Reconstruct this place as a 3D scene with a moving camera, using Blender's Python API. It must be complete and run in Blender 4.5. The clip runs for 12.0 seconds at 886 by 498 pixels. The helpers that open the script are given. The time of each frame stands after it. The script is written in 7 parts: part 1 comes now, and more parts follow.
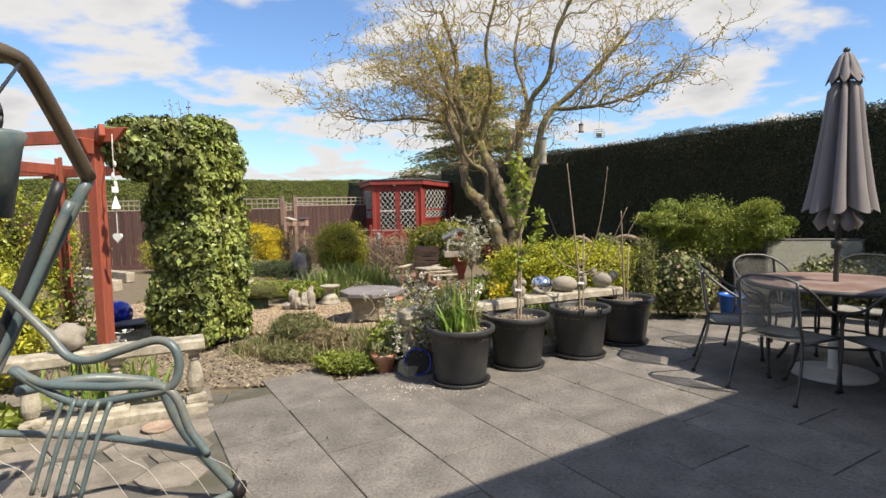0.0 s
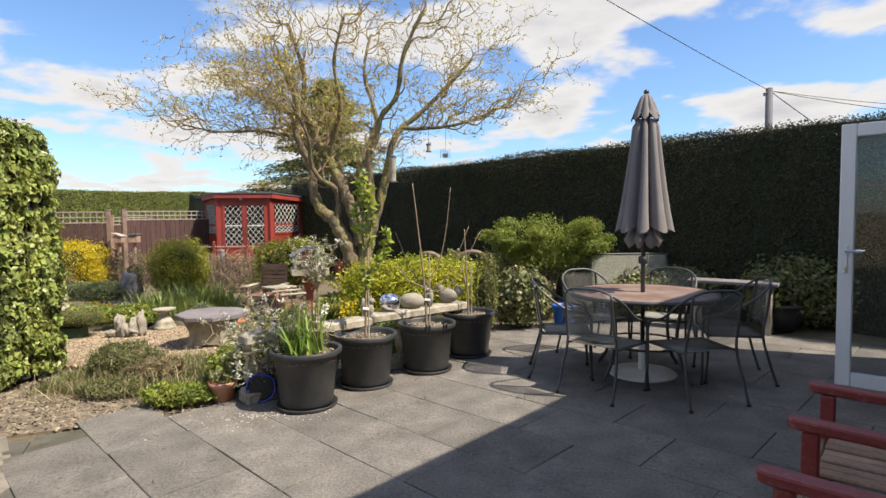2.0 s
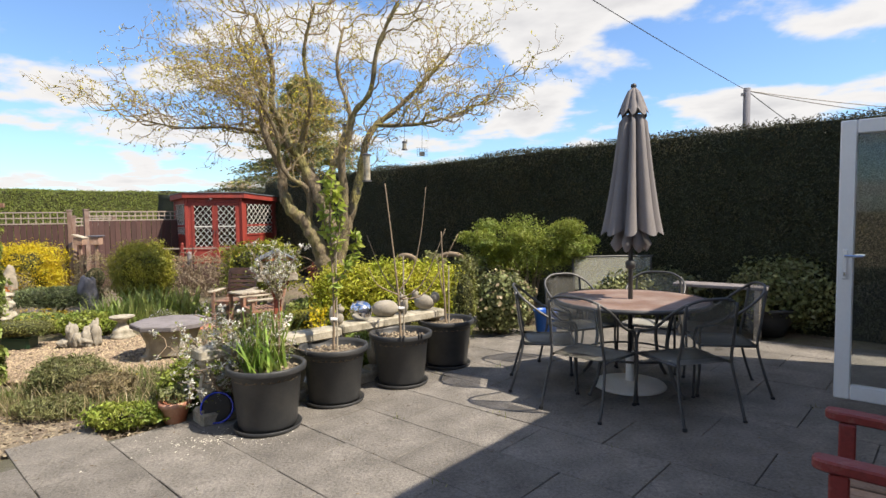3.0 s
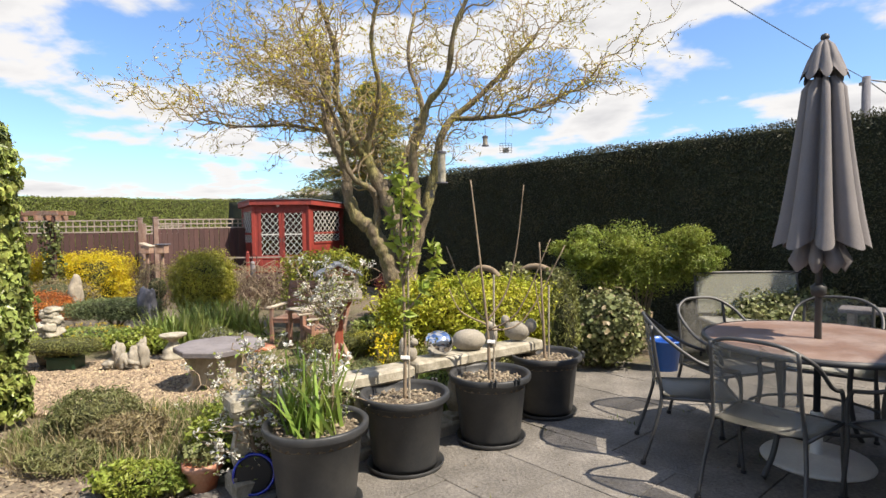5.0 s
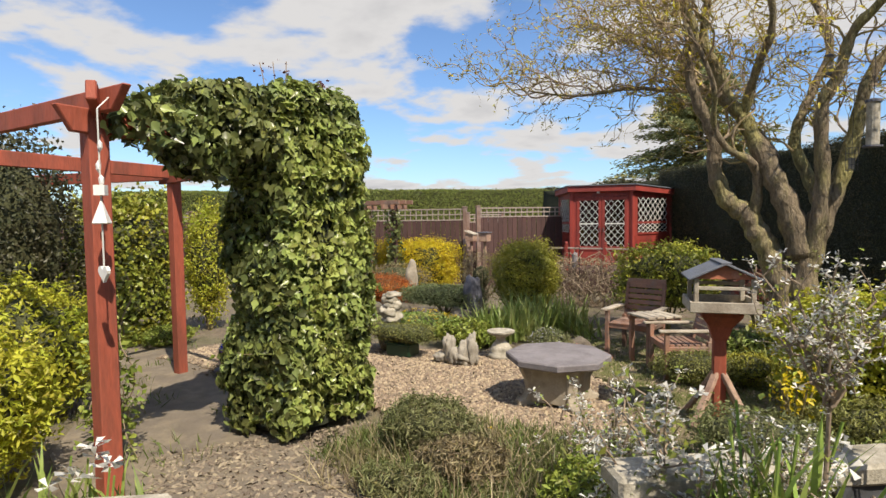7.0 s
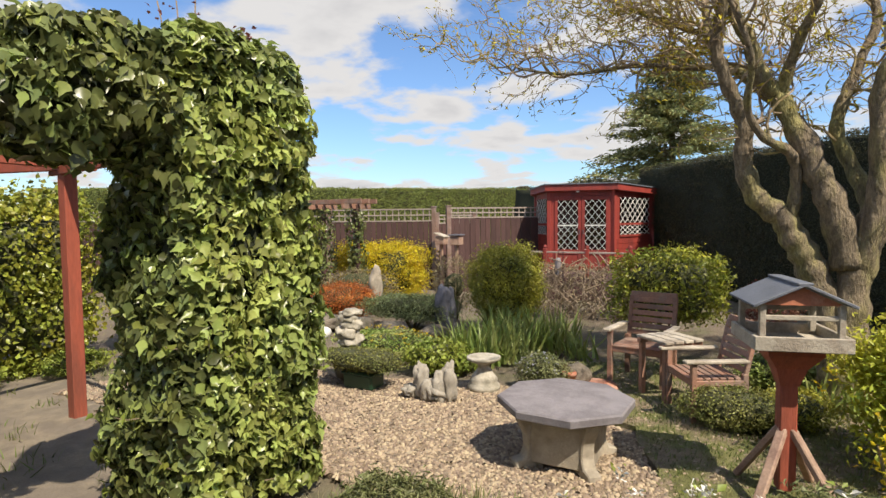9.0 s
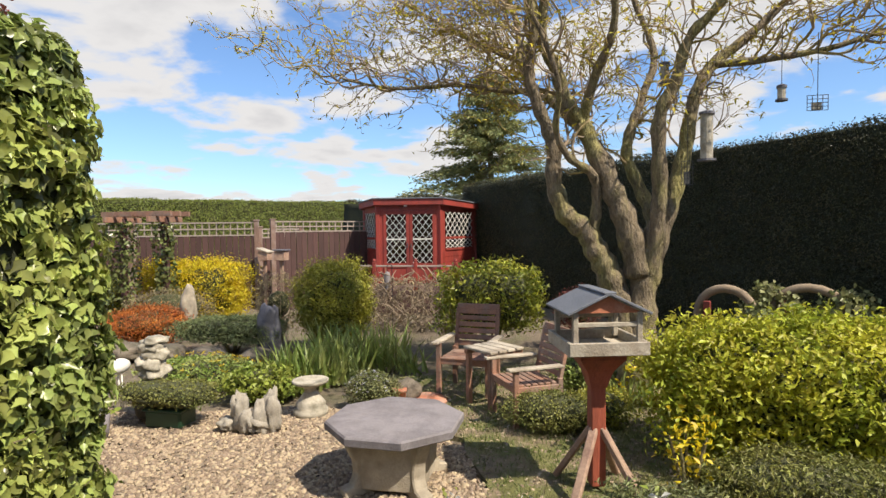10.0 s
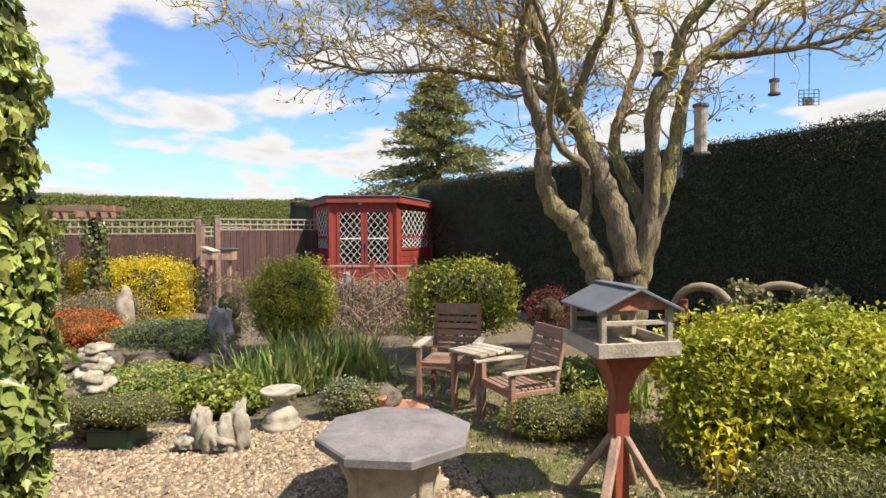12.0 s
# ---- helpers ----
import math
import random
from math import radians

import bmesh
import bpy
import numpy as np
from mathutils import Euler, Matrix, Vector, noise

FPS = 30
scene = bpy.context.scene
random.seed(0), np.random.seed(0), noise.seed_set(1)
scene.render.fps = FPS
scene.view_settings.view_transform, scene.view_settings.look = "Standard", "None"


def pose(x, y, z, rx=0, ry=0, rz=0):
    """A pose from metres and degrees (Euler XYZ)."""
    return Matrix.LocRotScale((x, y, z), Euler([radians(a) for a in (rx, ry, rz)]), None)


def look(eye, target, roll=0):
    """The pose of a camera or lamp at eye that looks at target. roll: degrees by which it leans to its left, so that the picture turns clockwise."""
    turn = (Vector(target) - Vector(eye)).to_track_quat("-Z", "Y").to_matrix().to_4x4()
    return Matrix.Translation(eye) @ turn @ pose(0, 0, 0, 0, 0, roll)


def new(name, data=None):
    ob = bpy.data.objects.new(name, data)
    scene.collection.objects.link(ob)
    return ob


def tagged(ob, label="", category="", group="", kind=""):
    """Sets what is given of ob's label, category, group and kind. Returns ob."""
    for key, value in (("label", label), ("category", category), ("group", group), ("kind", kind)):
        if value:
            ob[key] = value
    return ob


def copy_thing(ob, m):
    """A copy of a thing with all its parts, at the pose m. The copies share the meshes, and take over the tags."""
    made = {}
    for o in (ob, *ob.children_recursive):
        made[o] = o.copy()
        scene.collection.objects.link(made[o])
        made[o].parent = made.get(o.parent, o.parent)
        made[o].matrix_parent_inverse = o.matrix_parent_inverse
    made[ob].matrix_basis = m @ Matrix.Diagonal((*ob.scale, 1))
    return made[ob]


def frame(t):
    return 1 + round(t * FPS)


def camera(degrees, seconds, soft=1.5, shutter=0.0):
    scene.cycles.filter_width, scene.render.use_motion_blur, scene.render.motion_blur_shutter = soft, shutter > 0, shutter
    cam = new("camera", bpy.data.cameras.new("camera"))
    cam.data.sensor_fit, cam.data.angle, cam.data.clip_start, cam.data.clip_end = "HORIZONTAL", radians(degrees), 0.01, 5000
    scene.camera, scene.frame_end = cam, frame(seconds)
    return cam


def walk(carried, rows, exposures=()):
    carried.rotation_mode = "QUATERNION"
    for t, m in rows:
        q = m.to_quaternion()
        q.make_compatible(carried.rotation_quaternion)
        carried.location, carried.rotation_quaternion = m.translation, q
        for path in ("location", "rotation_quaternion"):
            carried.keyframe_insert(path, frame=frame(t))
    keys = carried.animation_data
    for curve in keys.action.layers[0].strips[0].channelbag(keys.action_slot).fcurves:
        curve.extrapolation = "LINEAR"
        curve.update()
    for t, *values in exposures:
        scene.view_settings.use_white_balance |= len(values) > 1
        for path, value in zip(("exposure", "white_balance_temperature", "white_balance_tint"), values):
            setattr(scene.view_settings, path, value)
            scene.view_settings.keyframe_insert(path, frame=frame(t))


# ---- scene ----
cam = camera(76.7, 12.0)
PATH = [
    (0, (1.293, 0.292, 1.476), (0.852, 2.237, 1.320), -0.98),
    (0.5, (1.309, 0.294, 1.477), (0.975, 2.261, 1.340), -0.96),
    (1, (1.291, 0.289, 1.499), (1.123, 2.278, 1.369), -0.65),
    (1.5, (1.352, 0.267, 1.514), (1.305, 2.263, 1.395), -0.65),
    (2, (1.381, 0.285, 1.524), (1.446, 2.281, 1.409), -0.65),
    (2.5, (1.421, 0.376, 1.508), (1.540, 2.370, 1.402), -0.65),
    (2.7, (1.430, 0.479, 1.522), (1.568, 2.471, 1.405), -0.65),
    (4.3, (1.474, 1.382, 1.577), (1.511, 3.378, 1.459), -1.05),
    (4.5, (1.437, 1.482, 1.564), (1.440, 3.479, 1.458), -0.95),
    (5, (1.273, 1.830, 1.544), (1.170, 3.825, 1.455), -0.85),
    (5.5, (1.091, 2.104, 1.511), (0.740, 4.0715, 1.432), -0.67),
    (6, (0.888, 2.385, 1.526), (0.285, 4.2905, 1.447), -0.70),
    (6.5, (0.665, 2.638, 1.491), (-0.154, 4.460, 1.393), -0.55),
    (7, (0.435, 2.935, 1.492), (-0.653, 4.610, 1.386), -0.73),
    (7.2, (0.353, 3.029, 1.474), (-0.809, 4.653, 1.361), -0.76),
    (8.8, (-0.215, 3.826, 1.506), (-1.272, 5.520, 1.391), -0.62),
    (9, (-0.225, 3.872, 1.510), (-1.207, 5.611, 1.403), -0.60),
    (9.5, (-0.246, 3.968, 1.503), (-0.965, 5.833, 1.422), -0.73),
    (10, (-0.263, 4.026, 1.516), (-0.684, 5.980, 1.451), -0.68),
    (10.5, (-0.273, 4.043, 1.524), (-0.458, 6.034, 1.465), -0.75),
    (11, (-0.355, 4.085, 1.512), (-0.407, 6.083, 1.454), -0.65),
    (11.5, (-0.522, 4.177, 1.482), (-0.569, 6.176, 1.423), -0.45),
    (12, (-0.706, 4.315, 1.450), (-0.912, 6.304, 1.392), -0.36),
]
walk(cam, [(t, look(eye, target, roll)) for t, eye, target, roll in PATH],
     exposures=((0.0, 0.5, 7150, 12), (2.5, 0.62, 7150, 12), (4.5, 0.74, 7150, 12), (6.0, 0.52, 7150, 12), (7.0, 0.33, 7150, 12), (9.5, 0.45, 7150, 12), (11.0, 0.6, 7150, 12), (12.0, 0.68, 7150, 12)))

# ---- world, sun, exposure ----
SUN_EL, SUN_AZ = 52.0, 117.0   # degrees; azimuth is clockwise from +y
world = bpy.data.worlds.new("sky")
scene.world = world
world.use_nodes = True


def build_sky():
    nt = world.node_tree
    nt.nodes.clear()
    N, L = nt.nodes.new, nt.links.new
    out = N("ShaderNodeOutputWorld")
    sky = N("ShaderNodeTexSky")
    sky.sky_type = "NISHITA"
    sky.sun_disc = False
    sky.sun_elevation, sky.sun_rotation = radians(SUN_EL), radians(SUN_AZ)
    sky.air_density, sky.dust_density, sky.ozone_density = 1.0, 0.6, 2.0
    bg = N("ShaderNodeBackground")
    bg.inputs["Strength"].default_value = 0.12
    # clouds on a flat layer high above the garden
    tc = N("ShaderNodeTexCoord")
    sep = N("ShaderNodeSeparateXYZ")
    L(tc.outputs["Generated"], sep.inputs[0])

    def m(op, a, b=None, c=None):
        n = N("ShaderNodeMath")
        n.operation = op
        for k, v in enumerate((a, b, c)):
            if v is None:
                continue
            if isinstance(v, (int, float)):
                n.inputs[k].default_value = v
            else:
                L(v, n.inputs[k])
        return n.outputs[0]
    z = m("MAXIMUM", sep.outputs["Z"], 0.0)
    d = m("ADD", z, 0.16)
    u, v = m("DIVIDE", sep.outputs["X"], d), m("DIVIDE", sep.outputs["Y"], d)
    comb = N("ShaderNodeCombineXYZ")
    L(u, comb.inputs[0]), L(v, comb.inputs[1])
    big = N("ShaderNodeTexNoise")
    big.inputs["Scale"].default_value = 1.5
    big.inputs["Detail"].default_value = 9
    big.inputs["Roughness"].default_value = 0.53
    big.inputs["Distortion"].default_value = 0.15
    off = N("ShaderNodeVectorMath")
    off.operation = "ADD"
    off.inputs[1].default_value = CLOUD_SHIFT
    L(comb.outputs[0], off.inputs[0])
    L(off.outputs[0], big.inputs["Vector"])
    cover = N("ShaderNodeMapRange")
    cover.interpolation_type = "SMOOTHSTEP"
    cover.inputs["From Min"].default_value = 0.47
    cover.inputs["From Max"].default_value = 0.565
    L(big.outputs["Fac"], cover.inputs["Value"])
    # thick parts of a cloud are greyer
    thick = N("ShaderNodeMapRange")
    thick.inputs["From Min"].default_value = 0.58
    thick.inputs["From Max"].default_value = 0.78
    L(big.outputs["Fac"], thick.inputs["Value"])
    tone = N("ShaderNodeMix")
    tone.data_type = "RGBA"
    tone.inputs["A"].default_value = (4.6, 4.82, 5.15, 1)
    tone.inputs["B"].default_value = (2.9, 3.1, 3.5, 1)
    L(thick.outputs[0], tone.inputs["Factor"])
    deep = N("ShaderNodeMix")
    deep.data_type = "RGBA"
    deep.blend_type = "MULTIPLY"
    deep.inputs["Factor"].default_value = 1.0
    deep.inputs["B"].default_value = (0.74, 0.97, 1.24, 1)
    L(sky.outputs[0], deep.inputs["A"])
    mix = N("ShaderNodeMix")
    mix.data_type = "RGBA"
    L(cover.outputs[0], mix.inputs["Factor"])
    L(deep.outputs["Result"], mix.inputs["A"])
    L(tone.outputs["Result"], mix.inputs["B"])
    L(mix.outputs["Result"], bg.inputs["Color"])
    L(bg.outputs[0], out.inputs["Surface"])


CLOUD_SHIFT = (3.1, 1.7, 0.0)
build_sky()
sun = new("sun", bpy.data.lights.new("sun", "SUN"))
sun.data.energy, sun.data.angle, sun.data.color = 5.0, radians(0.55), (1.0, 0.95, 0.86)
az, el = radians(SUN_AZ), radians(SUN_EL)
SUN_WAY = Vector((math.sin(az) * math.cos(el), math.cos(az) * math.cos(el), math.sin(el)))
sun.matrix_world = look(SUN_WAY * 30, (0, 0, 0))


# ---- materials ----
def material(name, base, rough=0.7, metal=0.0, var=0.25, scale=6.0, fine=60.0, bump=0.2, second=None, mix_scale=2.0,
             mix_range=(0.45, 0.6), translucent=0.0, by_piece=0.0, by_island=0.0, spec=0.5, stretch=(1, 1, 1), coat=0.0):
    """Principled surface whose colour varies at two scales, with fine relief; second: a second colour in patches."""
    mat = bpy.data.materials.new(name)
    mat.use_nodes = True
    nt = mat.node_tree
    N, L = nt.nodes.new, nt.links.new
    bsdf = nt.nodes["Principled BSDF"]
    place = N("ShaderNodeNewGeometry")
    mp = N("ShaderNodeMapping")
    mp.inputs["Scale"].default_value = stretch
    L(place.outputs["Position"], mp.inputs["Vector"])

    def noise_tex(s, detail=6, rough_=0.6):
        n = N("ShaderNodeTexNoise")
        n.inputs["Scale"].default_value = s
        n.inputs["Detail"].default_value = detail
        n.inputs["Roughness"].default_value = rough_
        L(mp.outputs[0], n.inputs["Vector"])
        return n.outputs["Fac"]
    coarse, grain = noise_tex(scale), noise_tex(fine, 4)
    col = N("ShaderNodeRGB")
    col.outputs[0].default_value = (*base, 1)
    cur = col.outputs[0]
    if second:
        patch = N("ShaderNodeMapRange")
        patch.inputs["From Min"].default_value, patch.inputs["From Max"].default_value = mix_range
        L(noise_tex(mix_scale, 8, 0.65), patch.inputs["Value"])
        mx = N("ShaderNodeMix")
        mx.data_type = "RGBA"
        mx.inputs["B"].default_value = (*second, 1)
        L(patch.outputs[0], mx.inputs["Factor"]), L(cur, mx.inputs["A"])
        cur = mx.outputs["Result"]
    # value from both noises
    total = N("ShaderNodeMath")
    total.operation = "ADD"
    L(coarse, total.inputs[0]), L(grain, total.inputs[1])
    val = N("ShaderNodeMapRange")
    val.inputs["From Min"].default_value, val.inputs["From Max"].default_value = 0.6, 1.4
    val.inputs["To Min"].default_value, val.inputs["To Max"].default_value = 1 - var, 1 + var
    L(total.outputs[0], val.inputs["Value"])
    v = val.outputs[0]
    if by_piece or by_island:
        info = N("ShaderNodeObjectInfo") if by_piece else N("ShaderNodeNewGeometry")
        amount = by_piece or by_island
        r = N("ShaderNodeMapRange")
        r.inputs["To Min"].default_value, r.inputs["To Max"].default_value = 1 - amount, 1 + amount
        L(info.outputs["Random" if by_piece else "Random Per Island"], r.inputs["Value"])
        mul = N("ShaderNodeMath")
        mul.operation = "MULTIPLY"
        L(v, mul.inputs[0]), L(r.outputs[0], mul.inputs[1])
        v = mul.outputs[0]
    hsv = N("ShaderNodeHueSaturation")
    L(cur, hsv.inputs["Color"]), L(v, hsv.inputs["Value"])
    if by_island:
        hue = N("ShaderNodeMapRange")
        hue.inputs["To Min"].default_value, hue.inputs["To Max"].default_value = 0.485, 0.515
        g2 = N("ShaderNodeNewGeometry")
        L(g2.outputs["Random Per Island"], hue.inputs["Value"]), L(hue.outputs[0], hsv.inputs["Hue"])
    L(hsv.outputs["Color"], bsdf.inputs["Base Color"])
    bsdf.inputs["Roughness"].default_value = rough
    bsdf.inputs["Metallic"].default_value = metal
    bsdf.inputs["Specular IOR Level"].default_value = spec
    bsdf.inputs["Coat Weight"].default_value = coat
    if bump:
        b = N("ShaderNodeBump")
        b.inputs["Strength"].default_value = bump
        b.inputs["Distance"].default_value = 0.02
        L(total.outputs[0], b.inputs["Height"]), L(b.outputs[0], bsdf.inputs["Normal"])
    if translucent:
        tr = N("ShaderNodeBsdfTranslucent")
        L(hsv.outputs["Color"], tr.inputs["Color"])
        mixs = N("ShaderNodeMixShader")
        mixs.inputs[0].default_value = translucent
        out = nt.nodes["Material Output"]
        L(bsdf.outputs[0], mixs.inputs[1]), L(tr.outputs[0], mixs.inputs[2]), L(mixs.outputs[0], out.inputs["Surface"])
    return mat


def leaf_mat(name, base, second=None, rough=0.45, tr=0.3, island=0.35, **k):
    return material(name, base, rough=rough, var=0.15, scale=3, fine=40, bump=0.0, second=second, mix_scale=2.2,
                    translucent=tr, by_island=island, spec=0.35, **k)


M = {}
M["slab"] = material("slab_stone", (0.195, 0.178, 0.158), 0.88, var=0.6, scale=9, fine=55, bump=0.65, second=(0.128, 0.117, 0.103), mix_scale=4.5, mix_range=(0.42, 0.60), by_piece=0.12)
M["joint"] = material("joint_sand", (0.115, 0.108, 0.09), 0.95, var=0.3, scale=8, fine=90, bump=0.5, second=(0.085, 0.08, 0.055), mix_scale=3)
M["crazy"] = material("crazy_stone", (0.24, 0.21, 0.17), 0.85, var=0.35, scale=6, fine=80, bump=0.3, second=(0.16, 0.14, 0.115), mix_scale=2, by_piece=0.14)
M["soil"] = material("dry_soil", (0.18, 0.14, 0.098), 0.95, var=0.4, scale=9, fine=110, bump=0.9, second=(0.15, 0.135, 0.075), mix_scale=2.5)
M["turf"] = material("mossy_turf", (0.155, 0.155, 0.05), 0.95, var=0.45, scale=14, fine=120, bump=0.9, second=(0.24, 0.185, 0.115), mix_scale=3.2, mix_range=(0.46, 0.58))
M["black_plastic"] = material("black_plastic", (0.028, 0.030, 0.033), 0.5, var=0.2, scale=5, fine=60, bump=0.06, second=(0.045, 0.045, 0.045), mix_scale=3)
M["compost"] = material("compost", (0.12, 0.09, 0.06), 0.95, var=0.5, scale=25, fine=120, bump=1.0, second=(0.24, 0.2, 0.14), mix_scale=30)
M["cast"] = material("cast_stone", (0.44, 0.40, 0.32), 0.85, var=0.25, scale=8, fine=90, bump=0.35, second=(0.21, 0.19, 0.14), mix_scale=6, mix_range=(0.42, 0.62))
M["cast_grey"] = material("grey_cast_stone", (0.225, 0.205, 0.21), 0.8, var=0.2, scale=6, fine=80, bump=0.25, second=(0.165, 0.148, 0.152), mix_scale=4)
M["cast_tan"] = material("tan_cast_stone", (0.40, 0.345, 0.26), 0.85, var=0.25, scale=7, fine=80, bump=0.3, second=(0.28, 0.24, 0.18), mix_scale=5)
M["red_paint"] = material("red_stained_wood", (0.29, 0.042, 0.03), 0.6, var=0.25, scale=4, fine=50, bump=0.15, stretch=(1, 1, 0.25), second=(0.20, 0.035, 0.028), mix_scale=3)
M["pergola"] = material("red_brown_wood", (0.33, 0.075, 0.04), 0.7, var=0.3, scale=5, fine=60, bump=0.25, stretch=(1, 1, 0.2), second=(0.22, 0.06, 0.035), mix_scale=4)
M["teak"] = material("weathered_teak", (0.27, 0.14, 0.092), 0.7, var=0.35, scale=7, fine=60, bump=0.25, second=(0.22, 0.15, 0.115), mix_scale=5, by_piece=0.2)
M["grey_wood"] = material("greyed_wood", (0.42, 0.37, 0.29), 0.8, var=0.3, scale=7, fine=70, bump=0.3, second=(0.30, 0.25, 0.19), mix_scale=5, by_piece=0.1)
M["bark"] = material("willow_bark", (0.20, 0.155, 0.10), 0.92, var=0.75, scale=20, fine=60, bump=1.2, second=(0.25, 0.22, 0.085), mix_scale=3, stretch=(1, 1, 0.35))
M["twig"] = material("willow_twig", (0.36, 0.27, 0.18), 0.8, var=0.3, scale=6, fine=50, bump=0.2, second=(0.30, 0.23, 0.08), mix_scale=2)
M["dead_twig"] = material("dry_stem", (0.25, 0.19, 0.13), 0.85, var=0.3, scale=8, fine=60, bump=0.2)
# dark colours of the solid cores that stand for shade inside foliage
M["shade_core"] = material("foliage_shade", (0.062, 0.066, 0.026), 0.95, var=0.5, scale=9, fine=60, bump=0.9)
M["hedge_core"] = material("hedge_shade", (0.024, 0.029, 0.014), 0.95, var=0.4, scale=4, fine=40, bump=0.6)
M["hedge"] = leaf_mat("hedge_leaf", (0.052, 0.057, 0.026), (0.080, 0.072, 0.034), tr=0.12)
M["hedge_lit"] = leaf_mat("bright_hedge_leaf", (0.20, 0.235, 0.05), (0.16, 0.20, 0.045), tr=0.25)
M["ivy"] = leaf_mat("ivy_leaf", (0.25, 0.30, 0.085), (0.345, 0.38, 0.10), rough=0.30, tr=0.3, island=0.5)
# darker ivy leaf: shade in the ivy's hollows, and the far arch's dark ivy
M["ivy_dark"] = leaf_mat("dark_ivy_leaf", (0.12, 0.145, 0.05), (0.17, 0.185, 0.06), rough=0.28, tr=0.2, island=0.5)
M["steel"] = material("grey_steel", (0.10, 0.10, 0.10), 0.5, metal=0.6, var=0.15, scale=5, fine=60, bump=0.05)
M["fabric"] = material("grey_canvas", (0.20, 0.185, 0.185), 0.9, var=0.15, scale=5, fine=160, bump=0.2)
M["white_upvc"] = material("white_plastic", (0.82, 0.82, 0.82), 0.3, var=0.04, scale=3, fine=40, bump=0.0)
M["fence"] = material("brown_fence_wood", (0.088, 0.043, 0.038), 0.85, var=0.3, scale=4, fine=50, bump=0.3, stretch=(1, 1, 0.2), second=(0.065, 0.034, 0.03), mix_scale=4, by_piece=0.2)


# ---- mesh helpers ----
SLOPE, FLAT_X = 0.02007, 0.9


def gz(x, y=0.0):
    """Height of the gently sloping ground."""
    return SLOPE * (max(-9.0, min(9.0, x)) - FLAT_X)


def mesh_object(name, bm, mat, smooth=False):
    me = bpy.data.meshes.new(name)
    bm.to_mesh(me)
    bm.free()
    if smooth:
        me.shade_smooth()
    if mat:
        me.materials.append(mat)
    return new(name, me)


def part(name, bm, mat, parent, label="", smooth=False):
    ob = mesh_object(name, bm, mat, smooth)
    ob.parent = parent
    return tagged(ob, label=label)


def shared(name, me, parent, m=None):
    ob = new(name, me)
    ob.parent = parent
    if m is not None:
        ob.matrix_basis = m
    return ob


def thing(name, x, y, label, category, group="", kind="", turn=0, z=None):
    ob = new(name)
    ob.empty_display_size = 0.1
    ob.matrix_basis = pose(x, y, gz(x, y) if z is None else z, 0, 0, turn)
    return tagged(ob, label, category, group, kind)


def box(bm, size, at=(0, 0, 0), turn=(0, 0, 0), bevel=0.0):
    m = pose(*at, *turn) @ Matrix.Diagonal((*size, 1))
    r = bmesh.ops.create_cube(bm, size=1, matrix=m)
    if bevel:
        edges = list({e for v in r["verts"] for e in v.link_edges})
        bmesh.ops.bevel(bm, geom=edges, offset=bevel, segments=1, affect="EDGES")
    return bm


def boxed(size, at=(0, 0, 0), turn=(0, 0, 0), bevel=0.0):
    return box(bmesh.new(), size, at, turn, bevel)


def lathe(bm, profile, seg=24, at=(0, 0, 0), squash=(1, 1)):
    """Surface of revolution from (radius, height) pairs."""
    rings = []
    for r, z in profile:
        if r < 1e-4:
            rings.append([bm.verts.new((at[0], at[1], at[2] + z))])
        else:
            rings.append([bm.verts.new((at[0] + squash[0] * r * math.cos(2 * math.pi * k / seg), at[1] + squash[1] * r * math.sin(2 * math.pi * k / seg), at[2] + z)) for k in range(seg)])
    for a, b in zip(rings, rings[1:]):
        for k in range(seg):
            q = [a[k % len(a)], a[(k + 1) % len(a)], b[(k + 1) % len(b)], b[k % len(b)]]
            q = [v for i, v in enumerate(q) if v not in q[:i]]
            if len(q) > 2:
                bm.faces.new(q)
    return bm


def tube(bm, pts, radii, seg=8, cap=True):
    """Round bar along points, with a radius at each."""
    pts = [Vector(p) for p in pts]
    if isinstance(radii, (int, float)):
        radii = [radii] * len(pts)
    up, rings = None, []
    for i, p in enumerate(pts):
        d = (pts[min(i + 1, len(pts) - 1)] - pts[max(i - 1, 0)]).normalized()
        if up is None:
            up = d.orthogonal().normalized()
        up = (up - d * up.dot(d)).normalized()
        side = d.cross(up)
        rings.append([bm.verts.new(p + radii[i] * (up * math.cos(2 * math.pi * k / seg) + side * math.sin(2 * math.pi * k / seg))) for k in range(seg)])
    for a, b in zip(rings, rings[1:]):
        for k in range(seg):
            bm.faces.new((a[k], a[(k + 1) % seg], b[(k + 1) % seg], b[k]))
    if cap:
        bm.faces.new(rings[0][::-1]), bm.faces.new(rings[-1])
    return bm


def tubed(pts, radii, seg=8):
    return tube(bmesh.new(), pts, radii, seg)


def curve_points(pts, n=6):
    """Smooth line through points."""
    pts = [Vector(p) for p in pts]
    out = []
    for i in range(len(pts) - 1):
        p0, p1, p2, p3 = pts[max(i - 1, 0)], pts[i], pts[i + 1], pts[min(i + 2, len(pts) - 1)]
        for k in range(n):
            t = k / n
            out.append(0.5 * (2 * p1 + (p2 - p0) * t + (2 * p0 - 5 * p1 + 4 * p2 - p3) * t * t + (3 * p1 - p0 - 3 * p2 + p3) * t ** 3))
    out.append(pts[-1])
    return out


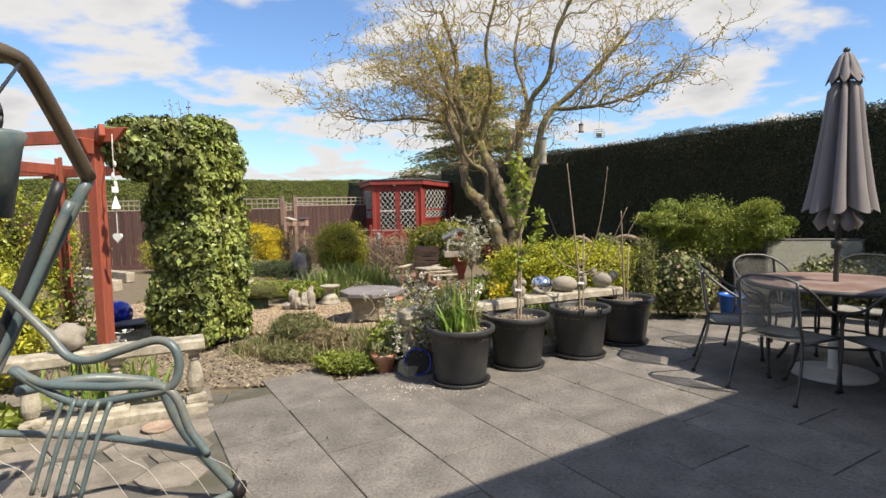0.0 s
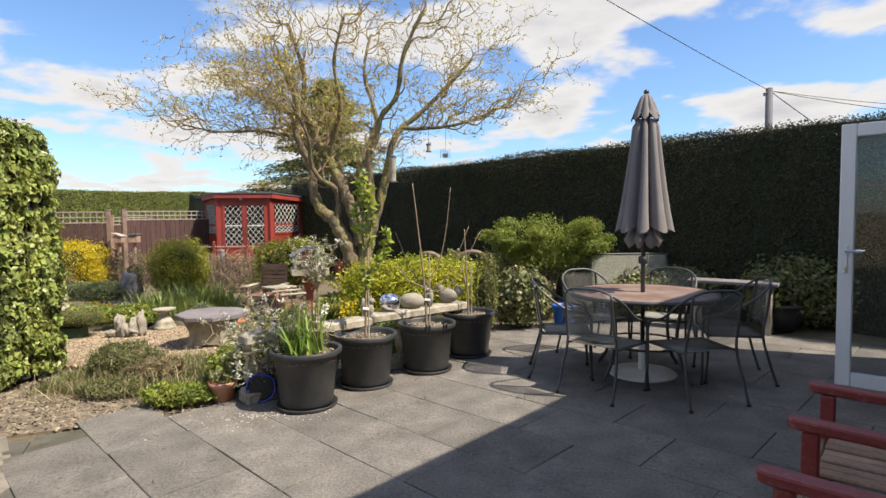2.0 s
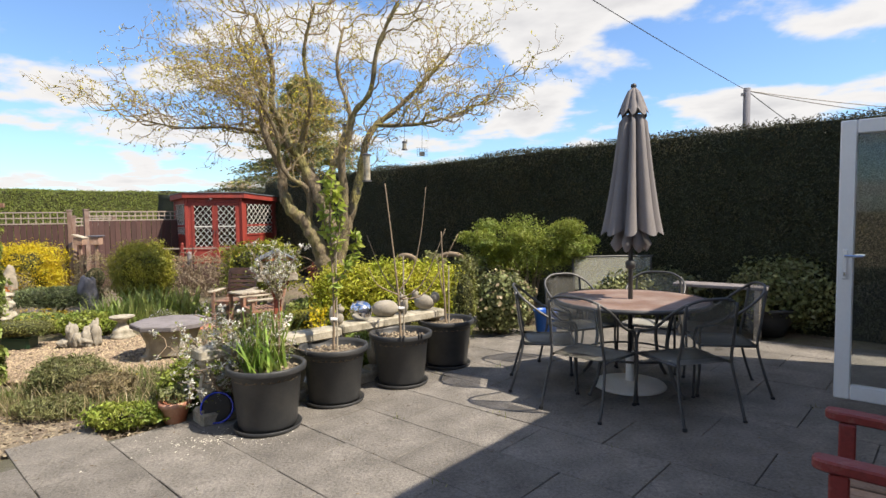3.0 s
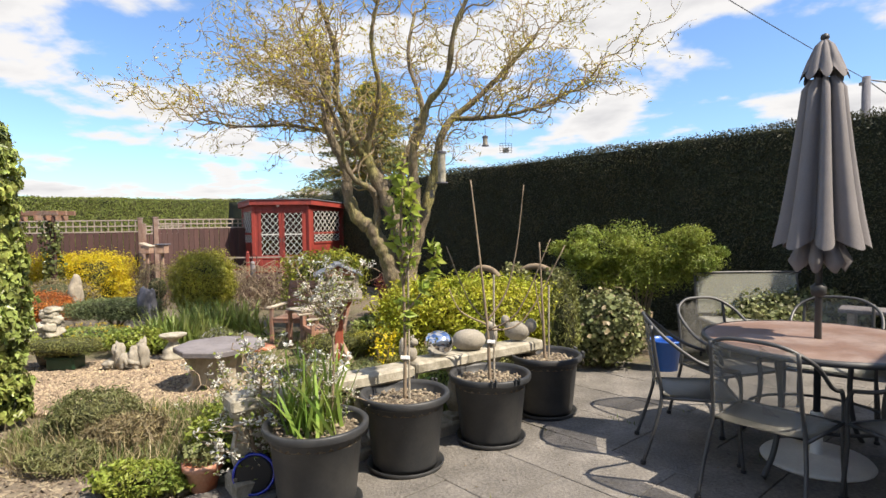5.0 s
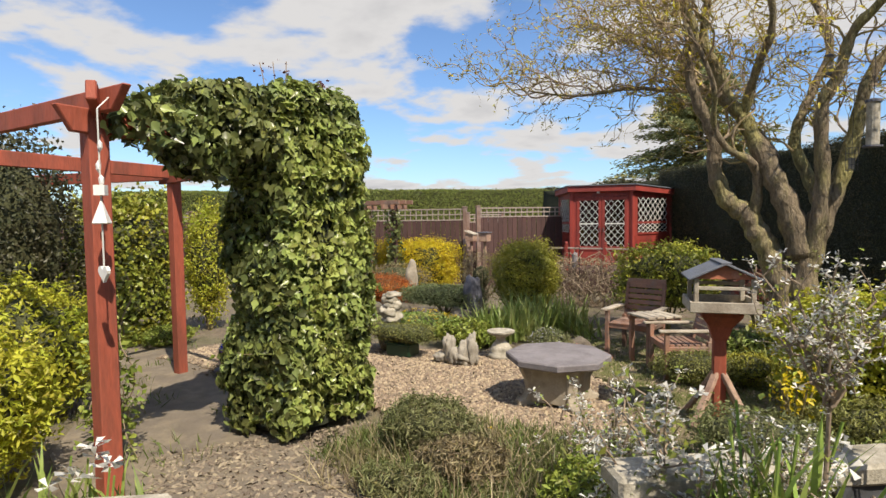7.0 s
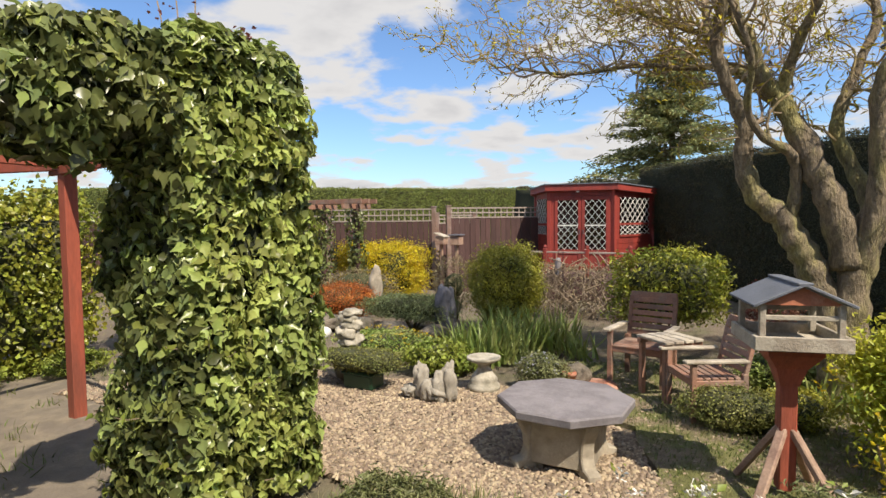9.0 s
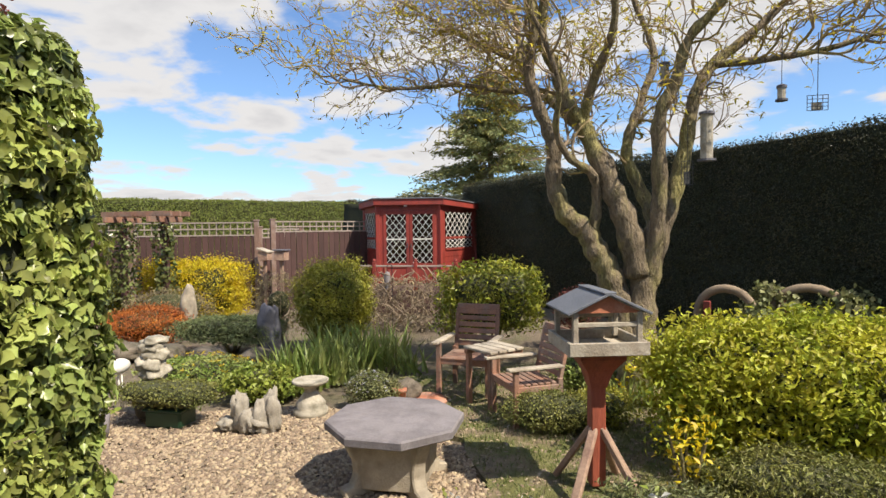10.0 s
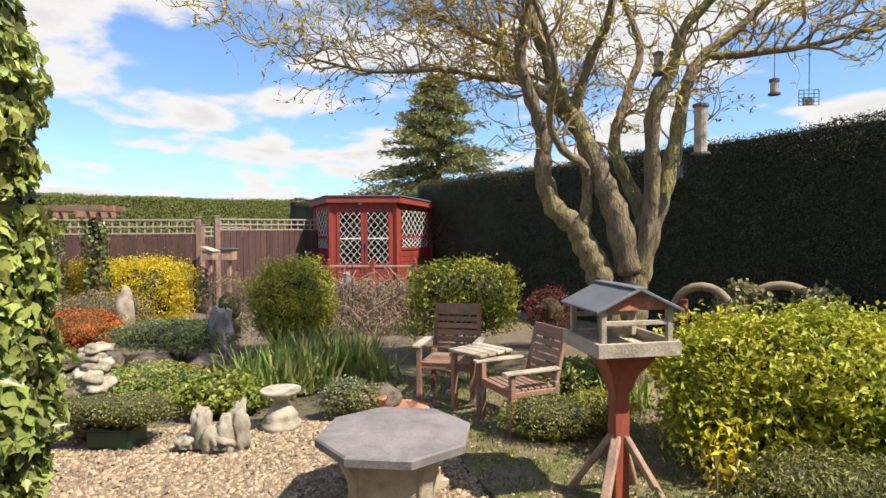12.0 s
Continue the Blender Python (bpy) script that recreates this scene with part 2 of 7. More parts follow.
def leaf_mesh(name, centers, normals, size, rng, aspect=0.55, spread=0.6, droop=0.0, fold=0.15, along=None):
    """Many small pointed leaves, each two folded triangles pairs, facing roughly along the given normals."""
    n = len(centers)
    c = np.asarray(centers, float)
    nn = np.asarray(normals, float) + rng.normal(0, spread, (n, 3))
    nn /= np.linalg.norm(nn, axis=1, keepdims=True) + 1e-9
    a = rng.normal(0, 1, (n, 3)) if along is None else np.asarray(along, float) + rng.normal(0, 0.35, (n, 3))
    a[:, 2] -= droop
    a -= nn * (a * nn).sum(1, keepdims=True)
    a /= np.linalg.norm(a, axis=1, keepdims=True) + 1e-9
    b = np.cross(nn, a)
    s = size * rng.uniform(0.6, 1.3, (n, 1))
    tip, back = c + a * s * 0.6, c - a * s * 0.4
    l, r = c + b * s * aspect * 0.5 + nn * s * fold, c - b * s * aspect * 0.5 + nn * s * fold
    v = np.stack([back, l, tip, r], 1).reshape(-1, 3)
    i = np.arange(n) * 4
    f = np.stack([i, i + 1, i + 2, i, i + 2, i + 3], 1).reshape(-1, 3)
    me = bpy.data.meshes.new(name)
    me.vertices.add(len(v)), me.vertices.foreach_set("co", v.ravel())
    me.loops.add(f.size), me.loops.foreach_set("vertex_index", f.ravel().astype(np.int32))
    me.polygons.add(len(f)), me.polygons.foreach_set("loop_start", np.arange(0, f.size, 3, dtype=np.int32))
    me.update(calc_edges=True)
    return me


LOBED = np.array([(-0.42, 0.0, 0.02), (-0.26, 0.25, 0.07), (0.0, 0.36, 0.09), (0.22, 0.17, 0.05), (0.66, 0.0, -0.07), (0.22, -0.17, 0.05), (0.0, -0.36, 0.09), (-0.26, -0.25, 0.07), (0.02, 0.0, -0.02)])
LOBED_TRIS = np.array([(8, k, (k + 1) % 8) for k in range(8)], np.int32)


def lobed_part(name, centers, normals, size, mat, parent, rng, label="", spread=0.6, droop=0.6):
    """Many pointed ivy leaves, each folded along its midrib."""
    n = len(centers)
    nn = np.asarray(normals, float) + rng.normal(0, spread, (n, 3))
    nn /= np.linalg.norm(nn, axis=1, keepdims=True) + 1e-9
    a = rng.normal(0, 0.6, (n, 3))
    a[:, 2] -= droop
    a -= nn * (a * nn).sum(1, keepdims=True)
    a /= np.linalg.norm(a, axis=1, keepdims=True) + 1e-9
    rot = np.stack([a, np.cross(nn, a), nn], 2)
    me = scatter_mesh(name, LOBED, LOBED_TRIS, np.asarray(centers, float), rot, size * rng.uniform(0.55, 1.3, n))
    me.materials.append(mat)
    ob = new(name, me)
    ob.parent = parent
    return tagged(ob, label=label)


def leaf_part(name, centers, normals, size, mat, parent, rng, label="", **k):
    me = leaf_mesh(name, centers, normals, size, rng, **k)
    me.materials.append(mat)
    ob = new(name, me)
    if parent:
        ob.parent = parent
    return tagged(ob, label=label)


def blob_points(rng, n, rx, ry, rz, z0, lumps=6, inner=0.75, flat=2.0):
    """Points and normals on a lumpy, rounded bush shape resting at z0."""
    d = rng.normal(0, 1, (n, 3))
    d /= np.linalg.norm(d, axis=1, keepdims=True)
    e = np.abs(d) ** flat
    rad = 1 / (e.sum(1) ** (1 / flat))
    ls = rng.normal(0, 1, (lumps, 3))
    ls /= np.linalg.norm(ls, axis=1, keepdims=True)
    bump = np.zeros(n)
    for q in ls:
        bump = np.maximum(bump, np.clip((d @ q - 0.72) / 0.28, 0, 1))
    rough = np.array([noise.noise(Vector(q) * 2.3 + Vector((lumps, n * 0.01, 0))) + 0.6 * noise.noise(Vector(q) * 6.0) for q in d])
    stray = np.where(rng.uniform(0, 1, n) < 0.12, rng.uniform(1.0, 1.16, n), rng.uniform(inner, 1.0, n))
    rad = rad * (0.84 + 0.16 * bump + 0.20 * rough) * stray
    p = d * rad[:, None] * np.array([rx, ry, rz])
    p[:, 2] += z0 + rz
    return p, d / np.array([rx, ry, rz]) * min(rx, ry, rz)


def scatter_mesh(name, verts, faces, pos, rot, scale):
    """One mesh of many copies of a small base shape; rot: 3x3 matrices, scale: one number or three each."""
    v, f = np.asarray(verts, float), np.asarray(faces, np.int32)
    n = len(pos)
    s = np.asarray(scale, float)
    s = s[:, None] if s.ndim == 1 else s
    w = np.einsum("nij,nkj->nki", rot, v[None] * s[:, None, :]) + np.asarray(pos)[:, None, :]
    allf = (f[None] + (np.arange(n, dtype=np.int32) * len(v))[:, None, None]).reshape(-1, f.shape[1])
    me = bpy.data.meshes.new(name)
    me.vertices.add(n * len(v)), me.vertices.foreach_set("co", w.ravel())
    me.loops.add(allf.size), me.loops.foreach_set("vertex_index", allf.ravel().astype(np.int32))
    me.polygons.add(len(allf)), me.polygons.foreach_set("loop_start", np.arange(0, allf.size, f.shape[1], dtype=np.int32))
    me.update(calc_edges=True)
    return me


def turns(rng, n, tilt=0.3):
    """Random rotations about the upright, each leaning a little."""
    a, b, c = rng.uniform(0, 2 * math.pi, n), rng.normal(0, tilt, n), rng.uniform(0, 2 * math.pi, n)
    out = np.zeros((n, 3, 3))
    for i in range(n):
        out[i] = np.array(Matrix.Rotation(a[i], 3, "Z") @ Matrix.Rotation(b[i], 3, "X") @ Matrix.Rotation(c[i], 3, "Z"))
    return out


CHIP = ([(-.5, -.3, 0), (.5, -.35, 0), (.55, .3, 0), (-.45, .35, 0), (-.3, -.2, .35), (.35, -.15, .3), (.3, .2, .4), (-.3, .2, .3)],
        [(4, 5, 6, 7), (0, 1, 5, 4), (1, 2, 6, 5), (2, 3, 7, 6), (3, 0, 4, 7)])
BLADE = ([(-.03, 0, 0), (.03, 0, 0), (-.026, .06, .4), (.026, .06, .4), (-.018, .2, .75), (.018, .2, .75), (0, .42, 1.0)],
         [(0, 1, 3), (0, 3, 2), (2, 3, 5), (2, 5, 4), (4, 5, 6)])
FLOWER = ([(0, 0, 0), (.5, .14, .15), (.5, -.14, .15), (.14, .5, .15), (-.14, .5, .15), (-.5, .14, .15), (-.5, -.14, .15), (-.14, -.5, .15), (.14, -.5, .15), (0, 0, .18)],
          [(0, 2, 1), (0, 4, 3), (0, 6, 5), (0, 8, 7), (9, 1, 2), (9, 3, 4)])


def scattered(name, base, pos, rot, scale, mat, parent=None, label=""):
    me = scatter_mesh(name, base[0], base[1], pos, rot, scale)
    me.materials.append(mat)
    ob = new(name, me)
    if parent:
        ob.parent = parent
    return tagged(ob, label=label)


def inside(poly, x, y):
    hit = False
    for (x1, y1), (x2, y2) in zip(poly, poly[1:] + poly[:1]):
        if (y1 > y) != (y2 > y) and x < (x2 - x1) * (y - y1) / (y2 - y1) + x1:
            hit = not hit
    return hit


def in_poly(rng, poly, n):
    xs, ys = [p[0] for p in poly], [p[1] for p in poly]
    out = []
    while len(out) < n:
        x, y = rng.uniform(min(xs), max(xs)), rng.uniform(min(ys), max(ys))
        if inside(poly, x, y):
            out.append((x, y))
    return np.array(out)


def sheet(name, poly, mat, lift, ragged=0.12, step=0.25):
    """A thin bed of ground with an uneven outline, following the slope."""
    pts = []
    for (x1, y1), (x2, y2) in zip(poly, poly[1:] + poly[:1]):
        n = max(1, int(math.hypot(x2 - x1, y2 - y1) / step))
        for k in range(n):
            x, y = x1 + (x2 - x1) * k / n, y1 + (y2 - y1) * k / n
            w = noise.noise_vector(Vector((x * 2.2, y * 2.2, lift * 50))) * ragged
            pts.append((x + w.x, y + w.y))
    bm = bmesh.new()
    top = [bm.verts.new((x, y, gz(x) + lift)) for x, y in pts]
    low = [bm.verts.new((x, y, gz(x) - 0.04)) for x, y in pts]
    bmesh.ops.triangle_fill(bm, use_beauty=True, edges=[bm.edges.new((a, b)) for a, b in zip(top, top[1:] + top[:1])])
    for i in range(len(pts)):
        j = (i + 1) % len(pts)
        bm.faces.new((low[i], low[j], top[j], top[i]))
    bmesh.ops.recalc_face_normals(bm, faces=bm.faces)
    return mesh_object(name, bm, mat)


# more materials
M["gravel"] = material("gravel_bed", (0.27, 0.20, 0.13), 0.95, var=0.4, scale=20, fine=120, bump=0.9, second=(0.27, 0.2, 0.13), mix_scale=3)
M["chip"] = material("pale_chips", (0.31, 0.235, 0.16), 0.9, var=0.2, scale=9, fine=60, bump=0.2, by_island=0.45)
M["litter"] = material("leaf_litter", (0.215, 0.17, 0.12), 0.9, var=0.3, scale=9, fine=60, bump=0.1, by_island=0.5)
M["litter_dark"] = material("dark_leaf_litter", (0.12, 0.085, 0.055), 0.9, var=0.3, scale=9, fine=60, bump=0.1, by_island=0.6)
M["grass"] = leaf_mat("grass_blade", (0.13, 0.17, 0.045), (0.24, 0.22, 0.10), tr=0.35, island=0.4)
M["iris"] = leaf_mat("iris_blade", (0.22, 0.30, 0.07), (0.34, 0.37, 0.12), tr=0.3, island=0.35)
M["daffodil"] = leaf_mat("daffodil_blade", (0.20, 0.31, 0.06), (0.34, 0.40, 0.11), tr=0.35, island=0.35)
M["gold"] = leaf_mat("golden_leaf", (0.47, 0.45, 0.05), (0.34, 0.38, 0.045), tr=0.35, island=0.38)
M["yellow"] = leaf_mat("yellow_blossom", (0.66, 0.51, 0.025), (0.52, 0.44, 0.04), tr=0.35, island=0.2)
M["fresh"] = leaf_mat("fresh_leaf", (0.28, 0.32, 0.06), (0.19, 0.25, 0.05), tr=0.35, island=0.4)
M["sapling_leaf"] = leaf_mat("sapling_leaf", (0.36, 0.42, 0.07), (0.26, 0.35, 0.06), tr=0.4, island=0.3)
M["box"] = leaf_mat("box_leaf", (0.34, 0.32, 0.045), (0.23, 0.24, 0.04), tr=0.25, island=0.28)
M["laurel"] = leaf_mat("laurel_leaf", (0.22, 0.25, 0.04), (0.36, 0.34, 0.05), rough=0.35, tr=0.25, island=0.45)
M["juniper"] = leaf_mat("juniper_leaf", (0.19, 0.23, 0.10), (0.14, 0.17, 0.07), tr=0.2, island=0.4)
M["sage"] = leaf_mat("grey_green_leaf", (0.18, 0.20, 0.08), (0.25, 0.25, 0.11), tr=0.25, island=0.4)
M["olive"] = leaf_mat("olive_leaf", (0.22, 0.22, 0.06), (0.15, 0.17, 0.05), tr=0.25, island=0.45)
M["orange"] = leaf_mat("orange_heather", (0.55, 0.17, 0.04), (0.40, 0.14, 0.05), tr=0.3, island=0.4)
M["russet"] = leaf_mat("russet_leaf", (0.20, 0.06, 0.05), (0.13, 0.07, 0.04), tr=0.3, island=0.4)
M["dry"] = leaf_mat("dry_leaf", (0.36, 0.29, 0.17), (0.25, 0.21, 0.12), tr=0.25, island=0.4)
M["willow_leaf"] = leaf_mat("willow_leaf", (0.58, 0.47, 0.06), (0.30, 0.27, 0.05), tr=0.4, island=0.4)
M["conifer"] = leaf_mat("conifer_needle", (0.21, 0.25, 0.12), (0.33, 0.31, 0.11), tr=0.3, island=0.4)
M["petal"] = leaf_mat("white_petal", (0.82, 0.80, 0.74), tr=0.35, island=0.1)
M["petal_yellow"] = leaf_mat("yellow_petal", (0.80, 0.58, 0.03), tr=0.3, island=0.2)
M["petal_lilac"] = leaf_mat("lilac_petal", (0.62, 0.62, 0.72), tr=0.3, island=0.2)
M["terracotta"] = material("terracotta", (0.42, 0.15, 0.08), 0.85, var=0.25, scale=6, fine=60, bump=0.15, second=(0.5, 0.28, 0.2), mix_scale=5)
M["saucer"] = material("faded_terracotta", (0.27, 0.18, 0.13), 0.9, var=0.3, scale=9, fine=70, bump=0.2, second=(0.34, 0.27, 0.21), mix_scale=8)
M["blue_plastic"] = material("blue_plastic", (0.02, 0.11, 0.45), 0.35, var=0.12, scale=4, fine=40, bump=0.02)
M["blue_glaze"] = material("blue_glaze", (0.010, 0.03, 0.42), 0.12, var=0.2, scale=4, fine=40, bump=0.02, coat=0.6)
M["green_plastic"] = material("green_plastic", (0.014, 0.05, 0.024), 0.4, var=0.15, scale=4, fine=40, bump=0.02)
M["chrome"] = material("polished_steel", (0.75, 0.76, 0.8), 0.08, metal=1.0, var=0.03, scale=3, fine=20, bump=0.0)
M["stone"] = material("pebble_stone", (0.30, 0.27, 0.22), 0.85, var=0.25, scale=8, fine=70, bump=0.3)
M["dark_slate"] = material("dark_slate", (0.12, 0.12, 0.14), 0.75, var=0.35, scale=9, fine=60, bump=0.6)
M["felt"] = material("roof_felt", (0.13, 0.14, 0.16), 0.55, var=0.3, scale=9, fine=120, bump=0.3)
M["swing"] = material("green_grey_paint", (0.10, 0.14, 0.145), 0.4, var=0.2, scale=6, fine=60, bump=0.08, second=(0.17, 0.18, 0.16), mix_scale=5)
M["bronze"] = material("bronze_paint", (0.16, 0.12, 0.075), 0.35, metal=0.5, var=0.2, scale=6, fine=60, bump=0.05)
M["mesh"] = material("grey_sling_mesh", (0.27, 0.265, 0.24), 0.7, var=0.15, scale=5, fine=150, bump=0.1)
M["table_top"] = material("brown_table_top", (0.20, 0.125, 0.095), 0.5, var=0.3, scale=4, fine=50, bump=0.1, second=(0.27, 0.20, 0.17), mix_scale=3)
M["red_seat"] = material("red_gloss_wood", (0.24, 0.035, 0.03), 0.45, var=0.3, scale=6, fine=50, bump=0.15, second=(0.33, 0.14, 0.11), mix_scale=8, mix_range=(0.55, 0.68))
M["cedar"] = material("cedar_slat", (0.36, 0.24, 0.17), 0.75, var=0.35, scale=7, fine=60, bump=0.25, second=(0.25, 0.15, 0.11), mix_scale=5, by_piece=0.15)
M["brick"] = material("house_render", (0.55, 0.50, 0.43), 0.9, var=0.15, scale=4, fine=60, bump=0.3)
M["roof"] = material("roof_tile", (0.17, 0.10, 0.075), 0.85, var=0.3, scale=3, fine=40, bump=0.3)
M["white_paint"] = material("white_painted_wood", (0.75, 0.73, 0.68), 0.55, var=0.1, scale=5, fine=60, bump=0.1)
M["trellis"] = material("pale_trellis_wood", (0.33, 0.27, 0.23), 0.8, var=0.2, scale=5, fine=60, bump=0.2)
M["rope"] = material("white_cord", (0.58, 0.57, 0.52), 0.9, var=0.1, scale=5, fine=60, bump=0.1)
M["rock"] = material("garden_rock", (0.17, 0.14, 0.105), 0.9, var=0.35, scale=6, fine=50, bump=0.8, second=(0.10, 0.09, 0.06), mix_scale=4)
M["black"] = material("black_rubber", (0.015, 0.015, 0.016), 0.5, var=0.2, scale=5, fine=50, bump=0.03)


def glass_mat(name, tint=(0.9, 0.94, 0.93), rough=0.02):
    mat = bpy.data.materials.new(name)
    mat.use_nodes = True
    b = mat.node_tree.nodes["Principled BSDF"]
    b.inputs["Base Color"].default_value = (*tint, 1)
    b.inputs["Roughness"].default_value = rough
    b.inputs["Transmission Weight"].default_value = 1.0
    b.inputs["IOR"].default_value = 1.45
    return mat


M["glass"] = glass_mat("window_glass")
M["dark_glass"] = glass_mat("dim_glass", (0.22, 0.25, 0.27), 0.04)


def mesh_cloth():
    """Woven sling: half open between the threads."""
    mat = M["mesh"].copy()
    mat.name = "open_sling_mesh"
    nt = mat.node_tree
    out = nt.nodes["Material Output"]
    bsdf = nt.nodes["Principled BSDF"]
    tr = nt.nodes.new("ShaderNodeBsdfTransparent")
    mx = nt.nodes.new("ShaderNodeMixShader")
    mx.inputs[0].default_value = 0.38
    nt.links.new(tr.outputs[0], mx.inputs[1])
    nt.links.new(bsdf.outputs[0], mx.inputs[2])
    nt.links.new(mx.outputs[0], out.inputs["Surface"])
    return mat


M["sling"] = mesh_cloth()
M["pale_sling"] = M["sling"].copy()
M["pale_sling"].name = "pale_sling_mesh"
for node in M["pale_sling"].node_tree.nodes:
    if node.type == "RGB":
        node.outputs[0].default_value = (0.46, 0.46, 0.38, 1)

# ---- ground and paving ----
bm = bmesh.new()
bmesh.ops.create_grid(bm, x_segments=150, y_segments=150, size=30)
for v in bm.verts:
    v.co.y += 8
    if max(abs(v.co.x), abs(v.co.y - 8)) > 29.5:
        v.co.x *= 40
        v.co.y = 8 + (v.co.y - 8) * 40
    v.co.z = gz(v.co.x) - 0.035 + 0.02 * noise.noise(Vector((v.co.x * 0.9, v.co.y * 0.9, 0)))
    if v.co.x + 1.5 * v.co.y > 16:
        v.co.z += 0.012
tagged(mesh_object("ground", bm, M["soil"], True), "dry brown garden soil with patches of moss", "ground", kind="structure")

rng = np.random.default_rng(4)
PATIO = [(-1.5, 4.4), (-1.05, 4.62), (-0.4, 4.9), (0.2, 5.6), (1.2, 6.6), (2.2, 7.4), (3.2, 7.9), (4.1, 7.9), (5.25, 6.65), (6.3, 6.1), (7.0, 5.6), (0.75, -0.75), (-3.2, -4.7), (-3.4, 0.9), (-0.5, 1.4), (-0.38, 2.8), (-1.3, 3.9)]
GRAVEL = [(-6.2, 6.7), (-6.0, 8.6), (-3.7, 8.35), (-2.5, 8.75), (-1.6, 8.5), (-0.95, 7.9), (-0.6, 7.0), (-1.5, 6.2), (-2.3, 6.4), (-3.2, 6.7)]
TURF = [(-1.9, 8.6), (-2.2, 9.6), (-1.0, 10.3), (0.6, 10.2), (1.9, 9.3), (2.0, 7.6), (0.6, 6.6), (-0.5, 6.4), (-0.75, 7.4), (-1.0, 8.1)]
PATH_BED = [(-2.0, 4.4), (-1.0, 4.75), (-1.2, 5.6), (-2.3, 5.6), (-3.6, 6.0), (-6.8, 7.4), (-7.3, 6.6), (-4.4, 4.9), (-2.9, 4.2)]
M["path"] = material("trodden_path", (0.165, 0.135, 0.10), 0.95, var=0.3, scale=7, fine=90, bump=0.5, second=(0.22, 0.18, 0.125), mix_scale=4)
tagged(sheet("path", PATH_BED, M["path"], -0.012), "trodden grey-brown earth path under the pergola", "path", kind="structure")
tagged(sheet("gravel_bed", GRAVEL, M["gravel"], 0.0), "pale wood chip and gravel clearing", "gravel", kind="structure")
tagged(sheet("turf", TURF, M["turf"], 0.006), "mossy worn turf round the garden seats", "turf", kind="structure")
xy = in_poly(rng, GRAVEL, 22000)
z = np.array([gz(x) for x, y in xy])
gravel_litter = in_poly(rng, GRAVEL + [(-3.6, 6.2)], 2500)
tagged(scattered("leaf_litter", CHIP, np.c_[gravel_litter, [gz(q[0]) + 0.004 for q in gravel_litter]], turns(rng, 2500, 0.5), rng.uniform(0.02, 0.05, (2500, 1)) * np.array([[1, 0.6, 0.35]]), M["litter"]), "brown dead leaves blown over the gravel", "leaf litter", kind="stuff")
tagged(scattered("gravel", CHIP, np.c_[xy, z], turns(rng, len(xy), 0.5), rng.uniform(0.012, 0.042, (len(xy), 1)) * rng.uniform(0.6, 1.2, (len(xy), 3)), M["chip"]),
       "loose pale wood chips and gravel", "gravel", kind="stuff")
LITTER = [(-2.2, 4.3), (-0.2, 4.95), (0.2, 5.6), (-0.4, 6.6), (-1.4, 6.4), (-2.4, 6.2), (-3.3, 5.0)]
xy = in_poly(rng, LITTER, 7000)
z = np.array([gz(x) - 0.01 for x, y in xy])
tagged(scattered("leaf_litter", CHIP, np.c_[xy, z], turns(rng, len(xy), 0.6), rng.uniform(0.015, 0.05, (len(xy), 1)) * np.array([[1, 0.7, 0.3]]), M["litter"]),
       "dry brown leaf litter and chippings", "leaf litter", kind="stuff")

# patio: slabs laid diagonally on a sand bed
patio = tagged(sheet("patio", PATIO, M["joint"], -0.007, ragged=0.03), "weathered grey stone slab patio with sandy joints", "patio", kind="structure")
D1, D2 = Vector((math.cos(radians(43)), math.sin(radians(43)), 0)), Vector((-math.sin(radians(43)), math.cos(radians(43)), 0))


def slab_mesh(w, d):
    bm = bmesh.new()
    box(bm, (w, d, 0.05), (0, 0, -0.021), bevel=0.0035)
    me = bpy.data.meshes.new("slab")
    bm.to_mesh(me)
    bm.free()
    me.materials.append(M["slab"])
    return me


SLABS = [slab_mesh(0.8965, 0.5265), slab_mesh(0.893, 0.525), slab_mesh(0.8945, 0.5238)]
TILT_M = Matrix.Rotation(-math.atan(SLOPE), 4, "Y")
k = 0
for i in range(-9, 14):
    for j in range(-9, 24):
        w = 0.9 * i + (0.45 if j % 2 else 0.0) + 0.30
        v = 0.53 * j + 2.18 - 0.53 * 6
        # w runs along the house wall, v away from it
        c = D1 * (v + 0.265) + D2 * w
        if not inside(PATIO, c.x, c.y):
            continue
        k += 1
        m = Matrix.Translation((c.x, c.y, gz(c.x) + rng.uniform(-0.003, 0.003))) @ TILT_M @ Matrix.Rotation(radians(133) + rng.normal(0, 0.004), 4, "Z")
        shared("slab", SLABS[k % 3], patio, m)

# fallen petals, dead leaves and grit lying on the slabs
n = 240
a, d = rng.uniform(0, 6.28, n), np.abs(rng.normal(0, 0.32, n))
xy = np.c_[0.05 + d * np.cos(a) * 1.3, 4.62 + d * np.sin(a) * 0.6]
xy = np.array([q for q in xy if inside(PATIO, q[0], q[1])])
M["fallen"] = material("fallen_petal", (0.62, 0.58, 0.50), 0.8, var=0.2, scale=8, fine=60, bump=0.0, by_island=0.25)
tagged(scattered("fallen_petals", CHIP, np.c_[xy, [gz(q[0]) + 0.006 for q in xy]], turns(rng, len(xy), 0.2), rng.uniform(0.005, 0.014, (len(xy), 1)) * np.array([[1, 0.8, 0.3]]), M["fallen"]), "white fallen petals and grit on the slabs", "petals", kind="stuff")
xy = in_poly(rng, PATIO, 900)
keep = np.array([inside(PATIO, q[0] + 0.1, q[1]) and noise.noise(Vector((q[0] * 1.1, q[1] * 1.1, 7))) > -0.1 for q in xy])
xy = xy[keep]
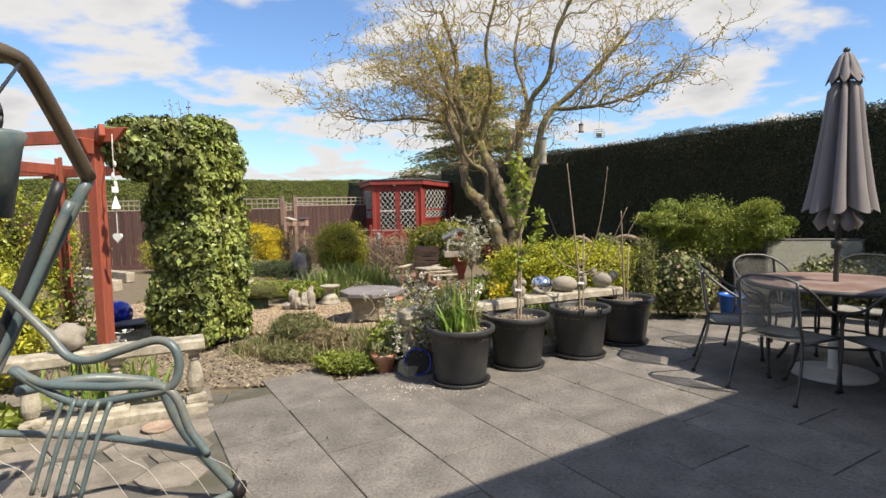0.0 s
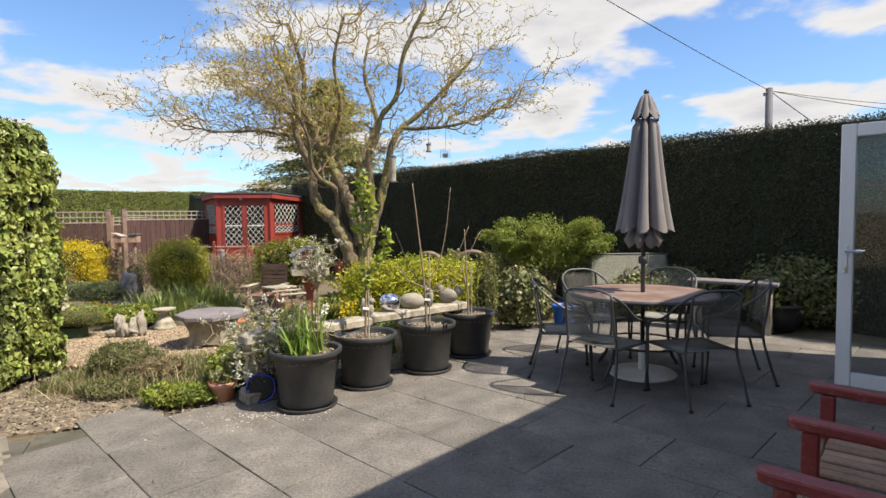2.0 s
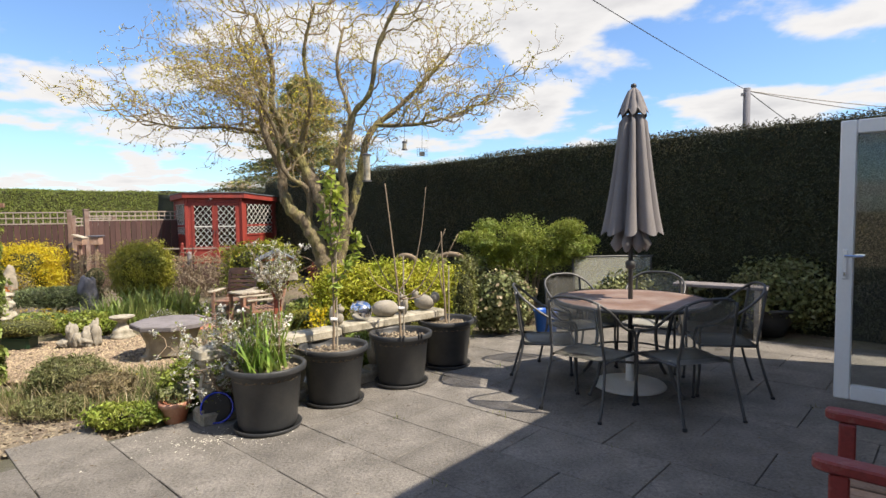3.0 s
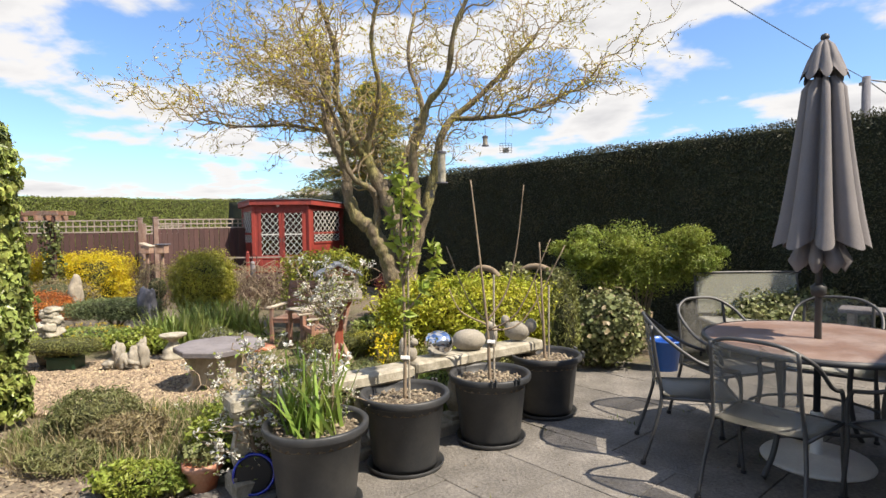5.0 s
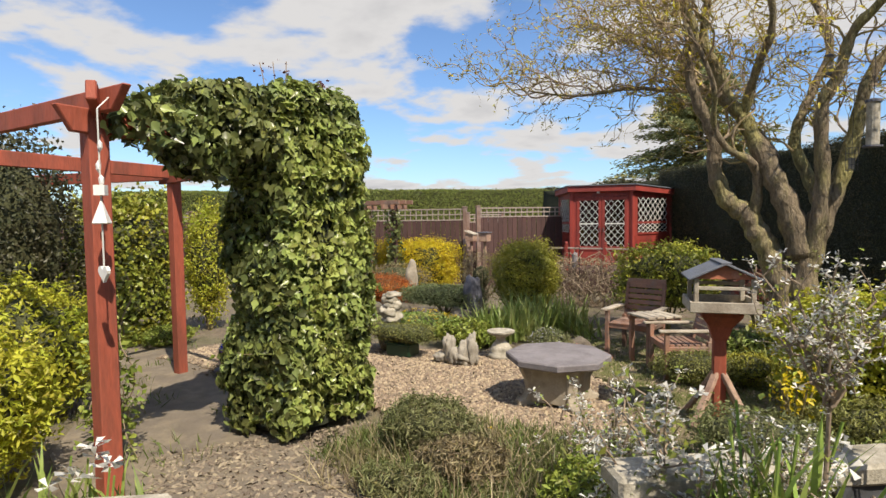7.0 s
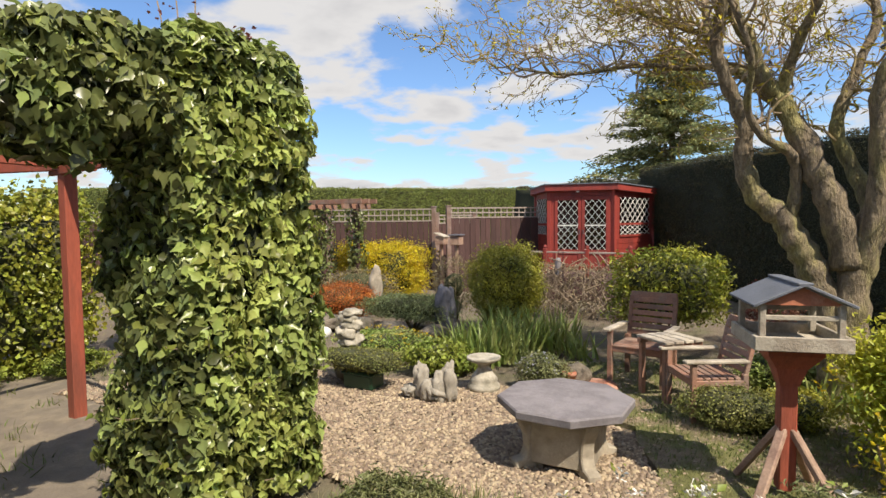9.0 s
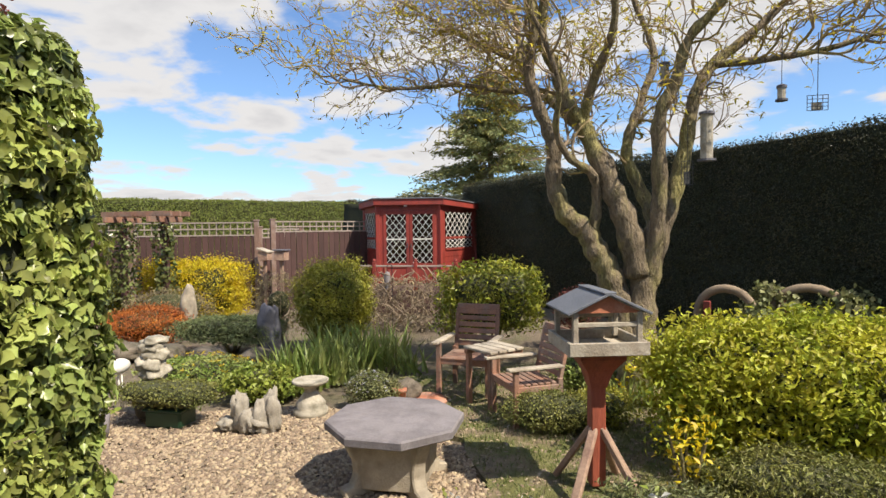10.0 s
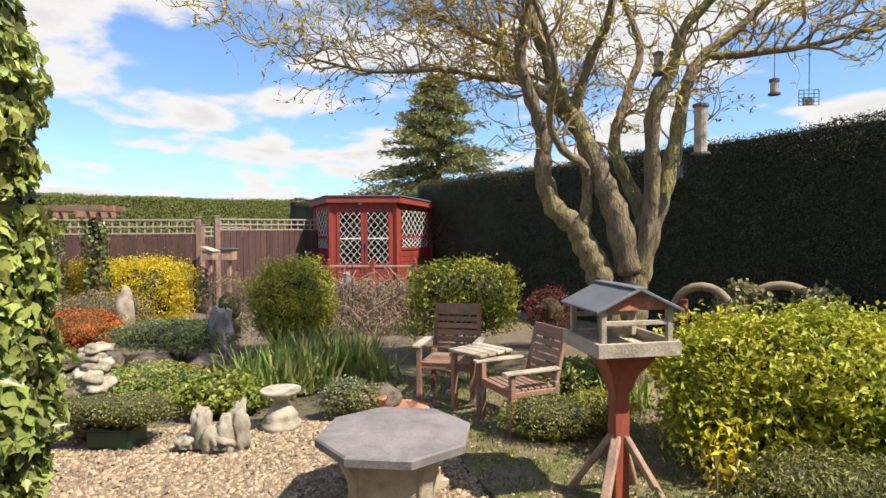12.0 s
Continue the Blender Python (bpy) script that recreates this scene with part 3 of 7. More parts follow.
tagged(scattered("leaf_litter", CHIP, np.c_[xy, [gz(q[0]) + 0.006 for q in xy]], turns(rng, len(xy), 0.25), rng.uniform(0.006, 0.024, (len(xy), 1)) * np.array([[1, 0.6, 0.3]]), M["litter_dark"]), "small dead leaves and crumbs on the patio", "leaf litter", kind="stuff")
# moss and weeds in the joints near the pots
xy = []
for k in range(70):
    i_, t_ = int(rng.integers(-4, 9)), rng.uniform(-1.5, 6.0)
    c_ = D1 * (0.53 * i_ + 2.18) + D2 * t_
    if inside(PATIO, c_.x, c_.y) and c_.y > 3.2 + 0.3 * c_.x:
        xy += [(c_.x + rng.normal(0, 0.035), c_.y + rng.normal(0, 0.035)) for _ in range(9)]
hh = rng.uniform(0.015, 0.05, len(xy))
tagged(scattered("joint_weeds", BLADE, np.c_[np.array(xy), [gz(q[0]) - 0.006 for q in xy]], turns(rng, len(xy), 0.7), np.c_[np.full(len(xy), 0.12), hh, hh], M["grass"]), "tiny weeds growing in the patio joints", "weeds", kind="stuff")

# crazy paving under the balustrade beside the swing seat
CRAZY = [(-1.5, 4.35), (-1.3, 3.92), (-0.4, 2.8), (-0.52, 1.42), (-3.4, 0.95), (-4.6, 2.4), (-3.3, 4.0), (-2.2, 4.0)]
crazy = tagged(sheet("crazy_paving", CRAZY, M["joint"], -0.010, ragged=0.02), "buff crazy paving of irregular flat stones", "paving", kind="structure")
for i in range(-1, 13):
    for j in range(-3, 9):
        x, y = -4.6 + 0.37 * i + (0.18 if j % 2 else 0), 1.6 + 0.33 * j
        x, y = x + rng.uniform(-0.05, 0.05), y + rng.uniform(-0.05, 0.05)
        if not inside(CRAZY, x, y):
            continue
        cuts = ((-1.3, 3.92, -0.4, 2.8), (-0.4, 2.8, -0.52, 1.42))
        bm = bmesh.new()
        n = 6
        ring = [(0.205 * rng.uniform(0.9, 1.06) * math.cos(2 * math.pi * (q + 0.5) / n), 0.205 * rng.uniform(0.9, 1.06) * math.sin(2 * math.pi * (q + 0.5) / n)) for q in range(n)]
        for x0, y0, x1, y1 in cuts:       # stones are cut straight along the slabs
            side = [(x1 - x0) * (y + b - y0) - (y1 - y0) * (x + a - x0) + 0.012 for a, b in ring]
            kept = []
            for q in range(len(ring)):
                (a, b), (c, d), s, w = ring[q], ring[(q + 1) % len(ring)], side[q], side[(q + 1) % len(ring)]
                if s <= 0:
                    kept.append((a, b))
                if (s <= 0) != (w <= 0):
                    kept.append((a + (c - a) * s / (s - w), b + (d - b) * s / (s - w)))
            ring = kept
        n = len(ring)
        if n < 3:
            continue
        up = [bm.verts.new((a, b, 0.004)) for a, b in ring]
        dn = [bm.verts.new((a, b, -0.03)) for a, b in ring]
        bm.faces.new(up)
        for q in range(n):
            bm.faces.new((dn[q], dn[(q + 1) % n], up[(q + 1) % n], up[q]))
        o = part("stone", bm, M["crazy"], crazy)
        o.matrix_basis = pose(x, y, gz(x))

# ---- the house behind the walk ----
WALL_C = 1.5 / math.sqrt(2)            # distance of the wall's face from the line x = y
U = Vector((1, 1, 0)).normalized()     # along the wall
W = Vector((1, -1, 0)).normalized()    # into the house
HOUSE = Matrix(((U.x, W.x, 0, W.x * WALL_C), (U.y, W.y, 0, W.y * WALL_C), (0, 0, 1, 0), (0, 0, 0, 1)))
house = tagged(new("wall_house"), "cream rendered house wall with a doorway", "wall", kind="structure")
house.matrix_basis = HOUSE
DOOR_S = 6.52                           # hinge along the wall
for name, x0, x1, z0, z1 in (("wall", -9.3, DOOR_S - 0.95, -0.2, 3.3), ("wall", DOOR_S, 8.1, -0.2, 3.3), ("lintel", DOOR_S - 0.95, DOOR_S, 2.2, 3.3)):
    part(name, boxed((x1 - x0, 0.3, z1 - z0), ((x0 + x1) / 2, 0.15, (z0 + z1) / 2)), M["brick"], house)
part("back_wall", boxed((17.4, 0.2, 3.5), (-0.6, 5.1, 1.55)), M["brick"], house)
for x in (-9.4, 8.2):
    part("end_wall", boxed((0.2, 5.2, 3.5), (x, 2.6, 1.55)), M["brick"], house)
part("floor", boxed((17.4, 5.0, 0.1), (-0.6, 2.6, 0.02)), M["grey_wood"], house)
part("threshold", boxed((0.93, 0.34, 0.12), (DOOR_S - 0.475, 0.13, 0.12)), M["cast_grey"], house)
roof = tagged(new("roof_house"), "brown tiled roof with a projecting eave", "roof", kind="structure")
roof.matrix_basis = HOUSE
part("eave", boxed((17.8, 0.45, 0.1), (-0.6, 0.12, 3.35)), M["white_paint"], roof)
bm = bmesh.new()
box(bm, (17.8, 3.2, 0.1), (-0.6, 1.33, 4.14), (28, 0, 0))
part("tiles", bm, M["roof"], roof)
bm = bmesh.new()
box(bm, (17.8, 3.2, 0.1), (-0.6, 4.15, 4.14), (-28, 0, 0))
part("tiles", bm, M["roof"], roof)
gut = tubed([HOUSE @ Vector((-9.5, -0.13, 3.36)), HOUSE @ Vector((8.2, -0.13, 3.36))], 0.055, 8)
g = mesh_object("gutter", gut, M["white_upvc"], True)
tagged(g, "white plastic gutter along the eave", "gutter", kind="structure")

# white glazed door, standing open at a right angle to the wall
door = tagged(new("door_1"), "white plastic glazed door standing wide open", "door", kind="structure")
door.matrix_basis = HOUSE @ pose(DOOR_S, -0.1, 0.16, 0, 0, 90)   # local x runs from the wall's face outwards when negative
DW, DH = 0.92, 2.04
for name, size, at in (("stile", (0.10, 0.068, DH), (-0.05, 0, DH / 2)), ("stile", (0.10, 0.068, DH), (-DW + 0.05, 0, DH / 2)),
                       ("rail", (DW - 0.2, 0.064, 0.11), (-DW / 2, 0, 0.055)), ("rail", (DW - 0.2, 0.064, 0.10), (-DW / 2, 0, DH - 0.05))):
    part(name, boxed(size, at, bevel=0.008), M["white_upvc"], door)
p = part("pane", boxed((DW - 0.2, 0.02, DH - 0.21), (-DW / 2, 0, DH / 2)), M["glass"], door)
for s in (-1, 1):
    h = part("handle", boxed((0.028, 0.012, 0.22), (-DW + 0.05, s * 0.04, 1.0), bevel=0.004), M["white_upvc"], door, "white lever door handle")
    part("lever", tubed([(-DW + 0.05, s * 0.045, 1.06), (-DW + 0.05, s * 0.075, 1.06), (-DW + 0.16, s * 0.075, 1.06)], 0.009), M["chrome"], h)
    part("key", boxed((0.012, 0.05, 0.03), (-DW + 0.05, s * 0.05, 0.93)), M["chrome"], h)
frame_1 = tagged(new("door_frame"), "white plastic door frame in the house wall", "door frame", kind="structure")
frame_1.matrix_basis = HOUSE
for x in (DOOR_S - 0.03, DOOR_S - 0.92):
    part("jamb", boxed((0.06, 0.2, 2.1), (x, 0.0, 1.17)), M["white_upvc"], frame_1)

# ---- things on the patio ----
def tall_pot(x, y, turn, label):
    pot = thing("plant_pot", x, y, label, "plant pot", "black pots along the patio", turn=turn)
    prof = [(0.0, 0.02), (0.205, 0.02), (0.212, 0.05), (0.252, 0.42), (0.258, 0.425), (0.262, 0.43), (0.285, 0.435), (0.29, 0.445), (0.29, 0.475), (0.283, 0.482), (0.262, 0.478), (0.255, 0.46), (0.245, 0.38), (0.0, 0.38)]
    part("body", lathe(bmesh.new(), prof, 40), M["black_plastic"], pot, smooth=True)
    part("saucer", lathe(bmesh.new(), [(0, 0.0), (0.235, 0.0), (0.25, 0.035), (0.243, 0.037), (0.23, 0.012), (0, 0.012)], 36), M["black_plastic"], pot, "shallow black saucer", smooth=True)
    bm = bmesh.new()
    lathe(bm, [(0, 0.43), (0.08, 0.428), (0.16, 0.425), (0.21, 0.42), (0.25, 0.41), (0.25, 0.39)], 28)
    for v in bm.verts:
        v.co.z += 0.012 * noise.noise(v.co * 18)
    part("compost", bm, M["compost"], pot, "dry gritty compost")
    r = np.random.default_rng(int(abs(x * 100)))
    a, d = r.uniform(0, 6.28, 220), 0.24 * np.sqrt(r.uniform(0, 1, 220))
    tagged(scattered("grit", CHIP, np.c_[d * np.cos(a), d * np.sin(a), np.full(220, 0.428)], turns(r, 220, 0.5), r.uniform(0.01, 0.03, 220), M["litter"], pot), kind="stuff")
    for s in (-1, 1):
        b = bmesh.new()
        box(b, (0.012, 0.022, 0.05), (s * 0.07 + 0.0, -0.283, 0.475), bevel=0.003)
        box(b, (0.012, 0.022, 0.05), (s * 0.07 + 0.03 * s, -0.281, 0.475), bevel=0.003)
        part("lug", b, M["black_plastic"], pot)
    return pot


tall_pot(0.40, 4.84, 200, "tall black plastic pot planted with daffodil leaves")
tall_pot(0.83, 5.36, 160, "tall black plastic pot holding a leafy staked sapling")
tall_pot(1.39, 5.78, 20, "tall black plastic pot holding a bare branching sapling")
tall_pot(1.85, 6.32, 100, "tall black plastic pot holding a bare cane")


def blades(name, x, y, n, spread, height, mat, label, category, z=None, lean=0.28, kind="", group="", width=1.0, seed=1):
    r = np.random.default_rng(seed)
    o = thing(name, x, y, label, category, group, kind, z=z)
    a, d = r.uniform(0, 6.28, n), np.sqrt(r.uniform(0, 1, n))
    sx, sy = spread if isinstance(spread, tuple) else (spread, spread)
    pos = np.c_[sx * d * np.cos(a), sy * d * np.sin(a), np.zeros(n)]
    h = height * r.uniform(0.55, 1.1, n)
    scattered("leaves", BLADE, pos, turns(r, n, lean), np.c_[np.full(n, width * 0.42), h * 0.7, h], mat, o)
    return o


def flowers_on(o, pos, size, mat, seed=2, tilt=0.7, name="flowers"):
    r = np.random.default_rng(seed)
    return scattered(name, FLOWER, pos, turns(r, len(pos), tilt), r.uniform(0.7, 1.2, len(pos)) * size, mat, o)


zp = gz(0.4) + 0.42
o = blades("daffodils", 0.40, 4.84, 60, 0.17, 0.46, M["daffodil"], "clump of green daffodil leaves in a black pot", "daffodils", z=zp, lean=0.25, width=0.95, seed=3)
r = np.random.default_rng(5)
o2 = blades("daffodils", 0.28, 4.9, 26, 0.09, 0.34, M["daffodil"], "small clump of daffodil leaves in a black pot", "daffodils", z=zp, lean=0.3, width=0.6, seed=6)
stalk = bmesh.new()
for a in range(5):
    q = Vector((r.uniform(-0.12, 0.12), r.uniform(-0.1, 0.12), 0))
    tube(stalk, [q, q * 1.2 + Vector((0, 0, 0.25)), q * 1.6 + Vector((0.02, 0, 0.46))], 0.005, 5)
part("stalk", stalk, M["daffodil"], o)


def sapling(x, y, z, trunk, branches, label, leaves=0, seed=1, tag=True, stake=0.0):
    r = np.random.default_rng(seed)
    o = thing("sapling", x, y, label, "sapling", "saplings in black pots", z=z)
    part("trunk", tubed(curve_points(trunk, 5), [0.013 - 0.008 * k / (5 * (len(trunk) - 1)) for k in range(5 * (len(trunk) - 1) + 1)], 6), M["dead_twig"], o, smooth=True)
    for b in branches:
        pts = curve_points(b, 4)
        part("branch", tubed(pts, [0.008 - 0.005 * k / (len(pts) - 1) for k in range(len(pts))], 5), M["dead_twig"], o, smooth=True)
    if stake:
        part("cane", tubed([(0.03, 0.01, -0.05), (0.035, 0.02, stake)], 0.007, 6), M["grey_wood"], o, "thin bamboo cane")
    if tag:
        part("tag", boxed((0.06, 0.012, 0.022), (0.01, -0.015, 0.28), (0, 6, 15), bevel=0.002), M["white_upvc"], o, "white plastic plant tag")
    if leaves:
        c, nn, al = [], [], []
        for b in (trunk, *branches):
            pts = curve_points(b, 8)
            for k in range(leaves):
                p = pts[int(r.uniform(0.3, 1) * (len(pts) - 1))]
                d = Vector(r.normal(0, 1, 3)).normalized()
                c.append(p + d * 0.035)
                nn.append((d.x * 0.4, d.y * 0.4, 0.8))
                al.append(d)
        leaf_part("leaves", c, nn, 0.085, M["sapling_leaf"], o, r, aspect=0.5, along=al)
    return o


sapling(0.83, 5.36, gz(0.83) + 0.42, [(0, 0, -0.03), (0.01, 0, 0.55), (-0.01, 0.02, 1.1), (0.03, 0, 1.55)],
        [[(0, 0, 0.55), (0.16, 0.02, 0.75), (0.22, 0.05, 1.0)], [(0, 0, 0.85), (-0.06, 0.03, 1.15), (-0.03, 0.05, 1.45)], [(0.01, 0, 0.75), (0.08, -0.05, 1.05), (0.05, -0.05, 1.4)]],
        "young tree with fresh green leaves tied to a cane", leaves=62, seed=11, stake=1.05)
sapling(1.39, 5.78, gz(1.39) + 0.42, [(0, 0, -0.03), (-0.01, 0, 0.3), (-0.03, 0, 0.55), (-0.07, 0, 0.95), (-0.12, 0, 1.42)],
        [[(-0.02, 0, 0.42), (0.12, 0.03, 0.62), (0.2, 0.02, 0.95), (0.25, 0, 1.38)], [(-0.02, 0, 0.42), (-0.15, 0.05, 0.58), (-0.3, 0.1, 0.95)], [(-0.01, 0, 0.36), (0.2, -0.05, 0.5), (0.42, -0.08, 1.0)],
         [(-0.01, 0, 0.36), (0.25, 0.06, 0.42), (0.55, 0.1, 0.95)], [(-0.02, 0, 0.4), (-0.2, -0.05, 0.5), (-0.28, -0.05, 0.66)]],
        "bare young tree with upswept branches and a tag", seed=12, stake=0.75)
sapling(1.85, 6.32, gz(1.85) + 0.42, [(0, 0, -0.03), (-0.02, 0, 0.45), (-0.04, 0, 0.95)], [[(-0.02, 0, 0.3), (-0.06, 0, 0.5), (-0.08, 0, 0.68)]], "thin bare stem beside a short cane", seed=13, tag=False, stake=0.6)

# balustrades
BAL = [(0.065, 0), (0.065, 0.03), (0.05, 0.045), (0.035, 0.06), (0.045, 0.075), (0.06, 0.12), (0.062, 0.17), (0.052, 0.23), (0.036, 0.29), (0.03, 0.315), (0.042, 0.325), (0.042, 0.34), (0.03, 0.35), (0.045, 0.365), (0.065, 0.385), (0.065, 0.41)]


def balustrade(a, b, n, label, beams=2, plinth=True, z_off=0.0):
    a, b = Vector(a), Vector(b)
    d = b - a
    o = thing("balustrade", a.x, a.y, label, "balustrade", turn=math.degrees(math.atan2(d.y, d.x)), z=gz(a.x) + z_off)
    rise = gz(b.x) - gz(a.x)
    L_ = d.length
    bal = lathe(bmesh.new(), BAL, 16)
    box(bal, (0.14, 0.14, 0.04), (0, 0, 0.02), bevel=0.006)
    first = None
    for k in range(n):
        x = 0.08 + (L_ - 0.16) * k / (n - 1)
        if first is None:
            first = part("baluster", bal, M["cast"], o, smooth=False)
            first.location = (x, 0, 0.075 + rise * x / L_)
        else:
            shared("baluster", first.data, o, pose(x, 0, 0.075 + rise * x / L_))
    for k in range(beams):
        w = L_ / beams
        bm = bmesh.new()
        box(bm, (w - 0.008, 0.2, 0.085), (w * (k + 0.5), 0, 0.525 + rise * (k + 0.5) / beams), (0, 0, 0), bevel=0.015)
        part("coping", bm, M["cast"], o)
        if plinth:
            part("plinth", boxed((w - 0.008, 0.22, 0.1), (w * (k + 0.5), 0, 0.03 + rise * (k + 0.5) / beams), bevel=0.012), M["cast"], o)
    return o


balustrade((-0.17, 4.98), (1.8, 6.54), 7, "pale cast-stone balustrade behind the black pots")
balustrade((-1.42, 3.99), (-2.75, 2.93), 4, "weathered cream cast-stone balustrade beside the swing seat")


def on_beam(k):
    """A point on the coping of the long balustrade, k metres along it."""
    d = Vector((1.97, 1.56)).normalized()
    return -0.17 + d.x * k, 4.98 + d.y * k, gz(-0.17) + 0.568 + 0.0155 * k


def lump(bm, at, size, seed, sub=2, rough=0.25, freq=3.0):
    """An uneven rounded stone."""
    res = bmesh.ops.create_icosphere(bm, subdivisions=sub, radius=1)
    for v in res["verts"]:
        k = 1 + rough * noise.noise(v.co * freq * 0.5 + Vector((seed * 7.1, 0, 0)))
        v.co = Vector((v.co.x * size[0] * k, v.co.y * size[1] * k, v.co.z * size[2] * k)) + Vector(at)
    return bm


x, y, z = on_beam(1.52)
o = thing("gazing_ball", x, y, "dented mirror-polished steel garden ball", "garden ornament", z=z)
part("ball", lump(bmesh.new(), (0, 0, 0.095), (0.11, 0.10, 0.098), 3, 3, 0.06, 2), M["chrome"], o, smooth=True)
part("ring", lathe(bmesh.new(), [(0.05, 0), (0.06, 0), (0.06, 0.02), (0.05, 0.02), (0.05, 0)], 16), M["cast"], o, "stone ring stand")
x, y, z = on_beam(1.80)
o = thing("boulder", x, y, "smooth oval grey-brown stone", "stone", z=z)
part("stone", lump(bmesh.new(), (0, 0, 0.078), (0.13, 0.09, 0.085), 5, 3, 0.06), M["stone"], o, smooth=True)


def squirrel(x, y, z, turn, s, label, mat="stone"):
    """A small seated animal ornament, one plain shape."""
    bm = bmesh.new()
    lump(bm, (0, 0, 0.07), (0.05, 0.06, 0.075), 1, 2, 0.15)
    lump(bm, (0, -0.03, 0.165), (0.035, 0.042, 0.036), 2, 2, 0.15)
    lump(bm, (0, 0.07, 0.10), (0.028, 0.035, 0.10), 3, 2, 0.2)
    lump(bm, (0.018, -0.02, 0.205), (0.01, 0.01, 0.022), 4, 1, 0.1)
    lump(bm, (-0.018, -0.02, 0.205), (0.01, 0.01, 0.022), 5, 1, 0.1)
    for v in bm.verts:
        v.co *= s
    bmesh.ops.translate(bm, vec=(0, 0, 0.006), verts=bm.verts)
    ob = mesh_object("animal_ornament", bm, M[mat], True)
    ob.matrix_basis = pose(x, y, z - 0.004, 0, 0, turn)
    return tagged(ob, label, "garden ornament")


x, y, z = on_beam(1.27)
squirrel(x, y, z, 70, 0.85, "small stone squirrel ornament sitting on the coping")
x, y, z = on_beam(2.02)
squirrel(x, y, z, 200, 0.95, "little stone figure ornament on the coping")


def hen(x, y, z, turn, s, label, mat):
    bm = bmesh.new()
    lump(bm, (0, 0, 0.075), (0.055, 0.10, 0.07), 1, 2, 0.12)
    lump(bm, (0, -0.085, 0.14), (0.03, 0.034, 0.045), 2, 2, 0.1)
    lump(bm, (0, 0.10, 0.12), (0.02, 0.045, 0.05), 3, 2, 0.1)
    for v in bm.verts:
        v.co *= s
    ob = mesh_object("bird_ornament", bm, M[mat], True)
    ob.matrix_basis = pose(x, y, z, 0, 0, turn)
    return tagged(ob, label, "garden ornament")


x, y, z = on_beam(2.30)
hen(x, y, z - 0.006, 250, 1.15, "brown stone hen ornament on the coping", "stone")
bm = lump(bmesh.new(), (0, 0, 0.085), (0.11, 0.10, 0.10), 9, 3, 0.35, 4)
o = tagged(mesh_object("boulder", bm, M["stone"], True), "rough pale stone resting on the balustrade", "stone")
o.matrix_basis = pose(-2.10, 3.45, gz(-2.1) + 0.575)
o = thing("plant_saucer", -1.50, 3.55, "small empty terracotta plant saucer", "saucer")
part("body", lathe(bmesh.new(), [(0, 0), (0.09, 0), (0.11, 0.03), (0.10, 0.03), (0.085, 0.01), (0, 0.01)], 20), M["saucer"], o, smooth=True)

# terracotta pot and the round dark glass disc
o = thing("terracotta_pot", -0.36, 5.06, "small terracotta pot with a straggly plant", "plant pot")
part("body", lathe(bmesh.new(), [(0, 0), (0.075, 0), (0.105, 0.13), (0.118, 0.13), (0.12, 0.17), (0.108, 0.17), (0.1, 0.14), (0, 0.14)], 24), M["terracotta"], o, smooth=True)
r = np.random.default_rng(3)
p, nn = blob_points(r, 500, 0.12, 0.12, 0.07, 0.14)
leaf_part("leaves", p, nn, 0.03, M["sage"], o, r)
o = thing("glass_disc", -0.02, 5.0, "dark blue glass garden disc leaning upright", "garden ornament", turn=15, z=gz(0) + 0.115)
d = part("disc", lathe(bmesh.new(), [(0, 0.0), (0.03, 0.004), (0.09, 0.008), (0.115, 0.014), (0.115, 0.028), (0.09, 0.03), (0, 0.024)], 30), M["black"], o, smooth=True)
d.matrix_basis = pose(0, 0, 0, 82, 0, 0)
d2 = part("rim", lathe(bmesh.new(), [(0.108, 0.0), (0.122, 0.0), (0.122, 0.034), (0.108, 0.034), (0.108, 0.0)], 30), M["blue_glaze"], o, "shiny blue glass rim", smooth=True)
d2.matrix_basis = pose(0, 0, 0, 82, 0, 0)

# table, parasol, chairs
TX, TY = 3.38, 5.34
table = thing("garden_table", TX, TY, "round brown patio table with a grey metal frame", "table")
part("tabletop", lathe(bmesh.new(), [(0.022, 0.74), (0.625, 0.74), (0.63, 0.745), (0.625, 0.762), (0.022, 0.762)], 56), M["table_top"], table)
part("rim", lathe(bmesh.new(), [(0.622, 0.732), (0.645, 0.732), (0.65, 0.745), (0.645, 0.764), (0.628, 0.765)], 56), M["steel"], table, "rounded grey metal rim", smooth=True)
for k in range(4):
    a = radians(30 + 90 * k)
    c, s = math.cos(a), math.sin(a)
    part("leg", tubed(curve_points([(0.42 * c, 0.42 * s, 0.735), (0.36 * c, 0.36 * s, 0.42), (0.42 * c, 0.42 * s, 0.15), (0.52 * c, 0.52 * s, 0.012)], 5), 0.016, 8), M["steel"], table, smooth=True)
ring = [(0.38 * math.cos(2 * math.pi * k / 24), 0.38 * math.sin(2 * math.pi * k / 24), 0.3) for k in range(25)]
part("stretcher", tubed(ring, 0.01, 6), M["steel"], table, smooth=True)

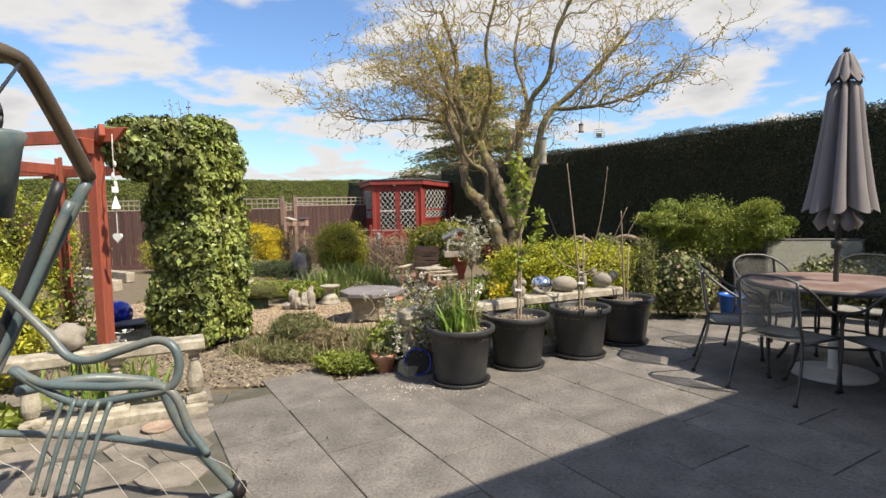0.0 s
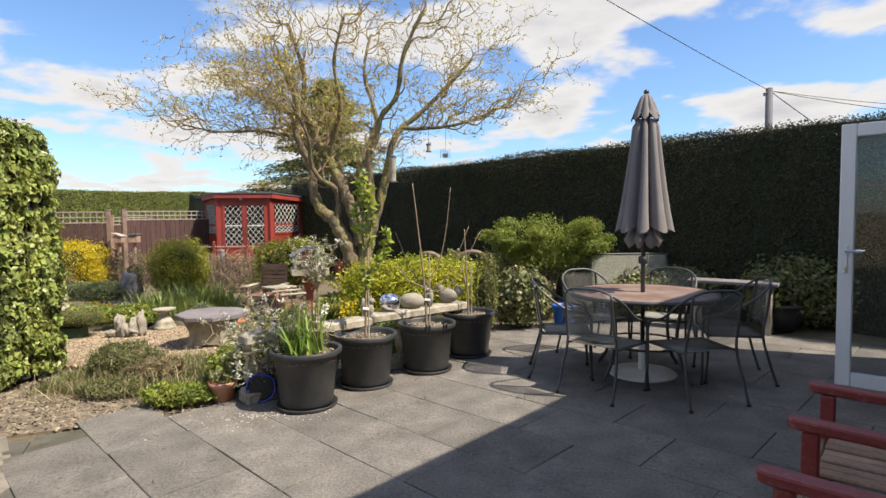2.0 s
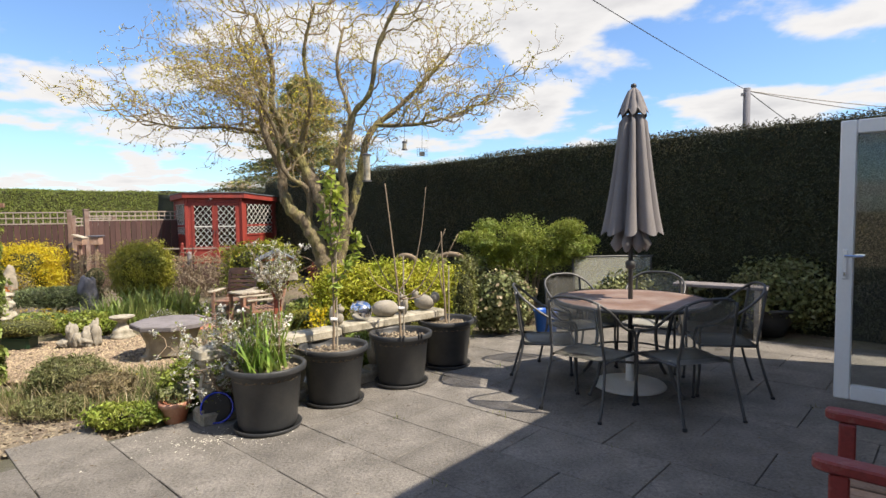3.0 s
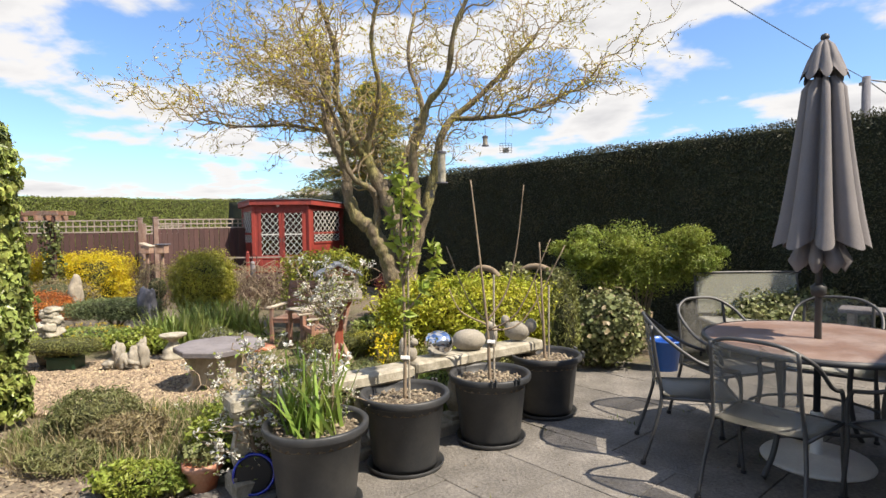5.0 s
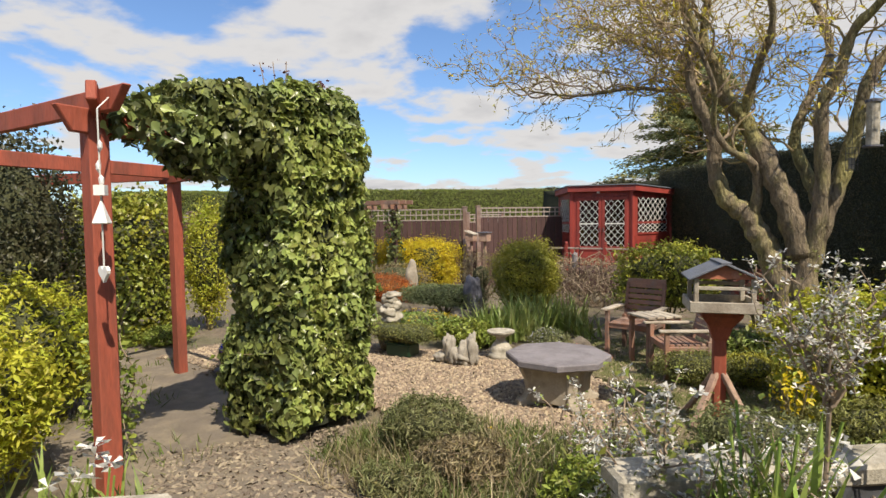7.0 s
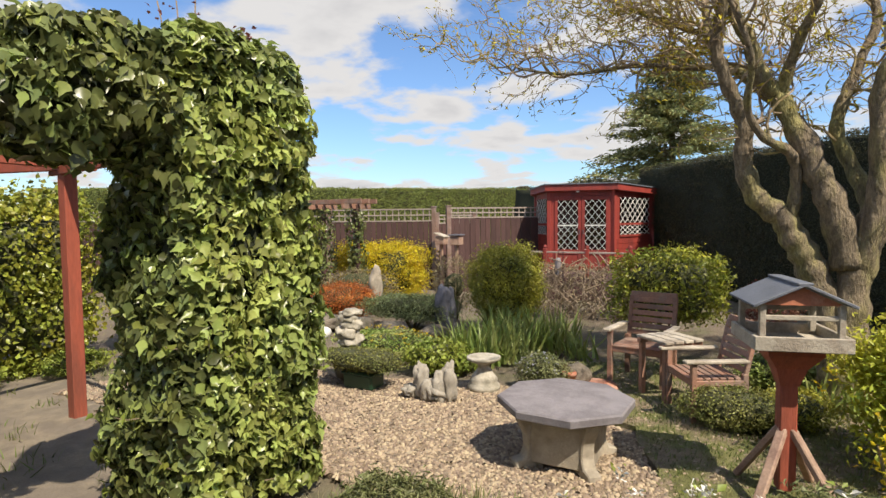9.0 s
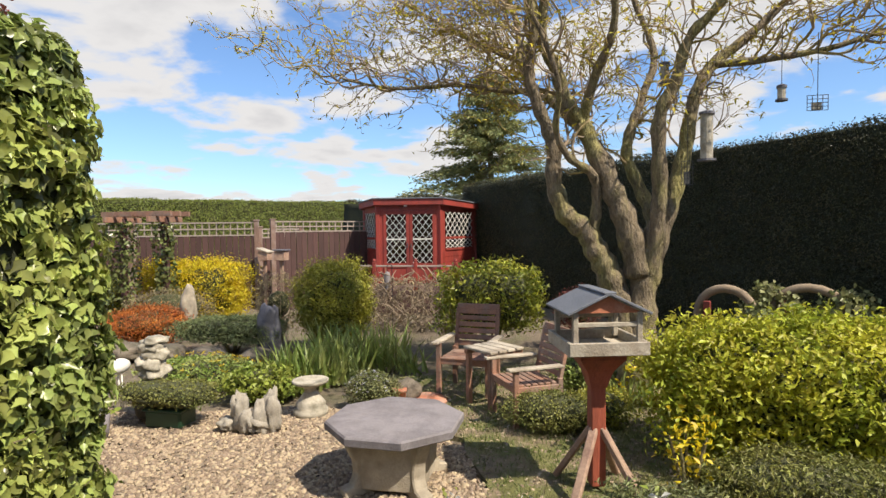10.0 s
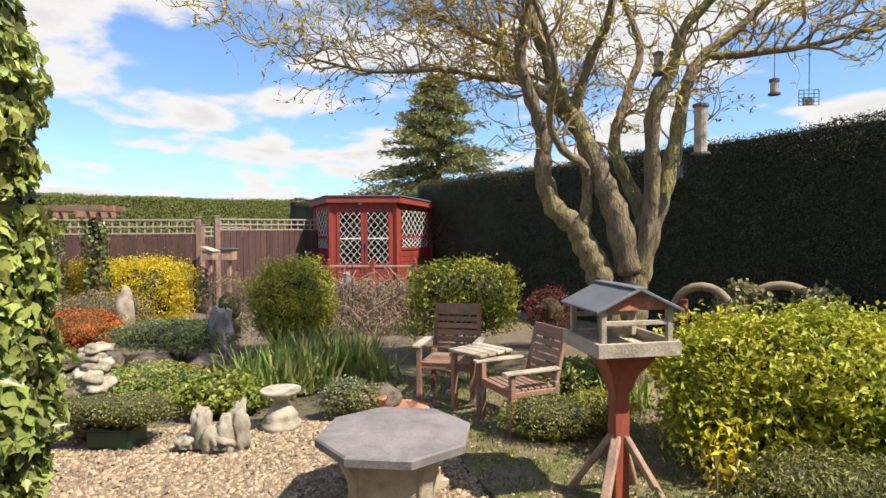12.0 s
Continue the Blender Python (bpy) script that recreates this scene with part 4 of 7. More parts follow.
par = thing("parasol", TX, TY, "closed grey canvas parasol standing through the table", "parasol")
part("base_plate", lathe(bmesh.new(), [(0, 0), (0.30, 0), (0.305, 0.012), (0.29, 0.03), (0.06, 0.042), (0.05, 0.05), (0, 0.05)], 40), M["white_paint"], par, "pale round cast parasol base", smooth=True)
part("base_tube", lathe(bmesh.new(), [(0.034, 0.04), (0.036, 0.3), (0.03, 0.31), (0.022, 0.31)], 16), M["white_upvc"], par, "white plastic base tube", smooth=True)
part("pole", tubed([(0, 0, 0.05), (0.0, 0, 1.3), (0.02, 0, 2.5)], 0.02, 12), M["black_plastic"], par, smooth=True)


def folds(profile, ribs, depth, seg=96, lean=0.0):
    """Hanging cloth gathered in folds round the pole, from (radius, height) pairs."""
    bm = bmesh.new()
    rings = []
    for i, (rad, h) in enumerate(profile):
        ringv = []
        for k in range(seg):
            a = 2 * math.pi * k / seg
            w = abs(math.sin(ribs * a / 2 + 0.25 * math.sin(3 * a + i * 0.1)))
            rr = rad * (1 - depth * (1 - w) ** 1.6) * (1 + 0.05 * math.sin(2 * a + 1.0))
            drop = -0.07 * (1 - w) * (rad / profile[-1][0]) ** 3 if i == len(profile) - 1 else 0
            ringv.append(bm.verts.new((rr * math.cos(a) + lean * h, rr * math.sin(a), h - drop)))
        rings.append(ringv)
    for a, b in zip(rings, rings[1:]):
        for k in range(seg):
            bm.faces.new((a[k], a[(k + 1) % seg], b[(k + 1) % seg], b[k]))
    return bm


canopy = part("canopy", folds([(0.075, 2.330), (0.115, 2.270), (0.135, 2.090), (0.16, 1.890), (0.188, 1.690), (0.22, 1.490), (0.255, 1.310)], 8, 0.58, lean=0.006), M["fabric"], par, smooth=True)
part("vent", folds([(0.012, 2.565), (0.05, 2.530), (0.085, 2.450), (0.118, 2.360), (0.128, 2.315)], 8, 0.25, lean=0.006), M["fabric"], canopy, "small vented top flap", smooth=True)
part("lining", folds([(0.02, 1.540), (0.10, 1.390), (0.17, 1.240), (0.13, 1.170)], 7, 0.5), M["fabric"], par, "crumpled cloth hanging under the canopy", smooth=True)
part("finial", lathe(bmesh.new(), [(0.0, 2.600), (0.02, 2.590), (0.025, 2.570), (0.012, 2.550)], 12, at=(0.015, 0, 0)), M["black_plastic"], par, smooth=True)
part("crank", lathe(bmesh.new(), [(0.02, 1.02), (0.04, 1.03), (0.045, 1.08), (0.02, 1.1)], 12), M["black_plastic"], par, smooth=True)


def sling_chair():
    """Curved tubular armchair with a mesh seat and back; faces -y, its back at +y."""
    o = tagged(new("patio_chair"), "grey tubular steel patio chair with mesh sling seat", "chair", "chairs round the patio table")
    w, t = 0.26, 0.011
    part("back_hoop", tubed(curve_points([(-w, -0.20, 0.60), (-w - 0.015, 0.0, 0.66), (-w, 0.19, 0.80), (-0.15, 0.27, 0.88), (0, 0.285, 0.895), (0.15, 0.27, 0.88), (w, 0.19, 0.80), (w + 0.015, 0.0, 0.66), (w, -0.20, 0.60)], 5), t, 8), M["steel"], o, smooth=True)
    for s in (-1, 1):
        part("leg", tubed(curve_points([(s * w, -0.20, 0.60), (s * w, -0.235, 0.52), (s * w, -0.23, 0.3), (s * (w + 0.01), -0.25, 0.012)], 4), t, 8), M["steel"], o, smooth=True)
        part("leg", tubed(curve_points([(s * 0.21, 0.262, 0.86), (s * 0.215, 0.225, 0.6), (s * 0.225, 0.20, 0.42), (s * 0.245, 0.25, 0.2), (s * 0.25, 0.31, 0.012)], 4), t, 8), M["steel"], o, smooth=True)
        part("seat_rail", tubed([(s * w, -0.235, 0.42), (s * 0.225, 0.20, 0.415)], t * 0.9, 8), M["steel"], o, smooth=True)
        for y_ in (-0.25, 0.31):
            part("foot", lathe(bmesh.new(), [(0, 0), (0.017, 0), (0.017, 0.02), (0.011, 0.025)], 10, at=(s * (w + 0.01 if y_ < 0 else 0.25), y_, 0)), M["black"], o)
    part("front_bar", tubed([(-w, -0.235, 0.42), (w, -0.235, 0.42)], t * 0.9, 8), M["steel"], o, smooth=True)
    bm = bmesh.new()
    rows = []
    for i in range(9):
        f = i / 8
        y_ = -0.235 + 0.435 * f
        rows.append([bm.verts.new((x_ * (w - 0.005 - 0.03 * f), y_, 0.425 - 0.03 * math.sin(math.pi * f) * (1 - x_ * x_))) for x_ in (-1, -0.6, -0.2, 0.2, 0.6, 1)])
    for a, b in zip(rows, rows[1:]):
        for k in range(5):
            bm.faces.new((a[k], a[k + 1], b[k + 1], b[k]))
    bmesh.ops.solidify(bm, geom=bm.faces[:], thickness=0.006)
    part("seat", bm, M["mesh"], o, "grey woven mesh seat", smooth=True)
    bm = bmesh.new()
    rows = []
    for i in range(9):
        f = i / 8
        z_ = 0.47 + 0.39 * f
        rows.append([bm.verts.new((x_ * 0.215, 0.21 + 0.055 * f + 0.02 * (1 - x_ * x_), z_ + 0.02 * (1 - x_ * x_) * f)) for x_ in (-1, -0.6, -0.2, 0.2, 0.6, 1)])
    for a, b in zip(rows, rows[1:]):
        for k in range(5):
            bm.faces.new((a[k], a[k + 1], b[k + 1], b[k]))
    bmesh.ops.solidify(bm, geom=bm.faces[:], thickness=0.004)
    part("backrest", bm, M["sling"], o, "see-through grey mesh back", smooth=True)
    return o


chair = sling_chair()
first = True
for ang, rad in ((168, 0.72), (222, 0.68), (281, 0.72), (344, 0.74), (52, 0.74), (110, 0.72)):
    a = radians(ang)
    x, y = TX + rad * math.cos(a), TY + rad * math.sin(a)
    m = pose(x, y, gz(x), 0, 0, ang - 90)
    if first:
        chair.matrix_basis, first = m, False
    else:
        copy_thing(chair, m)

# mesh-backed bench behind the table
bench = thing("garden_bench", 4.25, 8.05, "pale mesh-backed garden bench beside the shrubs", "bench", turn=0)
part("backrest", boxed((1.05, 0.012, 0.42), (0, 0, 0.68), (-8, 0, 0), bevel=0.004), M["pale_sling"], bench, "pale see-through mesh back")
part("top_rail", tubed(curve_points([(-0.54, -0.03, 0.45), (-0.54, 0.03, 0.86), (-0.5, 0.035, 0.9), (0.5, 0.035, 0.9), (0.54, 0.03, 0.86), (0.54, -0.03, 0.45)], 4), 0.014, 8), M["steel"], bench, smooth=True)
part("seat", boxed((1.06, 0.45, 0.03), (0, -0.25, 0.42), bevel=0.01), M["mesh"], bench)
for sx in (-0.5, 0.5):
    for sy in (-0.43, -0.04):
        part("leg", tubed([(sx, sy, 0.41), (sx, sy, 0.0)], 0.013, 8), M["steel"], bench, smooth=True)
low = thing("plank_bench", 5.15, 7.0, "low grey stone bench in front of the ivy", "bench", turn=-38)
part("seat", boxed((1.0, 0.28, 0.04), (0, 0, 0.6), bevel=0.008), M["cast_grey"], low)
for sx in (-0.4, 0.4):
    part("leg", boxed((0.06, 0.26, 0.58), (sx, 0, 0.29), bevel=0.006), M["grey_wood"], low)

o = thing("bucket", 3.2, 7.52, "bright blue plastic bucket on the patio", "bucket")
part("body", lathe(bmesh.new(), [(0, 0.0), (0.12, 0.0), (0.155, 0.29), (0.165, 0.29), (0.166, 0.31), (0.15, 0.31), (0.145, 0.27), (0.112, 0.02), (0, 0.02)], 28), M["blue_plastic"], o, smooth=True)
part("handle", tubed([(0.16 * math.cos(a), 0.02 + 0.16 * math.sin(a) * 0.3, 0.30 - 0.06 * math.sin(a)) for a in [math.pi * k / 10 for k in range(11)]], 0.005, 6), M["steel"], o, smooth=True)
o = thing("plant_pot", 5.72, 6.95, "wide dark glazed pot with green shoots", "plant pot")
part("body", lathe(bmesh.new(), [(0, 0.0), (0.17, 0.0), (0.26, 0.2), (0.28, 0.3), (0.30, 0.30), (0.30, 0.33), (0.26, 0.33), (0.24, 0.26), (0, 0.26)], 30), M["black_plastic"], o, smooth=True)
blades("iris_clump", 5.72, 6.95, 40, 0.15, 0.3, M["iris"], "short green shoots in a dark pot", "plant", z=gz(5.7) + 0.26, seed=21)


def red_twin_seat():
    """Slatted two-seater with three arms; faces -y."""
    o = tagged(new("garden_bench"), "red-painted wooden twin garden seat with bare slatted seats", "bench")
    for x_ in (0.29, -0.30, -0.89):
        part("arm", seat_arm(x_), M["red_seat"], o, "worn red rounded arm")
        part("leg", boxed((0.055, 0.06, 0.615), (x_ * 0.98, -0.26, 0.308), bevel=0.006), M["red_seat"], o)
        part("leg", boxed((0.055, 0.06, 0.92), (x_ * 0.98, 0.26, 0.46), bevel=0.006), M["red_seat"], o)
        part("side_rail", boxed((0.04, 0.46, 0.06), (x_ * 0.98, 0, 0.37), bevel=0.005), M["red_seat"], o)
    for cx in (0.0, -0.595):
        part("front_rail", boxed((0.53, 0.035, 0.07), (cx, -0.275, 0.375), bevel=0.008), M["cedar"], o)
        for k in range(6):
            part("slat", boxed((0.068, 0.50, 0.02), (cx - 0.205 + 0.082 * k, 0.0, 0.415 + 0.006 * (k % 2)), bevel=0.006), M["cedar"], o)
        for k in range(5):
            part("back_slat", boxed((0.52, 0.018, 0.055), (cx, 0.265, 0.52 + 0.082 * k), bevel=0.004), M["red_seat"], o)
        part("top_rail", boxed((0.53, 0.03, 0.06), (cx, 0.26, 0.90), bevel=0.008), M["red_seat"], o)
    return o


def seat_arm(x_):
    """A flat arm with a rounded front end."""
    bm = bmesh.new()
    rim = [(-0.042, 0.28), (-0.042, -0.30), (-0.036, -0.325), (-0.02, -0.34), (0.02, -0.34), (0.036, -0.325), (0.042, -0.30), (0.042, 0.28)]
    up, dn = [bm.verts.new((x_ + a, b, 0.652 - 0.03 * b)) for a, b in rim], [bm.verts.new((x_ + a, b, 0.612 - 0.03 * b)) for a, b in rim]
    bm.faces.new(up), bm.faces.new(dn[::-1])
    for k in range(len(rim)):
        q = (k + 1) % len(rim)
        bm.faces.new((up[q], up[k], dn[k], dn[q]))
    bmesh.ops.recalc_face_normals(bm, faces=bm.faces)
    bmesh.ops.bevel(bm, geom=bm.edges[:], offset=0.007, segments=1, affect="EDGES")
    return bm


red_twin_seat().matrix_basis = pose(2.90, 2.02, gz(2.9), 0, 0, 228)

# swing seat at the edge of the patio
sw = thing("swing_seat", -0.75, 2.35, "green-grey tubular steel garden swing seat with its cushions off", "swing seat", z=gz(-0.75))
SO = Vector((-0.75, 2.35, gz(-0.75)))


def sw_part(name, pts, rad, mat="swing", label="", n=6, seg=10):
    return part(name, tubed(curve_points([Vector(p) - SO for p in pts], n), rad, seg), M[mat], sw, label, smooth=True)


GL, GR = gz(-1.4), gz(-0.43)
sw_part("frame_leg", [(-0.40, 2.80, GR + 0.03), (-0.56, 2.64, 0.36), (-0.63, 2.58, 0.60), (-0.66, 2.54, 0.66)], 0.024)
sw_part("frame_leg", [(-0.66, 2.54, 0.66), (-0.82, 2.36, 0.72), (-1.05, 2.2, 0.70)], 0.024)
sw_part("frame_leg", [(-1.03, 2.0, 0.66), (-0.92, 2.2, 1.15), (-0.78, 2.38, 1.62)], 0.024)
sw_part("top_bar", [(-0.78, 2.38, 1.62), (-0.72, 2.10, 1.98), (-0.70, 1.98, 2.05), (-0.74, 1.86, 2.03), (-0.85, 1.70, 1.85)], 0.032, "bronze", "bronze-painted upper tube")
sw_part("canopy_bar", [(-0.71, 2.0, 2.05), (-1.3, 1.95, 2.07), (-2.0, 1.9, 2.05)], 0.028)
sw_part("frame_leg", [(-0.85, 1.70, 1.85), (-0.98, 1.45, 0.9), (-1.05, 1.25, GL + 0.02)], 0.024)
sw_part("frame_leg", [(-2.0, 1.9, 2.05), (-2.15, 2.3, 1.0), (-2.2, 2.7, gz(-2.2) + 0.02)], 0.024)
sw_part("frame_leg", [(-2.0, 1.9, 2.05), (-2.1, 1.5, 1.0), (-2.15, 1.2, gz(-2.15) + 0.02)], 0.024)
sw_part("ground_bar", [(-0.40, 2.80, GR + 0.03), (-0.75, 2.0, GR + 0.04), (-1.05, 1.25, GL + 0.03)], 0.022)
sw_part("wheel", [(-0.43, 2.80, GR + 0.045), (-0.37, 2.80, GR + 0.045)], 0.045, "black", "black plastic foot cap")
for dx in (0.0, -1.15):
    sw_part("armrest", [(-0.90 + dx, 2.05, 1.17), (-0.72 + dx, 2.07, 1.0), (-0.64 + dx, 2.08, 0.91), (-0.55 + dx, 2.10, 0.89), (-0.42 + dx, 2.13, 0.93), (-0.29 + dx, 2.16, 0.965), (-0.22 + dx, 2.17, 0.93), (-0.21 + dx, 2.17, 0.84), (-0.25 + dx, 2.15, 0.775), (-0.42 + dx, 2.12, 0.74), (-0.62 + dx, 2.08, 0.72), (-0.85 + dx, 2.02, 0.86)], 0.017)
    sw_part("seat_side", [(-0.84 + dx, 2.03, 0.86), (-0.72 + dx, 2.05, 0.80), (-0.5 + dx, 2.10, 0.785), (-0.25 + dx, 2.15, 0.775), (-0.18 + dx, 2.18, 0.6), (-0.12 + dx, 2.2, 0.5)], 0.017)
    sw_part("hanger", [(-0.80 + dx * 1.05, 2.25, 1.60), (-0.93 + dx, 2.12, 1.1), (-1.0 + dx, 2.02, 0.78), (-0.98 + dx, 1.95, 0.45)], 0.024, "black", "dark padded hanging strap")
    sw_part("hanger", [(-0.77 + dx * 1.05, 2.27, 1.52), (-0.9 + dx, 2.14, 1.1), (-0.98 + dx, 2.05, 0.85)], 0.02)
for k in range(5):
    x0 = -0.66 + 0.055 * k
    sw_part("seat_spring", [(x0, 2.07, 0.74), (x0 - 0.02, 2.0, 0.58), (x0 - 0.05, 1.95, 0.4)], 0.009, n=4, seg=6)
sw_part("back_bar", [(-0.90, 2.05, 1.17), (-1.5, 2.0, 1.19), (-2.05, 2.05, 1.17)], 0.017)
sw_part("seat_front", [(-0.12, 2.2, 0.5), (-0.7, 2.3, 0.48), (-1.27, 2.2, 0.5)], 0.017)
# loose netting wires over the seat
r = np.random.default_rng(8)
for k in range(0, 16, 2):
    a = Vector((-1.45 + 0.085 * k, 2.0 + 0.02 * k, 0.55))
    sw_part("wire", [a, a + Vector((0.06, 0.02, -0.1 + r.uniform(-0.03, 0.03))), a + Vector((0.15, 0.05, -0.17)), a + Vector((0.22, 0.08, -0.3))], 0.0013, "rope", "thin pale netting wire", n=4, seg=5)
lan = thing("hanging_lantern", -0.31, 1.59, "dark green tapered lantern hung from the swing frame", "lantern", z=1.46)
part("body", lathe(bmesh.new(), [(0, 0), (0.03, 0.0), (0.065, 0.2), (0.08, 0.24), (0.07, 0.25), (0.0, 0.25)], 20), M["swing"], lan, smooth=True)
part("ring", tubed([(0.03 * math.cos(a), 0, 0.29 + 0.05 * math.sin(a)) for a in [2 * math.pi * k / 16 for k in range(17)]], 0.007, 6), M["black"], lan, smooth=True)
part("cord", tubed([(0, 0, 0.33), (-0.38, 0.43, 0.57)], 0.006, 6), M["black"], lan, smooth=True)

# ---- pergola and ivy ----
perg = thing("pergola", -2.77, 4.46, "red-brown stained timber pergola over the side path", "pergola")
PO = Vector((-2.77, 4.46, gz(-2.77)))


def beam(name, a, b, w, h, parent=perg, origin=PO, mat="pergola", notch=False, label=""):
    """A squared timber between two points (its axis), with cut ends."""
    a, b = Vector(a) - origin, Vector(b) - origin
    d = b - a
    m = Matrix.Translation((a + b) / 2) @ d.to_track_quat("X", "Z").to_matrix().to_4x4()
    bm = bmesh.new()
    box(bm, (d.length, w, h), bevel=0.006)
    if notch:
        for v in bm.verts:
            if abs(v.co.x) > d.length / 2 - 0.05 and v.co.z < 0:
                v.co.x *= 0.93
    o = part(name, bm, M[mat], parent, label)
    o.matrix_basis = m
    return o


for x, y, h in ((-2.77, 4.46, 2.04), (-5.25, 6.42, 2.06), (-5.05, 4.35, 2.1), (-2.95, 5.95, 2.1)):
    beam("post", (x, y, gz(x) - 0.03), (x, y, h), 0.105, 0.105)
beam("beam", (-2.72, 4.25, 2.03), (-2.97, 6.3, 2.03), 0.045, 0.13, notch=True)
beam("beam", (-5.1, 4.2, 2.05), (-5.27, 6.75, 2.02), 0.045, 0.13, notch=True)
beam("rafter", (-2.42, 4.46, 2.13), (-5.6, 4.36, 2.13), 0.045, 0.12, notch=True)
beam("rafter", (-4.9, 6.42, 2.0), (-8.0, 6.1, 2.05), 0.045, 0.13, notch=True)
beam("rafter", (-3.0, 6.0, 1.97), (-5.5, 6.42, 1.97), 0.045, 0.12)
beam("rafter", (-2.58, 4.36, 2.17), (-2.95, 4.62, 2.0), 0.05, 0.10, notch=True)
for k in range(2):
    beam("slat", (-3.50 - 0.13 * k, 4.80 + 0.08 * k, gz(-3.5) - 0.03), (-3.50 - 0.13 * k, 4.80 + 0.08 * k, 2.0), 0.04, 0.02)

chime = thing("wind_chime", -2.46, 4.33, "white shell wind chime with a triangle and a heart", "wind chime", z=1.15)
part("cord", tubed([(0, 0, 0.10), (0.0, 0, 0.9), (-0.09, 0.1, 0.98)], 0.004, 5), M["rope"], chime)
bm = bmesh.new()
lathe(bm, [(0.0, 0.46), (0.006, 0.45), (0.048, 0.345), (0.04, 0.34), (0, 0.36)], 4)
part("triangle", bm, M["white_paint"], chime)
bm = bmesh.new()
pts = [(0.045 * (16 * math.sin(t) ** 3) / 16, 0.045 * (13 * math.cos(t) - 5 * math.cos(2 * t) - 2 * math.cos(3 * t) - math.cos(4 * t)) / 16) for t in [2 * math.pi * k / 24 for k in range(24)]]
f = bm.faces.new([bm.verts.new((a, -0.008, 0.1 + b)) for a, b in pts])
e = bmesh.ops.extrude_face_region(bm, geom=[f])
bmesh.ops.translate(bm, vec=(0, 0.016, 0), verts=[v for v in e["geom"] if isinstance(v, bmesh.types.BMVert)])
bmesh.ops.recalc_face_normals(bm, faces=bm.faces)
part("heart", bm, M["white_paint"], chime)
for k, zz in enumerate((0.55, 0.62, 0.72)):
    part("shell", lump(bmesh.new(), (0.012 * (-1) ** k, 0, zz), (0.018, 0.012, 0.03), k, 1, 0.2), M["white_paint"], chime)
bm = lathe(bmesh.new(), [(0.0, 0.48), (0.035, 0.48), (0.035, 0.53), (0, 0.53)], 4)
part("block", bm, M["white_paint"], chime)


def bumpy_box(size, at, seed, amp=0.06, cuts=6):
    bm = bmesh.new()
    bmesh.ops.create_cube(bm, size=1)
    bmesh.ops.subdivide_edges(bm, edges=bm.edges[:], cuts=cuts, use_grid_fill=True)
    for v in bm.verts:
        p = Vector((v.co.x * size[0], v.co.y * size[1], v.co.z * size[2])) + Vector(at)
        v.co = p + amp * noise.noise_vector(p * 2.5 + Vector((seed, 0, 0)))
    return bm


def box_points(rng, n, size, at, round_=0.12, puff=0.08, faces=(1, 1, 1, 1, 1, 0)):
    """Points and normals on a clipped block with softened corners: +x -x +y -y +z -z."""
    sx, sy, sz = size
    areas = np.array([sy * sz, sy * sz, sx * sz, sx * sz, sx * sy, sx * sy]) * np.array(faces)
    pick = rng.choice(6, n, p=areas / areas.sum())
    p = rng.uniform(-0.5, 0.5, (n, 3))
    nn = np.zeros((n, 3))
    for k in range(6):
        s, ax = (0.5 if k % 2 == 0 else -0.5), k // 2
        sel = pick == k
        p[sel, ax] = s
        nn[sel, ax] = np.sign(s)
    p *= np.array(size)
    # pull corners in
    q = p.copy()
    lim = np.array(size) / 2 - round_
    c = np.clip(q, -lim, lim)
    d = q - c
    ln = np.linalg.norm(d, axis=1, keepdims=True) + 1e-9
    soft = c + d / ln * np.minimum(ln, round_)
    nn = np.where(ln > 0.01, d / ln, nn)
    low = np.array([noise.noise(Vector(v) * 2.2) for v in soft])
    soft = soft + nn * (low * puff + rng.uniform(-0.06, 0.03, n))[:, None]
    return soft + np.array(at), nn


ivy = thing("ivy", -2.87, 5.98, "dense glossy ivy smothering a pergola post and beam", "ivy")
r = np.random.default_rng(31)
# solid dark blocks give the shade seen between the ivy leaves
part("inner_growth", bumpy_box((0.56, 0.70, 2.32), (0, 0, 1.18), 3), M["hedge_core"], ivy, "dark solid core standing for the shade inside the ivy")
part("inner_growth", bumpy_box((0.36, 0.75, 0.40), (0.02, -0.60, 2.2), 5), M["hedge_core"], ivy, "dark solid core standing for the shade in the ivy over the beam")
c1, n1 = box_points(r, 24000, (0.74, 0.89, 2.5), (-0.015, 0.01, 1.27), 0.17, 0.10)
c2, n2 = box_points(r, 5600, (0.55, 0.95, 0.60), (0.0, -0.60, 2.20), 0.2, 0.10, (1, 1, 0, 1, 1, 1))
c3, n3 = box_points(r, 900, (0.26, 0.55, 0.24), (0.08, -1.2, 2.15), 0.06, 0.06, (1, 1, 1, 1, 1, 1))
c, nn = np.r_[c1, c2, c3], np.r_[n1, n2, n3]
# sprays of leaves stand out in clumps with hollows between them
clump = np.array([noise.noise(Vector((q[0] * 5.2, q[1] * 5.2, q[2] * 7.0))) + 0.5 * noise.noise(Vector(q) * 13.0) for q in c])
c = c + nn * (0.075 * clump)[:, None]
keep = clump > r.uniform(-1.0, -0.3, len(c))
# leaves in hollows and towards the beam get a dark colour as shade
darker = clump + r.normal(0, 0.2, len(c)) < -0.27
darker |= (c[:, 1] < -0.42) & (r.uniform(0, 1, len(c)) < 0.75)
fresh = keep & ~darker
lobed_part("leaves", c[fresh], nn[fresh] + np.array([0, 0, 0.35]), 0.062, M["ivy"], ivy, r, spread=0.5)
